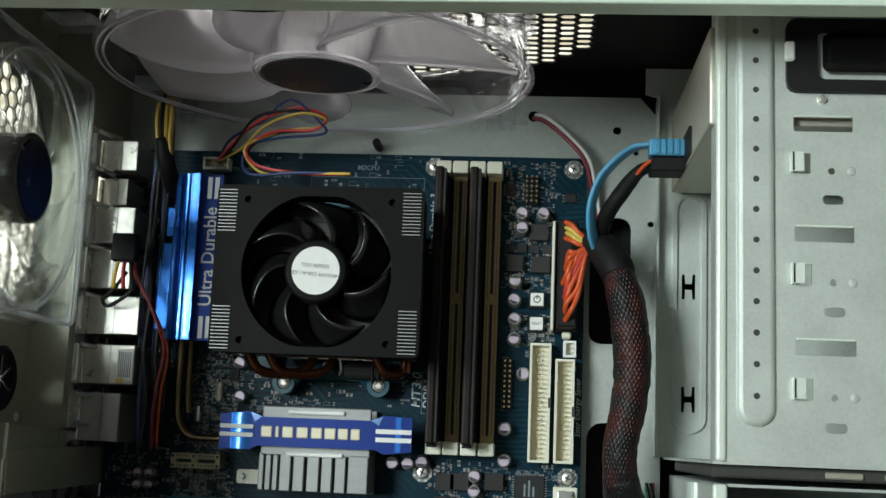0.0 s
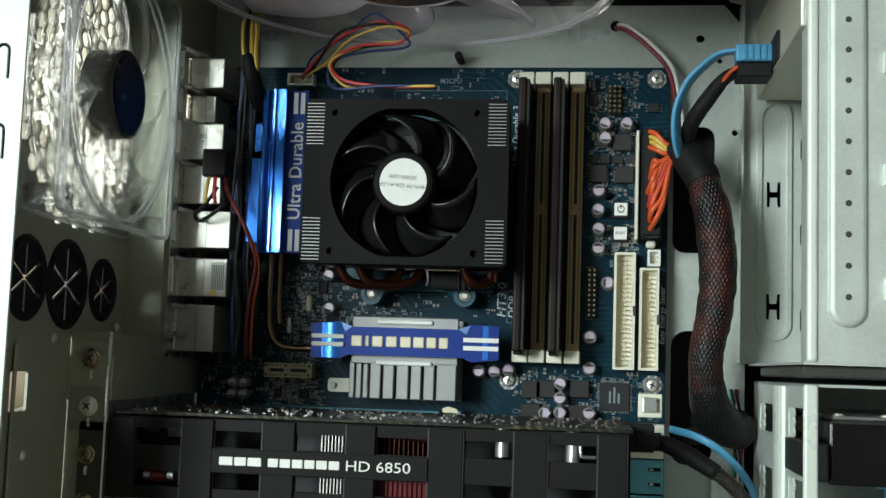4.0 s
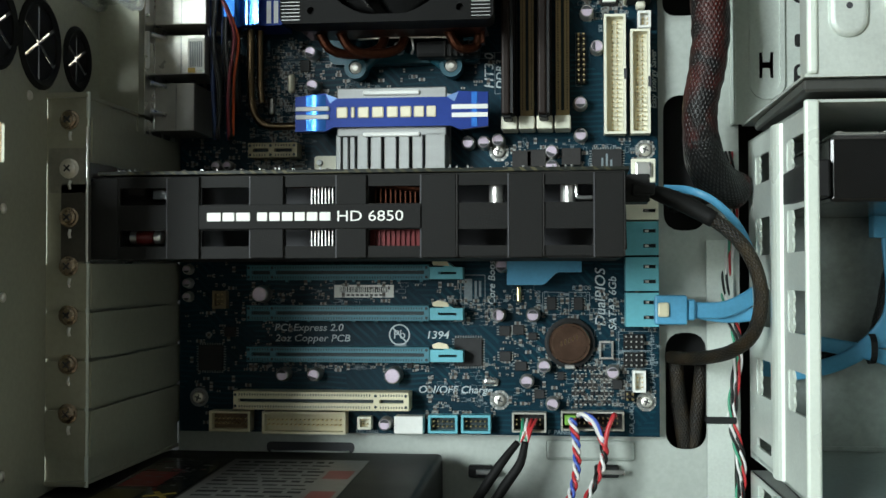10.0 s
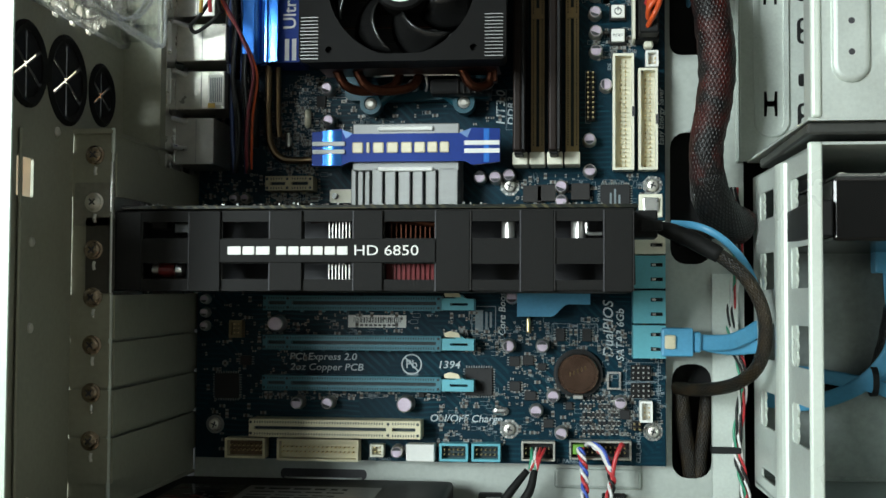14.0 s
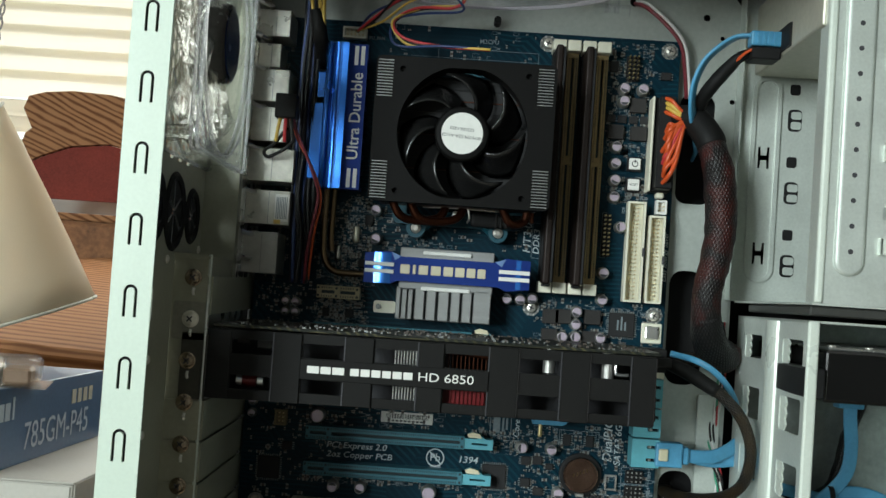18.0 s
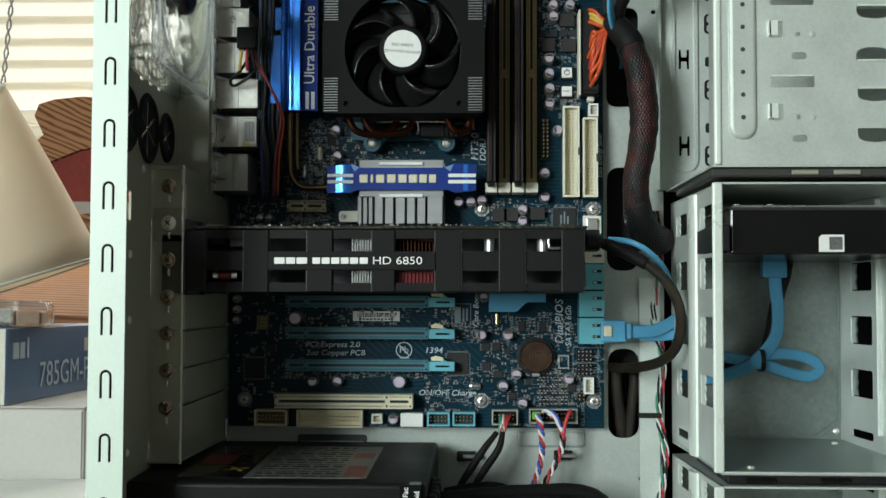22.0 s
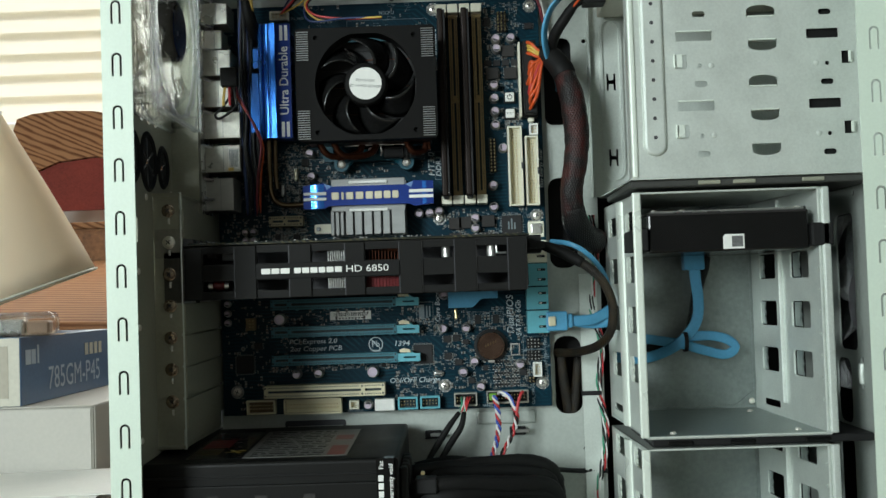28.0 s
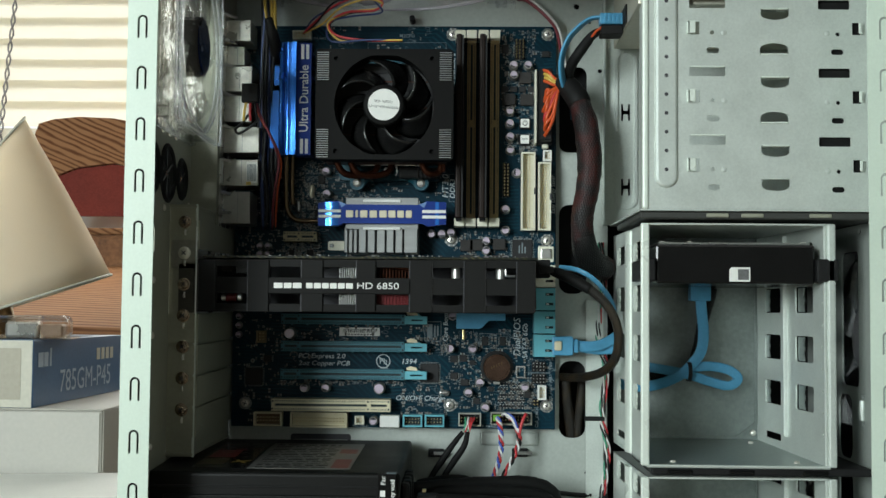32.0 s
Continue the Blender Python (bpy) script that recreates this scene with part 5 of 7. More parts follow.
# box headers with pins
def header(name, x0, x1, z0, z1, h, material, rows, pitch=2.3, wall=1.2, label="", vertical=False, fill=None):
    o = part(name, sheet(rrect((x0 + x1) / 2, (z0 + z1) / 2, x1 - x0, z1 - z0, 0.4), [rrect((x0 + x1) / 2, (z0 + z1) / 2, x1 - x0 - 2 * wall, z1 - z0 - 2 * wall, 0.2)], h, plane_xz(-h)), material, mb, label)
    part("header_floor", B(x0 + wall * 0.6, x1 - wall * 0.6, -h * 0.3, -h * 0.3 + 0.3, z0 + wall * 0.6, z1 - wall * 0.6), fill or material, o)
    bm = bmesh.new()
    xs = np.arange(x0 + wall + 1.3, x1 - wall - 0.4, pitch)
    zs = np.arange(z0 + wall + 1.3, z1 - wall - 0.4, pitch)
    if rows == 2 and vertical:
        xs = [(x0 + x1) / 2 - 1.2, (x0 + x1) / 2 + 1.2]
    elif rows == 2:
        zs = [(z0 + z1) / 2 - 1.2, (z0 + z1) / 2 + 1.2]
    for x in xs:
        for z in zs:
            box(bm, x - 0.3, x + 0.3, -h * 0.85, -h * 0.25, z - 0.3, z + 0.3)
    tagged(part("pin", bm, PINS, o), kind="stuff")
    return o


o = header("ribbon_socket", 217.4, 228, 138, 197, 9, CREAM, 2, vertical=True, label="cream forty-pin ribbon socket")
part("key_notch", B(227, 228.4, -9.3, -5, 165, 170), INK, o)
o = header("ribbon_socket", 230.2, 239.8, 138, 189.4, 9, CREAM, 2, vertical=True, label="cream floppy ribbon socket")
part("key_notch", B(238.8, 240.2, -9.3, -5, 161, 166), INK, o)
header("port_header", 18.3, 39.5, -10, 0.4, 8.5, IVORY, 2, fill=mat("brown header floor", (0.16, 0.10, 0.05), 0.6), label="ivory pin header")
header("port_header", 45.8, 88.4, -10.8, 0.4, 8.5, IVORY, 2, label="long ivory pin header")
header("fan_header", 94, 101, -8.4, -2, 6, CREAM, 1, label="small cream fan header")
part("audio_header", B(113, 127.6, -9, 0, -10, -1.2, 0.6, 2), WHITE, mb, "blank white header block")
header("usb_header", 130, 144.6, -9.6, -0.6, 8, AQUA, 2, fill=SLOT_DEEP, label="aqua pin header")
header("usb_header", 146.4, 161, -9.4, -0.4, 8, AQUA, 2, fill=SLOT_DEEP, label="aqua pin header")
header("panel_header", 171.6, 188.4, -8.6, 1.2, 8, PORT_TIN, 2, wall=0.9, fill=BLACK, label="pale grey pin header with plugged wires")
header("panel_header", 195.6, 226.4, -7.4, 2, 8, PORT_TIN, 2, wall=0.9, fill=BLACK, label="pale grey front panel header with plugged wires")
part("green_plug", B(197.4, 203, -10, -3, -4.6, 0.2, 0.4), mat("lime plug", (0.16, 0.36, 0.05), 0.5), mb)
header("fan_header", 230.6, 237, 11.4, 22, 6.5, WHITE, 1, label="white fan header")
header("fan_header", 234, 240.4, 190.6, 199, 6, WHITE, 1, label="white fan header")
header("fan_header", 43, 57, 283, 289.6, 7, CREAM, 1, label="cream processor fan header")
header("plain_header", 19, 26, 52, 61, 6, mat("brown header", (0.24, 0.19, 0.10), 0.5), 1)
for x0, z0, nx, nz in ((227.6, 33.4, 4, 3), (227.6, 24.4, 4, 3), (205, 165, 2, 10), (213.4, 270, 3, 6), (228, 8, 2, 2)):
    o = part("pin_header", B(x0 - 1.2, x0 + 2.54 * (nx - 1) + 1.2, -2.4, 0, z0 - 1.2, z0 + 2.54 * (nz - 1) + 1.2, 0.2), BLACK, mb)
    bm = bmesh.new()
    for i in range(nx):
        for j in range(nz):
            x, z = x0 + 2.54 * i, z0 + 2.54 * j
            box(bm, x - 0.4, x + 0.4, -4 if nx == 4 else -8, -2, z - 0.4, z + 0.4)
    tagged(part("pin", bm, CHROME if nx == 4 else PINS, o), kind="stuff")

# drive cable ports
for k, z in enumerate((103.4, 86.4, 69.2, 52)):
    m_ = AQUA if k else CREAM
    o = part("drive_port", sheet([(227, z - 8.1), (242.8, z - 8.1), (242.8, z + 8.1), (227, z + 8.1)], [rrect(238.5, z + 3.6, 6, 1.8), rrect(238.5, z - 3.6, 6, 1.8)], 16, plane_xz(-17)), m_, mb, "aqua drive cable port" if k else "cream drive cable port")
    part("port_depth", B(234, 242.4, -13, -12.6, z - 6, z + 6), SLOT_DEEP, o)
    for dz in (3.6, -3.6):
        bm = bmesh.new()
        box(bm, 236.4, 238, -17.2, -13, z + dz - 0.5, z + dz + 0.5)
        part("contact", bm, CHROME, o)
hs = part("chipset_heatsink", sheet([(169.6, 64), (186.6, 64), (188.4, 64.8), (193.2, 69.6), (195, 70.2), (206, 70.2), (206, 96), (169.6, 96)], [], 12, plane_xz(-14)), SKY, mb, "blue chipset heat sink")

# power socket for the thick cable
ps = part("power_socket", B(228.4, 240.4, -12, 0, 203, 258.4, 0.6), BLACK, mb)
part("socket_rim", B(227.2, 228.6, -15, 0, 203, 258.4, 0.4), CREAM, ps)
part("socket_latch", B(233, 237.6, -10, -3, 199.6, 203, 0.8), CREAM, ps)

# back panel ports
IO = [(276.4, 292, 15, 28, "round port block", PORT_TIN), (259, 273, 10, 24, "port block", PORT_TIN), (238.4, 257, 17, 30, "port block", PORT_TIN), (215.4, 235, 17, 30, "port block", PORT_TIN), (192.6, 211.6, 23, 30, "port block", PORT_TIN), (168, 187.4, 22.5, 30, "port block", PORT_TIN), (140, 163.6, 17, 30, "audio jack block", mat("grey jack block", (0.40, 0.39, 0.36), 0.4, 0.5))]
for z0, z1, xe, d, lab, m_ in IO:
    o = part("port_block", B(-3, xe, -d, 0, z0, z1, 0.5, 2), m_, mb, "tin-plated rear " + lab)
    part("port_flange", B(-4.6, -2.8, -d - 1.4, -6, z0 + 0.8, z1 - 0.8, 0.4), CHROME, o, "bright port collar")
    part("seam", B(xe * 0.45, xe * 0.45 + 0.4, -d - 0.15, -2, z0 + 0.6, z1 - 0.6), SMD, o)
    part("side_lug", B(1, 4, -d + 4, -4, z1 - 0.2, z1 + 0.6, 0.2), PORT_TIN, o)
o = part("port_label", B(14, 22, -30.25, -30.05, 170, 185.6), PAPER, mb, "white label with printed lines")
bm = bmesh.new()
for k in range(7):
    box(bm, 14.8 + 0.95 * k, 15.3 + 0.95 * k, -30.32, -30.24, 171.5, 184)
part("print_lines", bm, SILK_DIM, o)
part("label_edge", B(13.8, 17.6, -30.34, -30.24, 168.6, 171), YELLOW, o)

# mounting screws
for x, z in ((237.5, 6.4), (165.1, 6.4), (237.5, 130.8), (165.1, 130.8), (237.5, 288.3), (165.1, 288.3), (10.5, 6.4)):
    ring = part("screw_pad", sheet(circ(x, z, 4.9, 24), [circ(x, z, 3.4, 24)], -0.1, plane_xz(-0.05)), SMD, mb)
    sc = part("mounting_screw", lathe(bmesh.new(), [(3.3, 0), (3.2, 1.2), (2.5, 2.2), (1.2, 2.5)], (x, 0, z), "y", 16), SCREW, mb)
    for a in (20, 110):
        bm = B(-1.7, 1.7, -0.3, 0.3, -0.32, 0.32)
        bmesh.ops.transform(bm, matrix=Matrix.Translation(V(x, -2.5, z)) @ Matrix.Rotation(radians(a), 4, "Y"), verts=bm.verts)
        part("cross_recess", bm, INK, sc)

# paper label, marks and silkscreen
o = part("code_sticker", B(81, 111.6, -0.35, -0.05, 57.6, 64, 0.1), PAPER, mb, "white bar code sticker")
bm = bmesh.new()
rng = random.Random(4)
x = 84.0
while x < 109:
    w = rng.choice((0.25, 0.4, 0.7))
    box(bm, x, x + w, -0.42, -0.36, 60.2, 63)
    x += w + rng.choice((0.3, 0.5))
for k in range(9):
    box(bm, 85 + 2.4 * k, 86.6 + 2.4 * k, -0.42, -0.36, 58.4, 59.3)
part("bars", bm, INK, o)
part("round_mark", sheet(circ(114.5, 38.8, 5.4, 28), [circ(114.5, 38.8, 4.7, 28)], -0.05, plane_xz(-0.05)), SILK, mb)
bm = B(-5, 5, -0.05, 0.05, -0.35, 0.35)
bmesh.ops.transform(bm, matrix=Matrix.Translation(V(114.5, -0.08, 38.8)) @ Matrix.Rotation(radians(45), 4, "Y"), verts=bm.verts)
part("round_mark_bar", bm, SILK, mb)
words("Pb", 114.5, -0.1, 38.8, 6.2, SILK, mb)
bm = sheet(rrect(151.8, 61.6, 12.6, 15, 0.6), [rrect(151.8, 61.6, 11.8, 14.2, 0.5)], -0.05, plane_xz(-0.05))
box(bm, 147.4, 151.4, -0.12, -0.05, 56, 67)
box(bm, 152.6, 153.8, -0.12, -0.05, 57, 66)
box(bm, 154.8, 156, -0.12, -0.05, 58, 66)
part("square_logo", bm, SILK_DIM, mb, "plain printed logo shape")
for body, x, z, size, turn, nar in (("PCI Express 2.0", 68, 42.2, 5.0, 0, 1.12), ("2oz Copper PCB", 70, 36.8, 5.0, 0, 1.12), ("1394", 134, 38.6, 5.4, 0, 1.1), ("ON/OFF Charge", 143, 11.2, 5.2, 0, 1.05), ("DualBIOS", 215.4, 58, 7.2, 90, 1.0), ("SATA3 6Gb", 221.4, 55, 5.4, 90, 1.0), ("Core Boost", 161.4, 66, 5, 90, 1.0),
                                  ("B_BIOS", 206, 62.4, 3.0, 0, 1), ("M_BIOS", 184.6, 56, 3.0, 90, 1), ("TSR1", 240.6, 36.6, 2.8, 90, 1), ("TSL1", 240.6, 27.4, 2.8, 90, 1), ("SYS_FAN1", 240.6, 16, 3.0, 90, 1), ("F_PANEL", 195, -9.4, 3.0, 0, 1), ("CLR_CMOS", 230.4, -2, 3.0, 90, 1), ("SYS_FAN2", 98, -10.1, 2.4, 0, 1.1), ("HT3.0", 160.4, 172, 6.4, 90, 1.1), ("DDR3", 165.8, 170, 5.2, 90, 1.1),
                                  ("Easy Energy Saver", 242.0, 166, 4.01, 90, 1.0), ("M2CPU", 130, 287, 3.6, 0, 1), ("Ultra Durable 3", 165.4, 258, 5, 90, 1), ("CPU_FAN", 62, 285, 2.6, 0, 1), ("FDD", 227.6, 199.6, 2.4, 0, 1), ("IDE", 216, 192, 2.4, 90, 1), ("F_USB1", 137, -10.2, 2.2, 0, 1), ("F_USB2", 153.6, -10.2, 2.2, 0, 1)):
    ob = words(body, x, -0.06, z, size, SILK if size > 4 else SILK_DIM, mb, turn, nar, 0.05)
    if size > 4:
        for v in ob.data.vertices:
            v.co.x += v.co.y * 0.18
for x0, x1, z0, z1 in ((186.6, 196, 49, 60.4), (199.6, 210, 49, 60.4), (224, 240.4, 31.4, 41), (224, 240.4, 22.6, 31), (203.6, 206.6, 163, 190), (84, 160, 276, 276.2), (100, 160, 270, 282), (163, 168.6, 160, 181), (54, 163, 178, 181), (112, 118, 33, 34.6)):
    part("outline_mark", sheet([(x0, z0), (x1, z0), (x1, z1), (x0, z1)], [] if z1 - z0 < 2 else [[(x0 + 0.25, z0 + 0.25), (x1 - 0.25, z0 + 0.25), (x1 - 0.25, z1 - 0.25), (x0 + 0.25, z1 - 0.25)]], -0.03, plane_xz(-0.04)), SILK_DIM, mb)

# tiny soldered parts, uncountable: tin ends and ceramic bodies
FIELDS = ((199, 228, 3, 24, 70), (165, 242, 4, 62, 300), (128, 165, -2, 28, 80), (2, 36, -8, 130, 210), (36, 60, 140, 180, 120), (60, 162, 162, 180, 34), (36, 66, 112, 128, 90), (168, 242, 108, 136, 150), (203, 228, 224, 292, 200), (70, 165, 276, 294, 24), (36, 150, 54, 66, 60), (36, 130, 21, 24, 50), (206, 230, 196, 212, 50), (140, 165, 44, 58, 60), (4, 36, 130, 290, 150), (30, 60, 20, 60, 90), (46, 68, 112, 190, 220), (2, 46, 108, 136, 160), (8, 38, 8, 72, 150), (63, 100, 158, 184, 60))
rng = random.Random(11)
tin, cer = bmesh.new(), bmesh.new()


def raw_box(bm, x0, x1, y0, y1, z0, z1):
    v = [bm.verts.new(V(x, y, z)) for x in (x0, x1) for y in (y0, y1) for z in (z0, z1)]
    for f in ((0, 1, 3, 2), (4, 6, 7, 5), (0, 4, 5, 1), (2, 3, 7, 6), (0, 2, 6, 4), (1, 5, 7, 3)):
        bm.faces.new([v[i] for i in f])


for x0, x1, z0, z1, n in FIELDS:
    for _ in range(n):
        gx, gz = rng.uniform(x0, x1), rng.uniform(z0, z1)
        gx, gz = round(gx / 1.3) * 1.3, round(gz / 1.6) * 1.6
        if gx < 38 and z0 < 120 and rng.random() < 0.7:
            continue
        l, w = rng.choice(((0.9, 0.5), (0.9, 0.5), (1.5, 0.8), (0.6, 0.35)))
        if rng.random() < 0.5:
            raw_box(cer, gx - l * 0.5, gx + l * 0.5, -0.7, 0, gz - w, gz + w)
            for s in (-1, 1):
                raw_box(tin, gx + s * l * 0.75 - l * 0.28, gx + s * l * 0.75 + l * 0.28, -0.74, 0, gz - w, gz + w)
        else:
            raw_box(cer, gx - w, gx + w, -0.7, 0, gz - l * 0.5, gz + l * 0.5)
            for s in (-1, 1):
                raw_box(tin, gx - w, gx + w, -0.74, 0, gz + s * l * 0.75 - l * 0.28, gz + s * l * 0.75 + l * 0.28)
tagged(part("tin_terminal_stuff", tin, SMD, mb), kind="stuff")
tagged(part("resistor_stuff", cer, SMD_TAN, mb), kind="stuff")
# fine printed outlines round the small parts
rng = random.Random(21)
bm = bmesh.new()
for x0, x1, z0, z1, n in FIELDS:
    if x0 < 36:
        continue
    for _ in range(int(n * 0.34)):
        gx, gz = round(rng.uniform(x0, x1) / 1.3) * 1.3, round(rng.uniform(z0, z1) / 1.6) * 1.6
        w, h = rng.choice(((1.5, 0.9), (0.9, 1.5), (1.9, 1.0)))
        for s in (-1, 1):
            raw_box(bm, gx - w, gx + w, -0.05, 0, gz + s * h - 0.08, gz + s * h + 0.08)
            if rng.random() < 0.6:
                raw_box(bm, gx + s * w - 0.08, gx + s * w + 0.08, -0.05, 0, gz - h, gz + h)
        if rng.random() < 0.5:
            for k in range(rng.choice((2, 3, 4))):
                raw_box(bm, gx + w + 0.5 + 0.62 * k, gx + w + 0.9 + 0.62 * k, -0.05, 0, gz - 0.6, gz + 0.6)
tagged(part("silkscreen_print", bm, SILK_DIM, mb), kind="stuff")
bm = bmesh.new()
for x, z in ((237.5, 6.4), (165.1, 6.4), (237.5, 130.8), (165.1, 130.8), (237.5, 288.3), (165.1, 288.3)):
    for k in range(8):
        a = radians(45 * k + 22)
        u, v = x + 4.4 * math.cos(a), z + 4.4 * math.sin(a)
        raw_box(bm, u - 0.55, u + 0.55, -0.35, 0, v - 0.55, v + 0.55)
tagged(part("solder_dot", bm, CHROME, mb), kind="stuff")
# resistor rows beside the coin cell
bm, bt2 = bmesh.new(), bmesh.new()
row_me = None
for z in (22.8, 18.6, 14.4, 10.2, 6.0):
    for k in range(9):
        x = 200.6 + 2.35 * k + (0.9 if z in (18.6, 10.2) else 0)
        if (k * 7 + int(z * 5)) % 6 == 0:
            continue
        if row_me is None:
            raw_box(bm, -0.8, 0.8, -1.0, 0, -0.95, 0.95)
            first_r = part("resistor", bm, CHIP, mb)
            row_me = first_r.data
            first_r.matrix_basis = Matrix.Translation(V(x, 0, z))
        else:
            place("resistor", row_me, mb, "", Matrix.Translation(V(x, 0, z)))
        for s in (-1, 1):
            raw_box(bt2, x - 0.5, x + 0.5, -0.85, 0, z + s * 1.25 - 0.28, z + s * 1.25 + 0.28)
tagged(part("resistor_end", bt2, CHROME, mb), kind="stuff")

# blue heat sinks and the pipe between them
HIGHLIGHT_BLUE = mat("pale blue highlight", (0.30, 0.50, 0.95), 0.2, 0.6, 500, 0.1, 0, 60)
nb = part("bridge_heatsink", sheet([(67, 139), (82, 139), (86, 141), (144, 141), (148, 139), (161.6, 140.6), (161.6, 157), (147, 157.6), (143, 155), (86, 155), (82, 157.6), (67, 156)], [], 4, plane_xz(-27)), ANOD_DEEP, mb, "deep blue bridge heat sink with gold letters")
bm = bmesh.new()  # polished roll at the end of the sink
arc = [(72.6 + 9.6 * q / 12, -27.1 - 0.85 * math.sin(math.pi * (q / 12) ** 1.15)) for q in range(13)]
lo_, hi_ = [bm.verts.new(V(x, y, 139.3)) for x, y in arc], [bm.verts.new(V(x, y, 156.6)) for x, y in arc]
for q in range(12):
    bm.faces.new((lo_[q], lo_[q + 1], hi_[q + 1], hi_[q]))
bm.faces.new(hi_), bm.faces.new(lo_[::-1]), bm.faces.new((lo_[0], hi_[0], hi_[12], lo_[12]))
bmesh.ops.recalc_face_normals(bm, faces=bm.faces)
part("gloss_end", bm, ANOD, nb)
# flat lighter strip paints a bright reflection near the right end
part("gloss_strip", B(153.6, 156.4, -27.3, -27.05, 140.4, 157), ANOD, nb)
for x0, x1, x2 in ((82.2, 88, 84.4), (147.4, 141.4, 145.4)):  # pale triangles paint the highlights at the corners
    part("gloss_corner", sheet([(x0, 157.2), (x1, 155.2), (x2, 152.6)][::1 if x0 < 100 else -1], [], -0.3, plane_xz(-27.05)), HIGHLIGHT_BLUE, nb)
for z in (146, 150):
    part("white_stripe", B(67.4, 84, -28.3, -27.2, z - 1.1, z + 1.1, 0.3), WHITE, nb)
    part("white_stripe", B(144, 161.4, -27.5, -27.0, z - 1.1, z + 1.1), WHITE, nb)
bm = bmesh.new()
for k, (w, gap) in enumerate(((5.0, 0), (1.7, 0), (5.0, 0), (5.2, 0), (5.0, 0), (5.0, 0), (4.6, 0), (4.2, 0))):
    x = 87.6 + sum((7.1, 3.4, 7.0, 7.2, 6.6, 6.6, 6.2, 6.0)[:k])
    box(bm, x, x + w * 1.1, -27.6, -27.0, 145.3, 150.7, 0.5)
part("logo_print", bm, GOLD, nb, "gold logo drawn as plain blocks")
part("pale_plate", B(87, 141, -23, -21, 136.8, 160.6, 0.5), ALU, nb)
for k in range(2):
    part("pale_plate_tab", B(100, 128, -24.6, -23, 136.4 + 20.4 * k, 138.6 + 20.4 * k, 0.5), WHITE, nb)
for k, (x0, x1) in enumerate(((86, 88.6), (89.4, 92.2), (93, 95.6), (97, 102.4), (103.6, 109), (110.4, 116.4), (117.6, 122.8), (124.2, 129.4), (130.6, 140.4))):
    part("fin", B(x0, x1, -23 + (2 if k < 3 else 0), -2, 119.6, 138, 0.4), ALU, nb)
part("fin_base", B(86, 141, -4, 0, 119, 160), ALU, nb)
o = part("spring_clip", sheet(rrect(79, 125.4, 13, 7, 1.5), [circ(75.4, 125.4, 1.6)], 1, plane_xz(-9)), CREAM, nb)
part("clip_post", cyl(bmesh.new(), (75.4, -6, 125.4), "y", 1.4, 10, 12), SMD, nb)
ud = part("power_heatsink", sheet([(37.6, 191), (61, 191), (61, 274.6), (37.6, 274.6)], [], 4, plane_xz(-30)), ANOD_DEEP, mb, "blue power stage heat sink with white lettering")
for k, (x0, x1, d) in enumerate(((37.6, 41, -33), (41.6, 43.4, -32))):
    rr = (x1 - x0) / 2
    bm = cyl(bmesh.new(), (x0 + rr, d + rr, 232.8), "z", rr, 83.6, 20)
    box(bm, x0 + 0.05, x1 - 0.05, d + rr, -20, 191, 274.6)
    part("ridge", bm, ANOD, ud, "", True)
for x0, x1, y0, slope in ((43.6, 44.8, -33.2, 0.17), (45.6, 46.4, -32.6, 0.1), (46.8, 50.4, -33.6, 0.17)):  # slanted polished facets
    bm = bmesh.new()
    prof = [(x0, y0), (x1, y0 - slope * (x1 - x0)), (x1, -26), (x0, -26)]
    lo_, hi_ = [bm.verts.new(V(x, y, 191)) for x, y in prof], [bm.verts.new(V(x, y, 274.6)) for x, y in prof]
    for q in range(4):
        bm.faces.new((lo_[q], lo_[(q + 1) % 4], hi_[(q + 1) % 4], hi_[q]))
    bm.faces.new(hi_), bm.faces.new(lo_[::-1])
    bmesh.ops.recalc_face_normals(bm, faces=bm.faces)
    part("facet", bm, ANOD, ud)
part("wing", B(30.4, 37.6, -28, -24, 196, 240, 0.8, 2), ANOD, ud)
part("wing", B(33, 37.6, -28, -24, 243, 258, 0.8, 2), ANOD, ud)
words("Ultra Durable", 56.0, -30.1, 233, 9.2, WHITE, ud, 90, 0.97, 0.12)
for x in (53.4, 57.0):
    for z0 in (192, 262.4):
        part("white_stripe", B(x, x + 2.2, -30.3, -30.0, z0, z0 + 11), WHITE, ud)
for k in range(9):
    part("fin", B(38, 60, -26, -4, 192 + 9.6 * k, 194 + 9.6 * k), ANOD_DEEP, ud)
part("heat_pipe", tube(bmesh.new(), [(42, -18, 200), (41.4, -15, 185), (41, -14, 165), (42.4, -14, 152), (48, -14, 144.6), (58, -14, 143.4), (72, -14, 144)], 1.9, 12), NICKEL, mb, "bent nickel heat pipe")
part("heat_pipe", tube(bmesh.new(), [(46, -15, 200), (45.4, -12, 185), (45, -10, 165), (46, -10, 156)], 1.7, 12), NICKEL, mb)


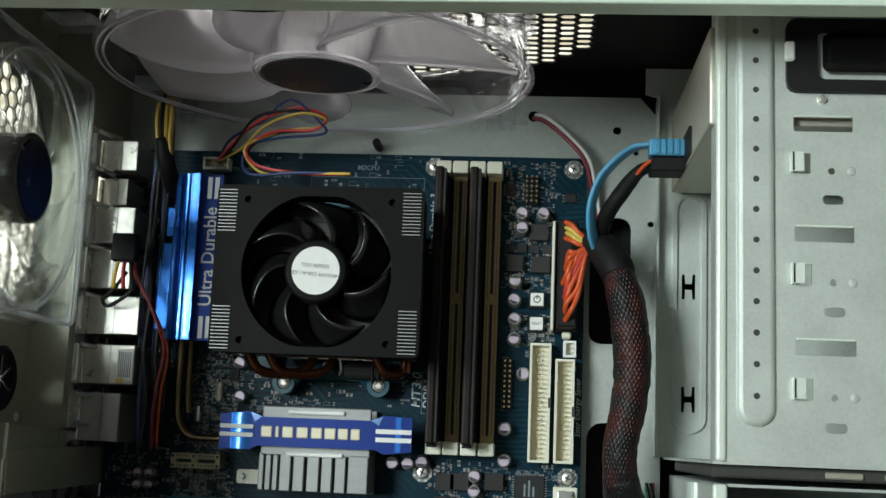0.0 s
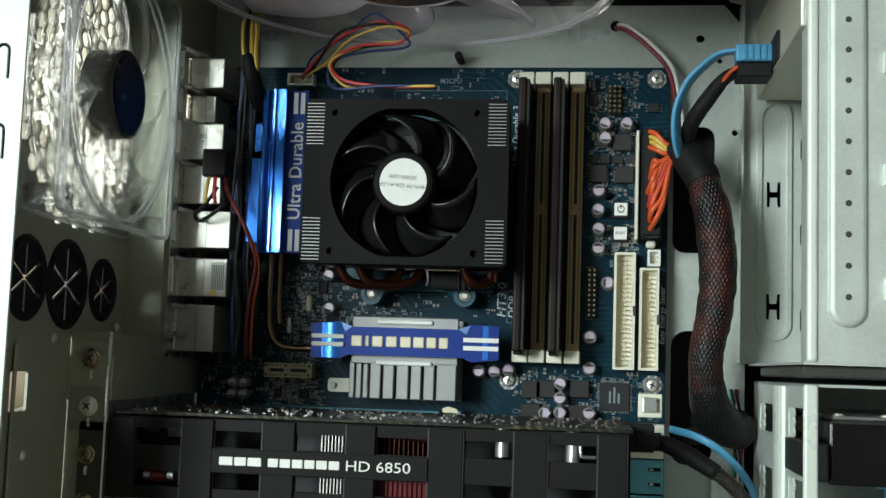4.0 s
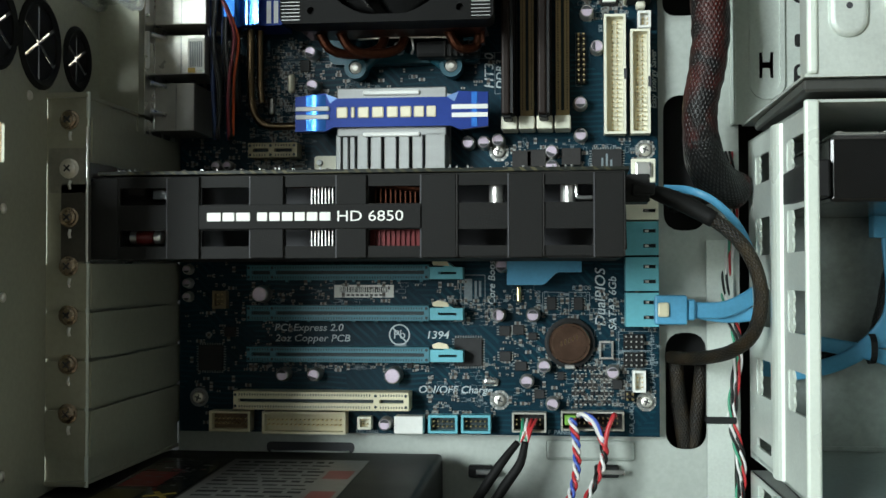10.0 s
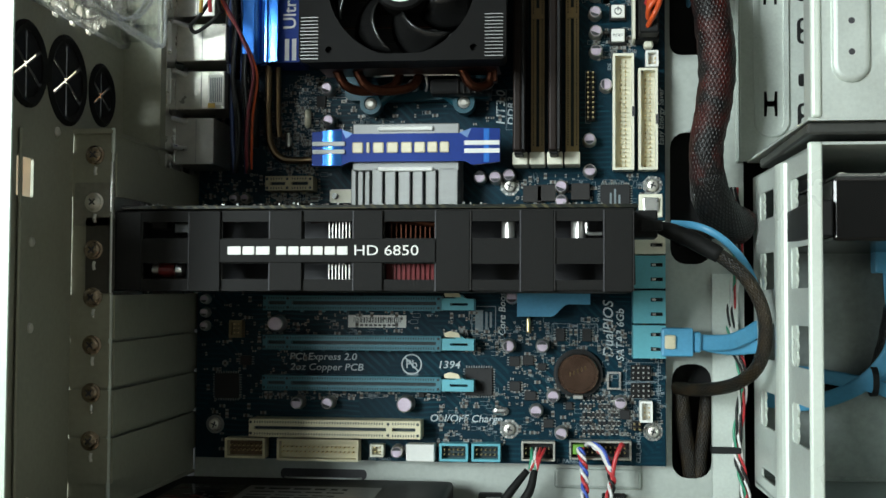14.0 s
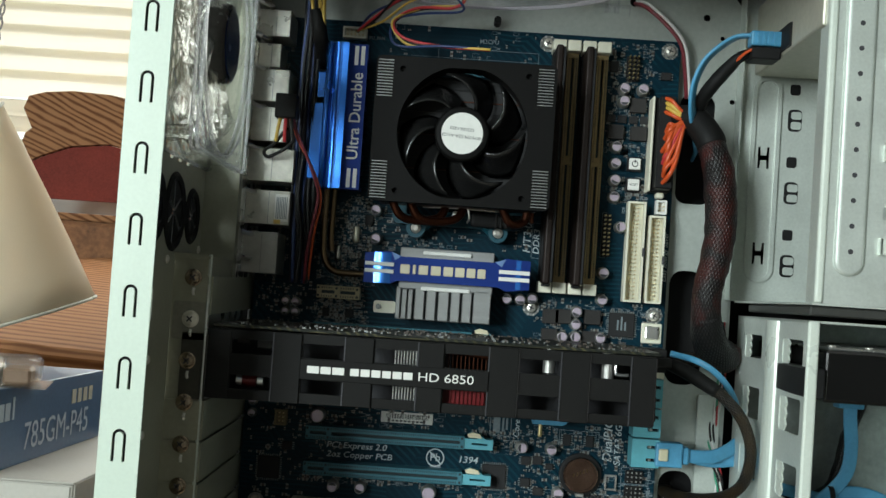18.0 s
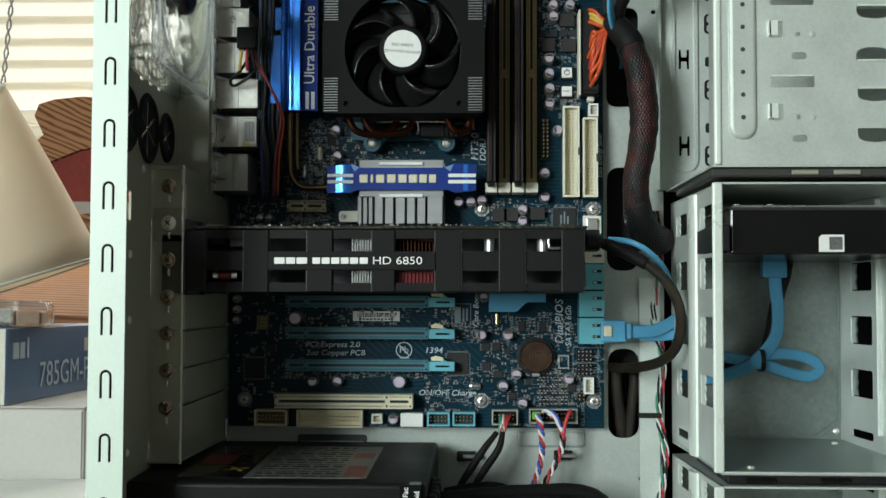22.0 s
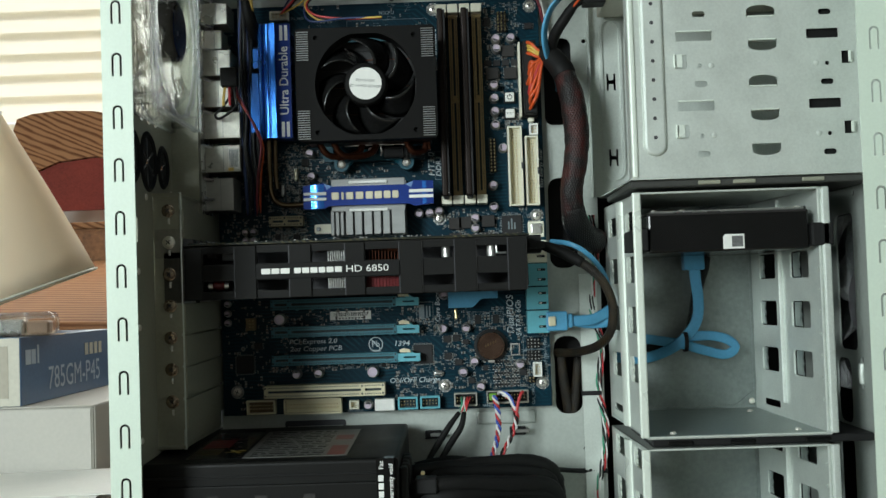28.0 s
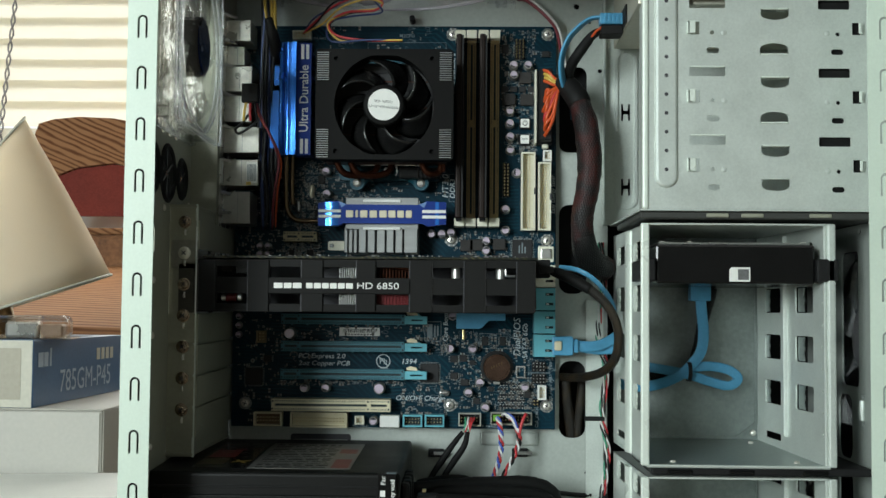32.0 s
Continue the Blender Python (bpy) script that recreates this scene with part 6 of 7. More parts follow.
# ---- fans ----
def blades(n, r0, r1, h, sweep, lean, thick=1.0, rows=6, cols=5):
    """Curved fan blades round the z axis, as one bmesh each."""
    out = []
    for b in range(n):
        bm = bmesh.new()
        grid = []
        for i in range(rows + 1):
            f = i / rows
            r = r0 + (r1 - r0) * f
            row = []
            for j in range(cols + 1):
                g = j / cols - 0.5
                width = lean * (0.8 + 0.35 * f)
                a = 2 * math.pi * b / n + radians(sweep * f ** 1.4) + radians(width * g)
                row.append(bm.verts.new(V(r * math.cos(a), r * math.sin(a), h * g * (1 + 0.25 * math.sin(math.pi * f)))))
            grid.append(row)
        for i in range(rows):
            for j in range(cols):
                bm.faces.new((grid[i][j], grid[i][j + 1], grid[i + 1][j + 1], grid[i + 1][j]))
        bmesh.ops.recalc_face_normals(bm, faces=bm.faces)
        bmesh.ops.solidify(bm, geom=bm.faces, thickness=thick * S)
        out.append(bm)
    return out


def put(bm, m):
    bmesh.ops.transform(bm, matrix=m, verts=bm.verts)
    return bm


FACE = Matrix.Rotation(math.pi / 2, 4, "X")  # z axis turned to face the open side

# processor cooler
cc = thing("processor_cooler", "black processor cooler with a seven-blade fan", "cpu cooler")
cx, cz, yf = 117.9, 221.9, -68
vents, dots = [], []
for sx in (-1, 1):
    for sz in (-1, 1):
        for k in range(13):
            vents.append(rrect(cx + sx * 43.4, cz + sz * 27.5 + (k - 6) * 1.62, 8.6, 0.85, 0.2))
        dots.append(circ(cx + sx * 34, cz + sz * 33, 1.7, 12))
outer = rrect(cx + 0.3, cz + 0.6, 97.6, 78.6, 3, 4)
ring = [(cx + 35.2 * math.cos(2 * math.pi * k / 64), cz + max(-35.2, min(35.2, 36.4 * math.sin(2 * math.pi * k / 64)))) for k in range(64)]
part("shroud", sheet(outer, [ring] + vents + dots, 3, plane_xz(yf)), FANBLACK, cc, "square black fan shroud with vents")
part("shroud_wall", sheet(rrect(cx + 0.3, cz + 0.6, 96, 77, 3, 4), [circ(cx, cz, 36.6, 48)], 18, plane_xz(yf + 3)), FANBLACK, cc)
bm = bmesh.new()
for sx in (-1, 1):
    for sz in (-1, 1):
        for k in range(13):
            box(bm, cx + sx * 43.4 - 4.2, cx + sx * 43.4 + 4.2, yf - 0.1, yf + 1.6, cz + sz * 27.5 + (k - 6) * 1.62 + 0.02, cz + sz * 27.5 + (k - 6) * 1.62 + 0.42)
tagged(part("vent_fin", bm, ALU, cc, "dull metal fins behind the vents"), kind="stuff")
for b in blades(7, 14.6, 34.4, 15, 37, 34, 1.0, 8, 5):
    part("blade", put(b, Matrix.Translation(V(cx, yf + 11, cz)) @ FACE), BLADE_BLACK, cc, "", True)
hub = part("hub", lathe(bmesh.new(), [(14.8, -10), (14.8, 3.2), (13.8, 4.6), (12.2, 5)], (cx, yf + 4, cz), "y", 40), FANBLACK, cc)
part("hub_label", lathe(bmesh.new(), [(11.2, 5.05), (11.2, 5.2)], (cx, yf + 4, cz), "y", 40), PAPER, hub, "round white label with printed codes")
words("HKM-7M 52A-A1-GP", cx, yf - 1.3, cz - 1.6, 2.6, INK, hub, 176)
words("1036FK1030", cx, yf - 1.3, cz + 2.4, 2.6, INK, hub, 176)
for k in range(24):
    z = cz - 37 + 74 * k / 23
    part("heatsink_fin", B(cx - 44, cx + 44, -45, -22, z - 0.25, z + 0.25), BLACK if k % 3 else COPPER, cc) if k % 2 == 0 else None
part("heatsink_core", B(cx - 40, cx + 40, -44, -18, cz - 33, cz + 33), CHIP, cc)
part("cold_plate", B(cx - 20, cx + 20, -18, -6, cz - 20, cz + 20), COPPER, cc)
for dx in (-30, -20):
    part("heat_pipe", tube(bmesh.new(), [(cx + dx - 8, -36, cz - 34), (cx + dx - 2, -34, cz - 44), (cx + dx + 8, -30, cz - 46), (cx + dx + 20, -26, cz - 43), (cx + dx + 24, -24, cz - 34)], 2.4, 10), COPPER, cc, "dark copper heat pipe")
part("heat_pipe", tube(bmesh.new(), [(cx + 24, -34, cz - 34), (cx + 30, -32, cz - 44), (cx + 38, -28, cz - 43), (cx + 40, -28, cz - 34)], 2.4, 10), COPPER, cc)
br = part("retention_frame", sheet(rrect(cx, cz, 76, 94, 4), [rrect(cx, cz, 60, 84, 3)], 8, plane_xz(-9)), FRAME_BLUE, cc, "dark blue retention frame")
for x, s_ in ((94.2, 1), (142.2, -1)):
    part("screw_eye", lathe(bmesh.new(), [(3.4, 0), (5.6, 0), (5.6, 9), (3.4, 9), (3.4, 0)], (x, -4, 172.6), "y", 24), FRAME_BLUE, br)
    part("frame_arm", tube(bmesh.new(), [(x + 4.4 * s_, -10, 173), (x + 10 * s_, -12, 177), (x + 15 * s_, -13, 180), (x + 20 * s_, -12, 181)], 2.2, 10), FRAME_BLUE, br)
    part("frame_screw", lathe(bmesh.new(), [(3, 0), (3, 1.2), (1.4, 2)], (x, -11, 172.6), "y", 12), SCREW, br)
part("clip_bar", B(cx - 3, cx + 2, -22, -12, cz - 44, cz - 38.5, 1.5, 2), CHROME, cc)
part("clip_wire", tube(bmesh.new(), [(cx - 20, -24, cz - 37.4), (cx, -25, cz - 37), (cx + 26, -24, cz - 37.4)], 0.7, 8), CHROME, cc)
part("clip_wire", tube(bmesh.new(), [(cx + 6, -24, cz - 36), (cx + 7, -24, cz - 42), (cx + 6, -22, cz - 45)], 0.6, 8), CHROME, cc)
part("cam_lever", B(cx + 8, cx + 39, -24, -14, cz - 47, cz - 39, 2, 2), BLACK, cc)
for k in range(6):
    part("lever_rib", B(cx + 22 + 2.9 * k, cx + 23 + 2.9 * k, -25.2, -23.4, cz - 47, cz - 39, 0.3), CHOKE, cc)
# a glint beside the heat pipes, modelled as a small copper block
part("copper_glint", B(cx + 41, cx + 43, -40, -34, cz - 44, cz - 38, 0.4), COPPER, cc)

# rear exhaust fan of clear acrylic
rf = thing("case_fan", "clear acrylic exhaust fan with a dark blue hub", "fan", "clear case fans")
fy, fz = -112, 251
for x0, t in ((-20.5, 3), (0, 3)):
    part("frame_plate", sheet(rrect(fy, fz, 119, 119, 6, 5), [circ(fy, fz, 56.5, 48)] + [circ(fy + a * 52.5, fz + b * 52.5, 2.2, 10) for a in (-1, 1) for b in (-1, 1)], t, plane_yz(x0)), CLEAR, rf)
bm = lathe(bmesh.new(), [(57.2, -19), (57.2, 1.5), (59, 1.5), (59, -19), (57.2, -19)], (0, fy, fz), "x", 48)
part("shroud_ring", bm, CLEAR, rf, "", True)
for a in (-1, 1):
    for b in (-1, 1):
        part("corner_post", cyl(bmesh.new(), (-9.5, fy + a * 52.5, fz + b * 52.5), "x", 4.2, 19, 14), CLEAR, rf)
TURN_X = Matrix.Rotation(math.pi / 2, 4, "Y")
for b in blades(7, 19, 55, 17, 30, 42, 1.3, 6, 4):
    part("blade", put(b, Matrix.Translation(V(-9, fy, fz)) @ TURN_X), CLEAR, rf, "", True)
part("hub", lathe(bmesh.new(), [(20, -14), (20, 2.6), (18.6, 3.8)], (0, fy, fz), "x", 36), FAN_HUB, rf, "smoked grey hub")
part("hub_disc", lathe(bmesh.new(), [(17.6, 3.85), (17.6, 4.4), (16.6, 4.6)], (0, fy, fz), "x", 36), HUB_BLUE, rf, "dark blue hub disc")
for k in range(4):
    a = radians(45 + 90 * k)
    part("strut", tube(bmesh.new(), [(-19, fy + 18 * math.cos(a), fz + 18 * math.sin(a)), (-19, fy + 38 * math.cos(a), fz + 38 * math.sin(a)), (-19, fy + 57 * math.cos(a), fz + 57 * math.sin(a))], 2.2, 8), CLEAR, rf)
for x0 in (3.2, -0.4, -20.4):  # added bright tubes stand in for light caught along the frame's edges
    loop = [(x0, u, v) for u, v in rrect(fy, fz, 118, 118, 6, 4)]
    part("frame_edge", tube(bmesh.new(), loop + loop[:1], 1.1, 6, 1), CLEAR_EDGE, rf, "", True)
    loop = [(x0, fy + 56.6 * math.cos(2 * math.pi * k / 48), fz + 56.6 * math.sin(2 * math.pi * k / 48)) for k in range(49)]
    part("opening_edge", tube(bmesh.new(), loop, 0.9, 6, 1), CLEAR_EDGE, rf, "", True)
rf.location, rf.scale = V(-3.5, 0, 2), (0.83, 1, 1)
# large top fan of clear acrylic
tf = thing("case_fan", "large clear acrylic fan under the vented top panel", "fan", "clear case fans")
tx, ty, zb = 117, -89, 309
bm = lathe(bmesh.new(), [(94, zb), (97, zb), (97, zb + 30), (94, zb + 30), (94, zb)], (tx, ty, 0), "z", 72)
part("shroud_ring", bm, CLEAR_RING, tf, "", True)
for z0 in (zb - 0.6, zb + 28):
    bm = lathe(bmesh.new(), [(97.1, z0), (99.4, z0), (99.4, z0 + 2.4), (97.1, z0 + 2.4), (97.1, z0)], (tx, ty, 0), "z", 72)
    part("ring_lip", bm, CLEAR_RING, tf, "", True)
# thin pale tubes shape the highlights on the ring and hub edges
for z0, r0 in ((zb, 97), (zb, 94), (zb + 30, 97), (zb, 29)):
    pts = [(tx + r0 * math.cos(2 * math.pi * k / 72), ty + r0 * math.sin(2 * math.pi * k / 72), z0) for k in range(73)]
    part("moulded_edge", tube(bmesh.new(), pts, 0.7, 6, 1), CLEAR_BLADE, tf, "", True)
for ex, ey in ((24, -146), (206, -150), (202, 4), (30, 4)):
    bm = sheet(rrect(ex, ey, 22, 15, 4), [circ(ex, ey, 2.4, 10)], 4, plane_xy(zb + 1))
    part("mounting_ear", bm, CLEAR_RING, tf)
    part("ear_post", cyl(bmesh.new(), (ex, ey, zb + 18), "z", 4.5, 32, 14), CLEAR_RING, tf)
for b in blades(7, 27, 92, 24, 34, 30, 1.8, 8, 6):
    part("blade", put(b, Matrix.Translation(V(tx, ty, zb + 15)) @ Matrix.Rotation(radians(34), 4, "Z")), CLEAR_BLADE, tf, "", True)
part("hub", lathe(bmesh.new(), [(29, zb + 28), (29, zb + 2), (27.6, zb)], (tx, ty, 0), "z", 40), CLEAR_BLADE, tf)
part("hub_disc", lathe(bmesh.new(), [(25.6, zb - 0.1), (25.6, zb - 0.8), (24, zb - 1)], (tx, ty, 0), "z", 40), mat("smoky hub disc", (0.05, 0.045, 0.055), 0.3, 0, 300, 0.3, 0.0, 30), tf, "dark hub disc")
for k in range(4):
    a = radians(20 + 90 * k)
    part("strut", tube(bmesh.new(), [(tx + 24 * math.cos(a), ty + 24 * math.sin(a), zb + 28), (tx + 60 * math.cos(a), ty + 60 * math.sin(a), zb + 28), (tx + 95 * math.cos(a), ty + 95 * math.sin(a), zb + 28)], 2.4, 8), CLEAR_RING, tf)
part("thin_lead", tube(bmesh.new(), [(60, -170, 320), (80, -165, 314), (110, -168, 310), (140, -165, 315), (190, -150, 318), (206, -120, 320)], 0.8, 6), BLACK_WIRE, tf)

# intake fan glimpsed through the openings of the steel front
ff = thing("case_fan", "clear intake fan behind the steel front", "fan", "clear case fans")
part("frame_plate", sheet(rrect(-82, 60, 119, 119, 6, 5), [circ(-82, 60, 56.5, 40)], 3, plane_yz(444)), CLEAR_EDGE, ff)
part("shroud_ring", lathe(bmesh.new(), [(57.2, 4), (58.6, 4), (58.6, 24), (57.2, 24), (57.2, 4)], (444, -82, 60), "x", 40), CLEAR_RING, ff, "", True)
for b in blades(7, 19, 55, 17, 30, 34, 1.3, 6, 4):
    part("blade", put(b, Matrix.Translation(V(456, -82, 60)) @ TURN_X), CLEAR_EDGE, ff, "", True)
part("hub", lathe(bmesh.new(), [(20, -10), (20, 8), (18, 10)], (456, -82, 60), "x", 30), CLEAR_BLADE, ff)
for fan in (rf, tf, ff):  # clear plastic lets the daylight through
    for ob in fan.children:
        if ob.data.materials[0] in (CLEAR, CLEAR_EDGE, CLEAR_RING, CLEAR_BLADE):
            ob.visible_shadow = False


# ---- memory modules ----
for x in (171.1, 188.4):
    mod = thing("memory_module", "memory module with a black heat spreader in its socket", "memory module", "memory modules")
    part("spreader", B(x - 2.9, x + 1.4, -33, -7, 145, 281.5, 1.2, 3), SPREADER, mod)
    part("card_edge", B(x + 1.4, x + 2.6, -32, -7, 146, 280.5), CHIP, mod)
    part("end_fold", B(x - 2.4, x + 2, -31, -10, 143.6, 145.2, 0.6), BLACK, mod)

# ---- graphics card ----
gpu = thing("graphics_card", "dual-slot graphics card with a charcoal slotted shroud", "graphics card")
GY = -108
opens = [(10.3, 30.6), (46.1, 66.8), (82.1, 103.6), (117.4, 139), (154.7, 175.4), (190.3, 210.3)]
hol = []
for x0, x1 in opens:
    hol += [rrect((x0 + x1) / 2, 102.1, x1 - x0, 7.2), rrect((x0 + x1) / 2, 84.2, x1 - x0, 6.8)]
sh = part("front_grille", sheet([(-3, 75.4), (219, 76.6), (223.8, 79), (223, 111), (-3, 110.4)], hol, 2, plane_xz(GY)), SHROUD, gpu, "charcoal shroud face with open slots")
bands = [(31.4, 45.4), (67.4, 81.6), (104.2, 116.8), (139.8, 154.2), (176, 189.8), (211, 222.6)]
for k, (x0, x1) in enumerate(bands):
    part("raised_band", B(x0, x1, GY - 1.3, GY, 75.8 if k else 75.4, 110.4, 0.3), SHROUD, sh)
    part("band_groove", B(x0 - 0.7, x0 - 0.1, GY - 0.15, GY + 0.1, 75.8, 110.4), INK, sh)
    if k > 2:
        part("band_edge", B(x1 + 0.05, x1 + 0.5, GY - 0.9, GY, 76.4, 110.2), CHOKE, sh)
part("name_strip", B(45.4, 139.6, GY - 1.9, GY - 1.3, 88, 98.2, 0.2), SHROUD, sh)
bm = bmesh.new()
x = 49.0
for w, g in ((6.0, 0.7), (5.2, 0.7), (6.0, 3.0), (4.4, 0.8), (4.6, 0.8), (4.6, 0.8), (4.4, 0.8), (4.6, 0.8), (4.6, 0.8), ):
    box(bm, x, x + w, GY - 2.25, GY - 1.9, 91.3, 94.9, 0.3)
    x += w + g
part("logo_print", bm, WHITE, sh, "white maker's logo as plain blocks")
words("HD 6850", 118.4, GY - 2.0, 93.0, 6.2, WHITE, sh, 0, 1.22)
part("end_cover", B(-3, 9.6, GY - 0.6, GY + 0.2, 75.6, 110.2, 0.4), BLACK, sh)
part("shroud_floor", B(-3, 222, GY + 2, -14, 75.6, 77.4), SHROUD, gpu)
part("shroud_end", B(220.6, 223, GY + 2, -16, 79, 110.6, 0.5), SHROUD, gpu)
pcb = part("card_board", B(0, 225, -107, -8, 111.4, 113, 0.2), PCB_DARK, gpu, "dark circuit board of the card")
rng = random.Random(7)
bm, b2 = bmesh.new(), bmesh.new()
for _ in range(300):
    x, y = rng.uniform(6, 220), rng.uniform(-105, -14)
    s = rng.uniform(0.3, 0.8)
    raw_box(bm if rng.random() < 0.25 else b2, x - s, x + s, y - s * 0.6, y + s * 0.6, 113, 113 + rng.uniform(0.4, 1.1))
for k in range(34):
    x = rng.uniform(8, 218)
    raw_box(bm, x - 0.35, x + 0.35, -106.6, -105.8, 113, 113 + rng.uniform(0.4, 1.2))
tagged(part("solder_stuff", bm, SMD, pcb), kind="stuff")
tagged(part("chip_stuff", b2, SMD_TAN, pcb), kind="stuff")
part("slot_edge", B(40, 130, -10, -3, 111.5, 112.9), PINS, gpu)
# added dark sheet stands in for the shade inside the shroud
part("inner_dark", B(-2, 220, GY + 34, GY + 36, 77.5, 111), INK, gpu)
for k in range(9):
    part("radiator_fin", B(92 + 1.5 * k, 92.5 + 1.5 * k, GY + 5, GY + 30, 79, 109), CHROME, gpu)
for k in range(10):
    part("radiator_fin", B(119 + 2.1 * k, 119.5 + 2.1 * k, GY + 8, GY + 30, 92, 109), COPPER, gpu)
part("heat_pipe", tube(bmesh.new(), [(84, GY + 7, 107), (100, GY + 6, 107.6), (120, GY + 6, 107), (139, GY + 8, 105)], 1.7, 10), COPPER, gpu)
part("red_fan_part", B(117, 139, GY + 7, GY + 12, 79, 88), GPU_RED, gpu, "dark red ribbed fan part")
for k in range(10):
    part("red_rib", B(118.6 + 2.1 * k, 119.3 + 2.1 * k, GY + 6, GY + 7, 79, 88), GPU_RED, gpu)
for x, r, h in ((170, 3.0, 12), (200, 3.2, 14)):
    part("card_capacitor", cyl(bmesh.new(), (x, GY + 10, 111 - h / 2), "z", r, h, 18), CAP_CAN, gpu)
part("bent_pin", tube(bmesh.new(), [(203.6, GY + 6, 110), (203.6, GY + 6, 102), (205, GY + 6, 100.6), (210, GY + 6, 100.6)], 0.8, 8), CHROME, gpu)
part("red_choke", lathe(bmesh.new(), [(3, -3.5), (3.4, -2), (3.4, 2), (3, 3.5)], (19, GY + 8, 85), "x", 14), PRINT_RED, gpu)
for x in (14, 24.6):
    part("choke_end", cyl(bmesh.new(), (x, GY + 8, 85), "x", 2.8, 3, 14), CHROME, gpu)
part("upper_block", B(11, 18, GY + 8, GY + 16, 103, 110, 0.6), CHOKE, gpu)
part("upper_block", B(21, 30, GY + 9, GY + 18, 101, 110, 0.6), BLACK_GLOSS, gpu)
BRACKET_DARK = mat("dark nickel bracket", (0.24, 0.235, 0.20), 0.45, 0.3, 500, 0.2, 0.01, 60)
BRACKET_RECESS = mat("nickel darkened as a shaded recess", (0.06, 0.057, 0.048), 0.4, 0.3, 500, 0.2, 0.01, 60)
brk = part("bracket", B(-3.4, -2.4, -112, -2, 74, 132, 0.3), CHROME, gpu, "steel mounting bracket")
part("bracket_tab", sheet(rrect(-11, 113.4, 18, 19, 1), [], -0.8, plane_xz(-110.3)), BRACKET_DARK, brk)
# dark tab paints the shade of the recess below the upper tab
part("bracket_tab", sheet(rrect(-8, 91, 13, 33, 1), [], -0.8, plane_xz(-110.3)), BRACKET_RECESS, brk, "dark tab standing in for a shaded recess")
pw = part("power_plug", B(222.6, 236, -62, -44, 101, 113.6, 0.6), BLACK, gpu, "black six-pin power plug")
part("plug_latch", B(228, 238, -66, -62, 104, 109, 0.5), BLACK, pw)

# ---- power supply ----
psu = thing("power_supply", "black steel power supply with labels on its top", "power supply")
TILT = Matrix.Translation(V(-2, -150, -25)) @ Matrix.Rotation(radians(2.0), 4, "X")


def on_psu(name, bm, material, parent=None, label=""):
    return part(name, put(bm, TILT), material, parent or psu, label)


body = on_psu("casing", B(-21, 139, 0, 146, -84, 0, 2.5, 3), PSU_BLACK, None, "black steel casing")
on_psu("front_ridge", B(-19, 137, -1.2, 0.4, -9.4, -8.2, 0.4), BLACK, body)
on_psu("front_panel", B(-10, 132, -1.6, 0.2, -60, -14, 1.2, 2), PSU_BLACK, body)
bm = bmesh.new()
for k in range(6):
    box(bm, 20 + 15 * k, 28 + 15 * k, -2.2, -1.4, -50, -20 - (k % 2) * 6, 0.6)
on_psu("pressed_marks", bm, CHOKE, body, "pressed letter-like marks")
lab = on_psu("rating_label", B(40, 106, 14, 122, 0.02, 0.25), PRINT_SILVER, body, "silver rating label with unreadable lines")
bm = bmesh.new()
rng = random.Random(3)
for k in range(14):
    y = 18 + 7.3 * k
    x = 44.0
    while x < 88:
        w = rng.uniform(3, 12)
        box(bm, x, min(x + w, 90), y, y + (2.2, 3.6, 1.6)[k % 3], 0.26, 0.34)
        x += w + 2.2
tagged(on_psu("print_bar", bm, BLACK, lab), kind="stuff")
for x0, y0, y1 in ((93, 18, 52), (92, 78, 96)):
    on_psu("red_patch", B(x0, 104, y0, y1, 0.26, 0.34), PRINT_PINK, lab)
l2 = on_psu("side_label", B(4, 38, 14, 122, 0.02, 0.2), BLACK_GLOSS, body, "dark label with red and yellow marks")
on_psu("red_patch", B(6, 24, 56, 88, 0.22, 0.3), PRINT_RED, l2)
bm = bmesh.new()
box(bm, 4, 22, 28, 50, 0.22, 0.28)
on_psu("olive_patch", bm, mat("olive print", (0.05, 0.04, 0.008), 0.4), l2)
bm = bmesh.new()
for a in (32, 122):
    b3 = B(-7, 7, -1.2, 1.2, 0, 0.08)
    put(b3, Matrix.Translation(V(31, 40, 0.24)) @ Matrix.Rotation(radians(a), 4, "Z"))
    me = bpy.data.meshes.new("t")
    b3.to_mesh(me)
    bm.from_mesh(me)
    b3.free()
on_psu("yellow_mark", bm, PRINT_YELLOW, l2)
bm, b3, rng = bmesh.new(), bmesh.new(), random.Random(12)
for k in range(46):  # small worn prints on the dark label
    x, y, w = rng.uniform(5, 32), rng.uniform(46, 118), rng.uniform(1.2, 5)
    box(bm if k % 3 else b3, x, x + w, y, y + rng.uniform(0.8, 2.0), 0.3, 0.34)
tagged(on_psu("worn_print", bm, PRINT_DULL, l2), kind="stuff")
tagged(on_psu("worn_print", b3, PRINT_RED, l2), kind="stuff")
seal = on_psu("seal_sticker", B(125.4, 136.4, -1.9, -1.6, -46, 0.2), BLACK_GLOSS, body, "black seal sticker with white words")
on_psu("seal_fold", B(130.4, 136.4, -1.9, 5, 0.05, 0.3), SILK_DIM, seal)
me = text_mesh("warranty void", 4.0, 0, 1.0, 0.06)
me.materials.append(WHITE)
place("printed_text", me, seal, "", TILT @ Matrix.Translation(V(134.4, -2.05, -14.5)) @ Matrix.Rotation(radians(90), 4, "X") @ Matrix.Rotation(radians(90), 4, "Z"))
me = text_mesh("Fac", 4.0, 0, 1.0, 0.06)
me.materials.append(WHITE)
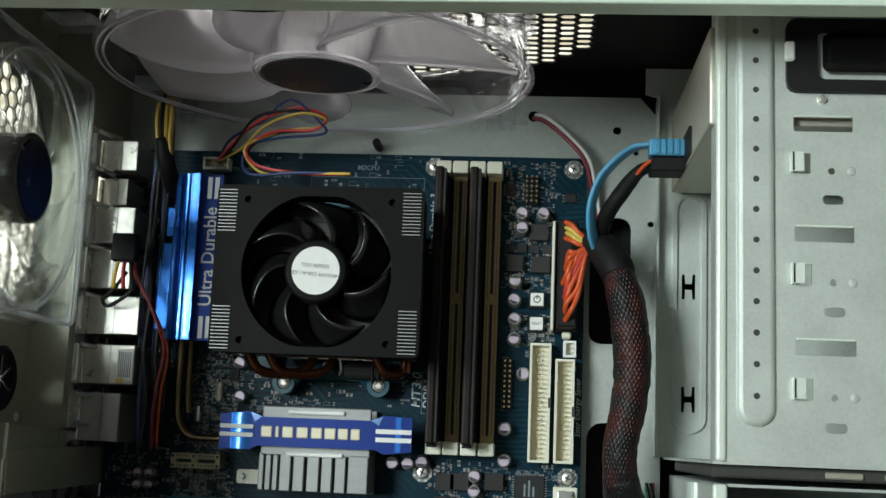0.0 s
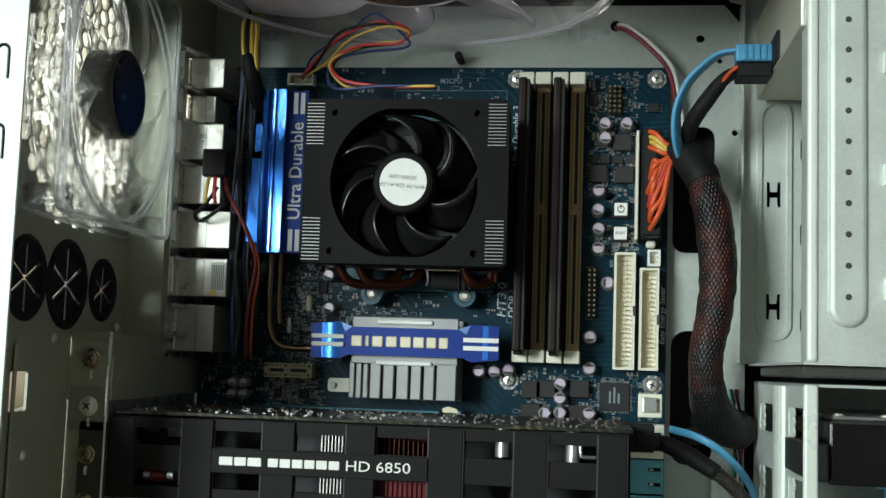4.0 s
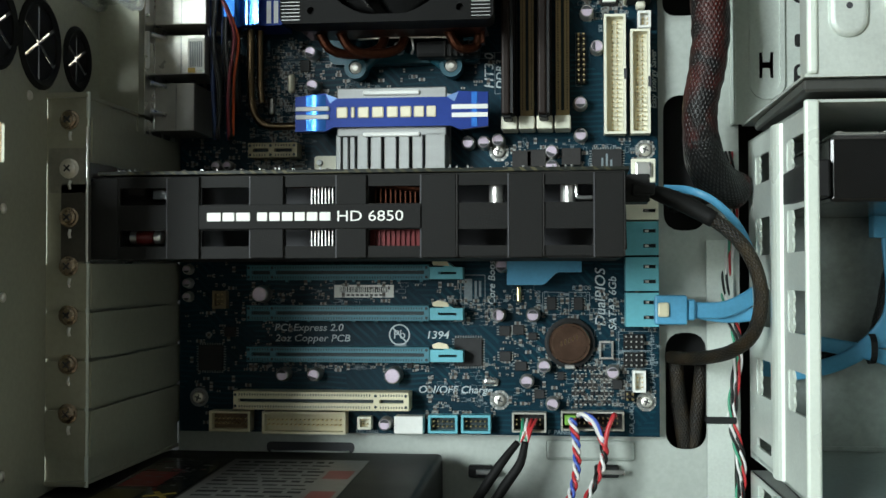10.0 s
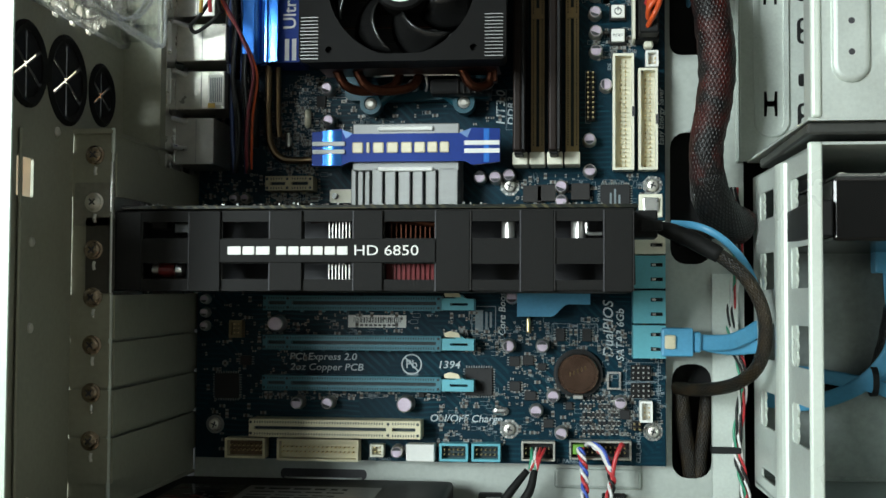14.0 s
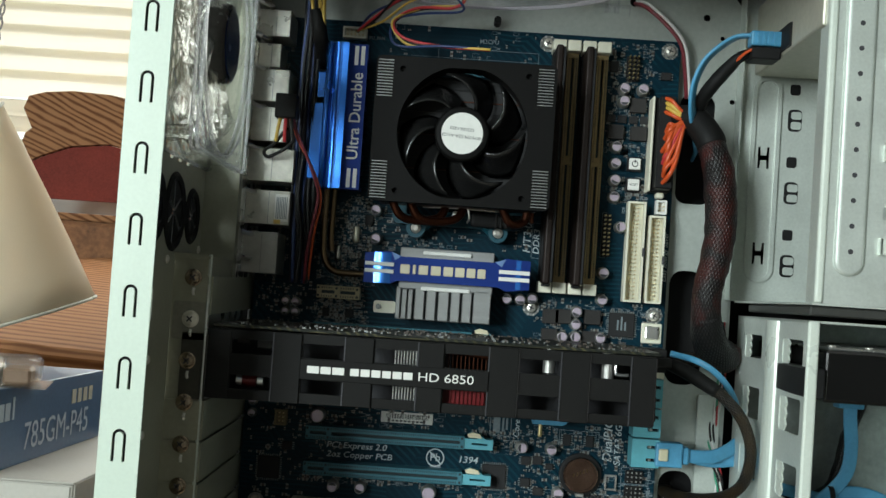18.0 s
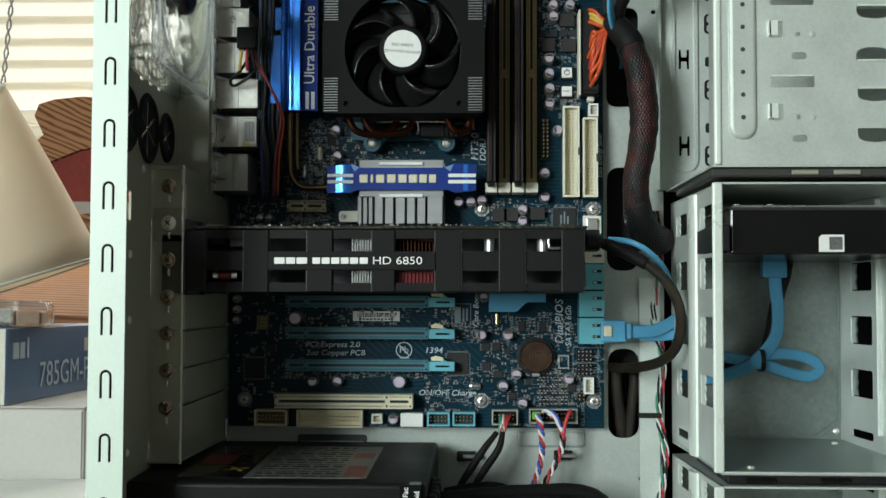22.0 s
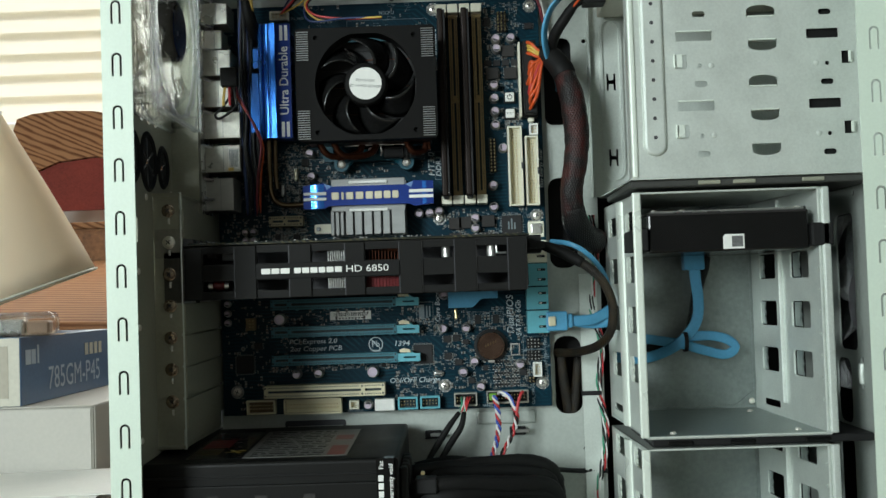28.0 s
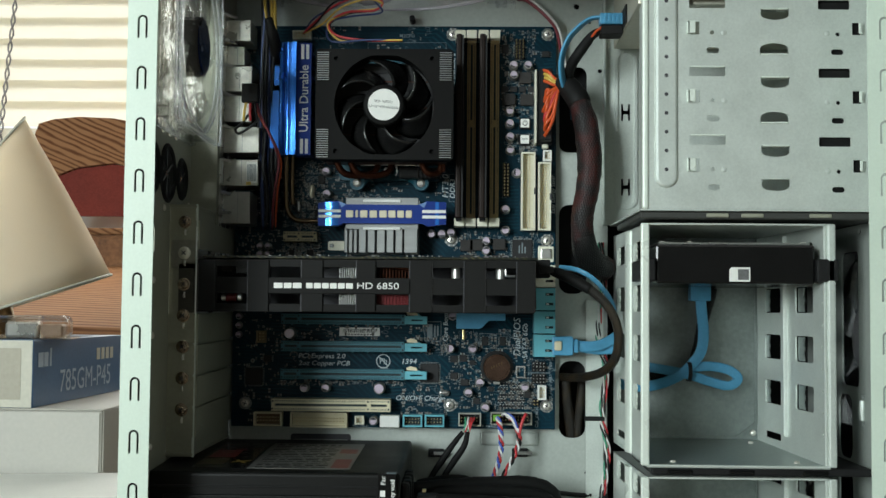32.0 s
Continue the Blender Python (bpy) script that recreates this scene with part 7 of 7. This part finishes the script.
place("printed_text", me, seal, "", TILT @ Matrix.Translation(V(128.6, -2.05, -4)) @ Matrix.Rotation(radians(90), 4, "X") @ Matrix.Rotation(radians(90), 4, "Z"))
bm = bmesh.new()
for k in range(4):
    box(bm, 126.6, 129.8, -2.2, -1.9, -29 + 5.0 * k, -25.2 + 5.0 * k)
on_psu("logo_print", bm, WHITE, seal)
for k in range(5):
    on_psu("side_louvre", B(139, 144 + k % 2, 10 + 12 * k, 18 + 12 * k, -40, -8, 1), BLACK, body)
part("tray_slot", sheet(rrect(67, -19.6, 46, 5.4, 2.2, 4), [], -0.3, plane_xz(YT - 0.1)), INK, case, "dark punched slot in the tray")
part("tray_bridge", tube(bmesh.new(), [(47, 7, -22.6), (50, 3.4, -22.4), (67, 2.8, -22.2), (84, 3.4, -22.4), (87, 7, -22.6)], 1.5, 10, 6, (3.4, 1.4)), STEEL_IN, case, "pressed bridge over the slot")


# ---- cables ----
def cable(name, label, pts, r, material, category="cable", seg=10, radii=None, wobble=0.0, n=8, flat=None, group=""):
    th = thing(name, label, category, group)
    part("run", tube(bmesh.new(), pts, r, seg, n, flat, radii, wobble), material, th, "", True)
    return th


big = thing("power_cable", "thick black and red braided main power cable", "cable")
P = [(240, -20, 247), (250, -26, 244), (257, -32, 234), (262, -36, 218), (265, -36, 200), (266, -36, 182), (264, -36, 164), (261, -36, 148), (261, -34, 134), (264, -28, 122), (271, -18, 113), (280, -6, 110)]
part("sleeve", tube(bmesh.new(), P[2:], 9, 24, 8, None, [7.5, 8.6, 9, 8.8, 8.4, 8.2, 8.2, 8.4, 9, 9.4], 0.10), BRAID_RED, big, "expanding braided sleeve", True)
part("heat_shrink", tube(bmesh.new(), P[:3] + [(259, -33.6, 229)], 8, 18, 6, None, [6.5, 8.2, 8.6, 8.4]), RUBBER, big, "black heat-shrink collar", True)
part("lower_collar", tube(bmesh.new(), P[-4:], 8.6, 18, 6, None, [8.4, 9.6, 9.9, 9.2], 0.06), BRAID, big, "black braided lower end", True)
part("plug", B(230, 239.6, -24, -12, 204, 257.4, 0.8), BLACK, big)
rng = random.Random(5)
for k in range(9):
    z = 206.5 + 3.6 * k
    part("wire", tube(bmesh.new(), [(233 + rng.uniform(-1, 1.6), -22, z), (235.4 + rng.uniform(-1, 2), -27 - rng.uniform(0, 3), z + 5), (238 + rng.uniform(-1, 2), -29, min(z + 13, 240)), (244, -28, 241 + rng.uniform(-2, 2)), (250, -27, 243)], 1.35, 8), ORANGE if k not in (3,) else RED_WIRE, big, "", True)
for k in range(4):
    part("wire", tube(bmesh.new(), [(233 + rng.uniform(-0.6, 1), -22, 256.5 - 2.6 * k), (236.4, -27, 254 - 2.6 * k), (241, -28, 249 - 1.6 * k), (248, -27, 245)], 1.25, 8), YELLOW if k in (1, 2) else ORANGE, big, "", True)

gp = thing("card_power_cable", "brown braided cable feeding the graphics card", "cable")
Q = [(236, -54, 106.6), (243, -56, 104), (252, -58, 100), (264, -60, 93), (275, -62, 83), (282, -62, 70), (284, -60, 56), (281, -54, 42), (272, -40, 33), (258, -20, 29), (250, 6, 28)]
part("sleeve", tube(bmesh.new(), Q[2:], 3.2, 14, 8, None, None, 0.05), BRAID_BROWN, gp, "", True)
part("heat_shrink", tube(bmesh.new(), Q[:4], 4.0, 14, 6, None, [2.8, 3.9, 4.1, 3.8], 0.06), RUBBER, gp, "", True)
for k, m_ in enumerate((YELLOW, YELLOW, BLACK_WIRE)):
    part("wire", tube(bmesh.new(), [(234, -50 - 3 * k, 108 - k), (238, -54 - k, 107), (243, -56, 104.4)], 1.0, 8), m_, gp, "", True)

cable("blue_drive_cable", "flat light blue drive cable behind the power lead", [(246, -20, 110), (256, -34, 108), (266, -38, 103), (276, -34, 94), (284, -20, 84), (288, -4, 76)], 3, SKY, flat=(3.6, 3.0), seg=12)
sc = thing("blue_drive_cable", "light blue drive cable plugged into the board", "cable")
part("plug", B(240.6, 256, -19, -8, 45, 59, 1, 2), SKY, sc)
part("plug_neck", B(256, 260, -17, -9, 47, 57, 0.8), SKY, sc)
part("latch_clip", B(242, 247.4, -21, -18.6, 48.6, 55.6, 1.0, 2), IVORY, sc, "ivory latch clip")
part("run", tube(bmesh.new(), [(258, -13, 52), (266, -13, 51.6), (275, -12, 52.4), (284, -8, 56), (291, -2, 60)], 3, 12, 8, (8, 2.6)), SKY, sc, "", True)
part("run", tube(bmesh.new(), [(258, -10, 52), (267, -10, 50), (277, -8, 49), (291, -4, 50)], 3, 12, 8, (7, 2.4)), SKY, sc, "", True)

# optical drive leads
od = thing("optical_drive_cable", "light blue cable curving down from the optical drive", "cable")
part("plug", B(270, 286.6, -67, -57, 280.5, 288.5, 0.8, 2), SKY, od)
for k in range(4):
    part("plug_ridge", B(273 + 3 * k, 274.4 + 3 * k, -68, -66.8, 281, 288), SKY, od)
part("run", tube(bmesh.new(), [(272, -62, 286.4), (264, -58, 286), (256, -52, 281), (249, -48, 273), (245, -44, 261), (245.6, -38, 249), (250, -26, 240), (256, -4, 232), (258, 14, 228)], 3, 12, 8, (2.2, 6.6)), SKY, od, "", True)
op = thing("optical_power_cable", "black taped power lead of the optical drive", "cable")
part("plug", B(271, 286.4, -66, -50, 273.4, 280, 0.6), BLACK, op)
part("run", tube(bmesh.new(), [(272, -58, 278), (266, -54, 275), (260, -48, 268), (253, -40, 258), (251, -24, 248), (256, -6, 240), (258, 14, 236)], 4, 12, 8, None, [2.4, 3.4, 4.0, 3.8, 3.8, 3.8], 0.12), RUBBER, op, "", True)
for k, m_ in enumerate((ORANGE, RED_WIRE, BLACK_WIRE)):
    part("wire", tube(bmesh.new(), [(272, -64 + 4 * k, 279), (268, -60 + 2 * k, 276.6), (263, -52, 271)], 0.9, 8), m_, op, "", True)

# blue cable in the drive cage
hc = thing("blue_drive_cable", "light blue cable looped and tied inside the drive cage", "cable")
part("plug", B(341, 356, -24, -14, 86, 97, 0.8, 2), SKY, hc)
part("run", tube(bmesh.new(), [(349, -20, 90), (350, -19, 78), (351.5, -18, 64), (350, -18, 50), (343, -17, 39), (334, -15, 31), (322, -10, 25), (308, -6, 22), (290, -4, 24)], 3, 12, 8, (8, 2.2)), SKY, hc, "", True)
part("loop", tube(bmesh.new(), [(292, -4, 36), (308, -8, 37), (324, -12, 35), (340, -16, 32), (356, -17, 27), (370, -17, 24), (377, -17, 29), (371, -17, 35), (358, -16, 38), (342, -14, 37)], 3, 12, 8, (7, 2.2)), SKY, hc, "", True)
part("cable_tie", lathe(bmesh.new(), [(6.4, -1.4), (7.2, -1.4), (7.2, 1.4), (6.4, 1.4), (6.4, -1.4)], (341, -17, 34), "x", 18), BLACK, hc)
hp = cable("drive_power_cable", "black power lead hanging behind the blue cable", [(360, -10, 96), (357, -8, 82), (352, -6, 66), (349, -6, 50), (342, -6, 36), (324, -4, 30), (290, -3, 32)], 3.6, BRAID, wobble=0.15)

# twisted panel leads
def twist(name, label, path, mats, r=1.05, turns=6, off=1.5):
    th = thing(name, label, "wires", "front panel leads")
    c = smooth_path(path, 10)
    for k, m_ in enumerate(mats):
        pts = []
        for i, q in enumerate(c):
            a = 2 * math.pi * (turns * i / len(c) + k / len(mats))
            pts.append((q.x + off * math.cos(a), q.y + off * math.sin(a), q.z))
        part("wire", tube(bmesh.new(), pts, r, 8, 2), m_, th, "", True)
    return th


twist("panel_wires", "twisted red, white and blue wires from the front panel", [(201, -10, -1), (203, -16, -12), (203, -20, -26), (199, -26, -40), (192, -34, -56)], (RED_WIRE, WHITE_WIRE, BLUE_WIRE), 0.85, 5.0, 1.35)
twist("panel_wires", "twisted red, white and black wires from the front panel", [(208, -10, 0), (214, -16, -6), (216.4, -18, -18), (211, -22, -32), (202, -28, -46), (193, -36, -59)], (RED_WIRE, WHITE_WIRE, BLACK_WIRE), 0.85, 5.5, 1.35)
part_loop = thing("panel_wires", "white and red wires arching from the panel header", "wires", "front panel leads")
for m_, o in ((WHITE_WIRE, 0), (BLUE_WIRE, 1.6)):
    part("wire", tube(bmesh.new(), [(204 + o, -9, 0), (206 + o, -15, 1.5), (211 + o, -17, -2), (216, -18, -12)], 1.1, 8), m_, part_loop, "", True)
part("wire", tube(bmesh.new(), [(222, -9, 0), (221, -16, 1), (218, -18, -6), (216, -18, -18)], 1.2, 8), RED_WIRE, part_loop, "", True)
for dx in (0, 9):
    lead = thing("usb_lead", "black sheathed lead with bare coloured wires at its plug", "cable", "black panel leads")
    part("sheath", tube(bmesh.new(), [(175 + dx * 0.4, -17, -12), (167 + dx, -20, -22), (159.5 + dx, -22, -33), (151 + dx, -26, -46), (145 + dx, -30, -58)], 2.2, 10, 8, None, [1.7, 2.3, 2.6, 2.0, 2.2]), RUBBER, lead, "", True)
    for j, m_ in enumerate((GREEN_WIRE, WHITE_WIRE, RED_WIRE, RED_WIRE)):
        part("wire", tube(bmesh.new(), [(177 + 2.2 * j, -8, -2), (177 + 1.6 * j, -14, -5), (176 + dx * 0.4, -17, -12)], 0.75, 6), m_, lead, "", True)
for x, z in ((156, -30), (219, -29)):
    cl = thing("cable_clip", "small black cable clip on the tray", "clip", "tray clips")
    part("clip_body", B(x - 7, x + 5, 3, 8, z - 3, z + 3, 0.6), BLACK, cl)
    part("clip_tongue", B(x - 3, x + 8, 1, 3.2, z - 1.2, z + 1.2, 0.4), CHROME, cl)

# leads beside and behind the drive cage
for k, (x, mats) in enumerate(((281.5, (WHITE_WIRE, GREEN_WIRE, BLACK_WIRE)), (283.5, (RED_WIRE, WHITE_WIRE, BLACK_WIRE)))):
    twist("side_wires", "twisted coloured wires in the gap beside the drive cage", [(x - 4, 5, 130), (x - 2, 4, 96), (x - 6, 5, 60), (x, 3, 34), (x - 3, 4, 0), (x + 1, 3, -24), (x - 1, 4, -50), (x - 8, 5, -80), (x - 12, 6, -112)], mats, 0.66, 9, 1.0)
cable("rear_braided_cable", "brown braided cable inside the tray opening", [(252, 14, 30), (254, 14, 8), (258, 16, -20), (260, 18, -50)], 4.2, BRAID_BROWN)
cable("rear_braided_cable", "dark braided cable inside the tray opening", [(266, 14, 24), (264, 14, 4), (262, 15, -18), (263, 18, -50)], 3.6, BRAID_BROWN)
cable("rear_braided_cable", "brown braided cable emerging under the main lead", [(252, 10, 104), (258, 2, 106), (268, -6, 108), (276, -4, 112), (283, 2, 116)], 4.4, BRAID_BROWN)
tie = thing("cable_tie", "black cable tie round the tray edge", "cable tie")
part("strap", B(266.6, 281.4, 1.8, 10, -4.4, -1.2, 0.4), BLACK, tie)

# power supply cable bundle
bun = thing("cable_bundle", "tangle of black power supply cables", "cable bundle")
rng = random.Random(9)
for k in range(12):
    y, z = -118 + rng.uniform(0, 84), -38 - rng.uniform(0, 50)
    part("run", tube(bmesh.new(), [(143, y, z), (165 + rng.uniform(0, 10), y + rng.uniform(-6, 6), z - rng.uniform(-6, 6)), (195, y * 0.8, z - rng.uniform(-4, 10)), (222 + rng.uniform(0, 14), y * 0.6, z - rng.uniform(6, 22)), (238 + rng.uniform(0, 10), y * 0.4, z - 40)], 4 + rng.uniform(0, 3), 10, 6, None, None, 0.12), RUBBER if k % 4 else BRAID, bun, "", True)
part("run", tube(bmesh.new(), [(141, -74, -40), (170, -66, -38), (205, -52, -38), (228, -42, -41), (240, -30, -52), (244, -16, -76), (245, -6, -112)], 8, 16, 8, None, [5, 5, 5, 6, 7, 7, 6], 0.14), RUBBER, bun, "thick braided cable over the edge", True)
for k in range(16):
    y, z = -120 + 6.4 * k + rng.uniform(-3, 3), -43 - 4.8 * (k % 8)
    part("run", tube(bmesh.new(), [(142, y, z), (170, y + rng.uniform(-4, 4), z + rng.uniform(-2, 2)), (205, y * 0.85, z - rng.uniform(0, 3)), (232, y * 0.7, z - 6), (241, y * 0.6, z - 22), (244, y * 0.5, -114)], 5.4, 10, 5, None, None, 0.1), RUBBER, bun, "", True)
part("strap", tube(bmesh.new(), [(226, -34, -46), (240, -10, -50), (262, 4, -54), (284, 6, -55)], 1.8, 8), BLACK, bun)
part("molex_plug", B(146, 160, -128, -112, -46, -36, 1), BLACK, bun)
bun.location = V(0, 0, -6)
part("gold_pin", B(150, 152.4, -129, -126, -39.4, -37.4, 0.3), PINS, bun)
part("run", tube(bmesh.new(), [(150, -118, -46), (166, -120, -52), (182, -116, -60), (200, -100, -74)], 2, 8), MAROON, bun, "", True)

# leads at the back of the board, beside the ports
for pts, m_, r in (([(23, -44, 228), (25, -42, 220), (31, -40, 208), (37, -38, 194), (39, -36, 184), (36, -34, 166), (34, -30, 150), (33, -24, 136)], MAROON, 0.9), ([(21, -44, 228), (26, -41, 216), (33, -38, 204), (38.6, -37, 192), (40.4, -34, 182), (37.4, -31, 164), (35, -24, 138)], ORANGE, 0.7),
                  ([(34, -16, 262), (34, -18, 220), (34, -16, 150)], BLACK_WIRE, 2.6)):
    cable("board_edge_lead", "thin lead running down beside the ports", pts, r, m_, "wire", 8, group="port side leads")
rng = random.Random(17)
for k in range(7):
    x, y = 22 + 1.7 * k, -22 - 2.2 * (k % 4)
    pts = [(x + rng.uniform(-1, 1) + (2 if z < 170 else 0), y + rng.uniform(-2, 2), z) for z in (312, 290, 262, 236, 210, 184, 160, 136)]
    cable("board_edge_lead", "thin dark lead running down beside the ports", pts, rng.uniform(0.8, 1.2), DIM_BLUE if k in (1, 4) else BLACK_WIRE, "wire", 8, group="port side leads")
fp = thing("fan_plug", "black fan plug joined to coloured wires", "plug")
part("shell", B(13, 25, -49, -41, 227, 240.6, 0.6), BLACK, fp)
for k, m_ in enumerate((YELLOW, RED_WIRE, BLACK_WIRE)):
    part("wire", tube(bmesh.new(), [(16 + 3 * k, -45, 228), (15 + 4 * k, -46, 221), (14 + 5 * k, -44, 214)], 1.0, 8), m_, fp, "", True)
part("loop", tube(bmesh.new(), [(20, -44, 222), (13, -42, 213), (7, -38, 209), (9, -36, 206), (18, -40, 210), (24, -40, 216)], 1.0, 8), BLACK_WIRE, fp, "", True)
ep = thing("cpu_power_cable", "bundle of yellow and black processor power wires", "cable")
for k in range(8):
    u, d = k % 4, k // 4
    part("wire", tube(bmesh.new(), [(25 + 1.7 * u, -12 - 3 * d, 334), (25.4 + 1.9 * u, -26 - 3 * d, 316), (27 + 2.4 * u, -36 - 2 * d, 302), (29.4 + 1.9 * u, -38 - 2 * d, 288), (32 + 1.3 * u, -34, 274), (33 + 0.8 * u, -22, 264)], 1.0, 8), YELLOW if (u + d) % 4 != 2 else BLACK_WIRE, ep, "", True)
part("sleeve", tube(bmesh.new(), [(30.6, -39, 291), (33, -37, 279), (34.4, -30, 270), (34.4, -20, 264)], 4.2, 12, 6, None, [3.4, 4.4, 4.4, 4.0]), RUBBER, ep, "", True)
part("plug", B(26, 38, -20, -2, 256, 272, 0.8), BLACK, ep)
# loops of the processor fan lead
fl_ = thing("fan_lead", "looped red, yellow and blue leads of the processor fan", "wires")
rng = random.Random(31)
LOOP = [(52, -10, 286), (64, -26, 292), (80, -40, 301), (100, -46, 306), (114, -44, 302), (108, -40, 296), (88, -40, 295), (75, -42, 286), (82, -46, 276), (104, -52, 272), (130, -58, 270)]
for m_, o in ((RED_WIRE, 0.0), (YELLOW, 1.0), (DIM_BLUE, 1.6), (BLACK_WIRE, 0.6)):
    pts = [(x + o * rng.uniform(-3, 5) * (0 < i < 9), y + rng.uniform(-2, 2), z + o * rng.uniform(-3.4, 2.4) * (0 < i < 9)) for i, (x, y, z) in enumerate(LOOP)]
    part("wire", tube(bmesh.new(), pts, 0.72 if o else 0.85, 8), m_, fl_, "", True)
tw = thing("top_fan_lead", "maroon and white lead from the top fan", "wires")
part("wire", tube(bmesh.new(), [(216, 8, 318), (222, 0, 314), (234, -4, 303), (243, -4, 292), (247, 0, 278), (250, 6, 262)], 1.2, 8), MAROON, tw, "", True)
part("wire", tube(bmesh.new(), [(217, 8, 319.6), (223.4, 0, 315.6), (235.6, -4, 304.6), (245, -4, 293), (249, 0, 278), (252, 6, 262)], 1.0, 8), WHITE_WIRE, tw, "", True)
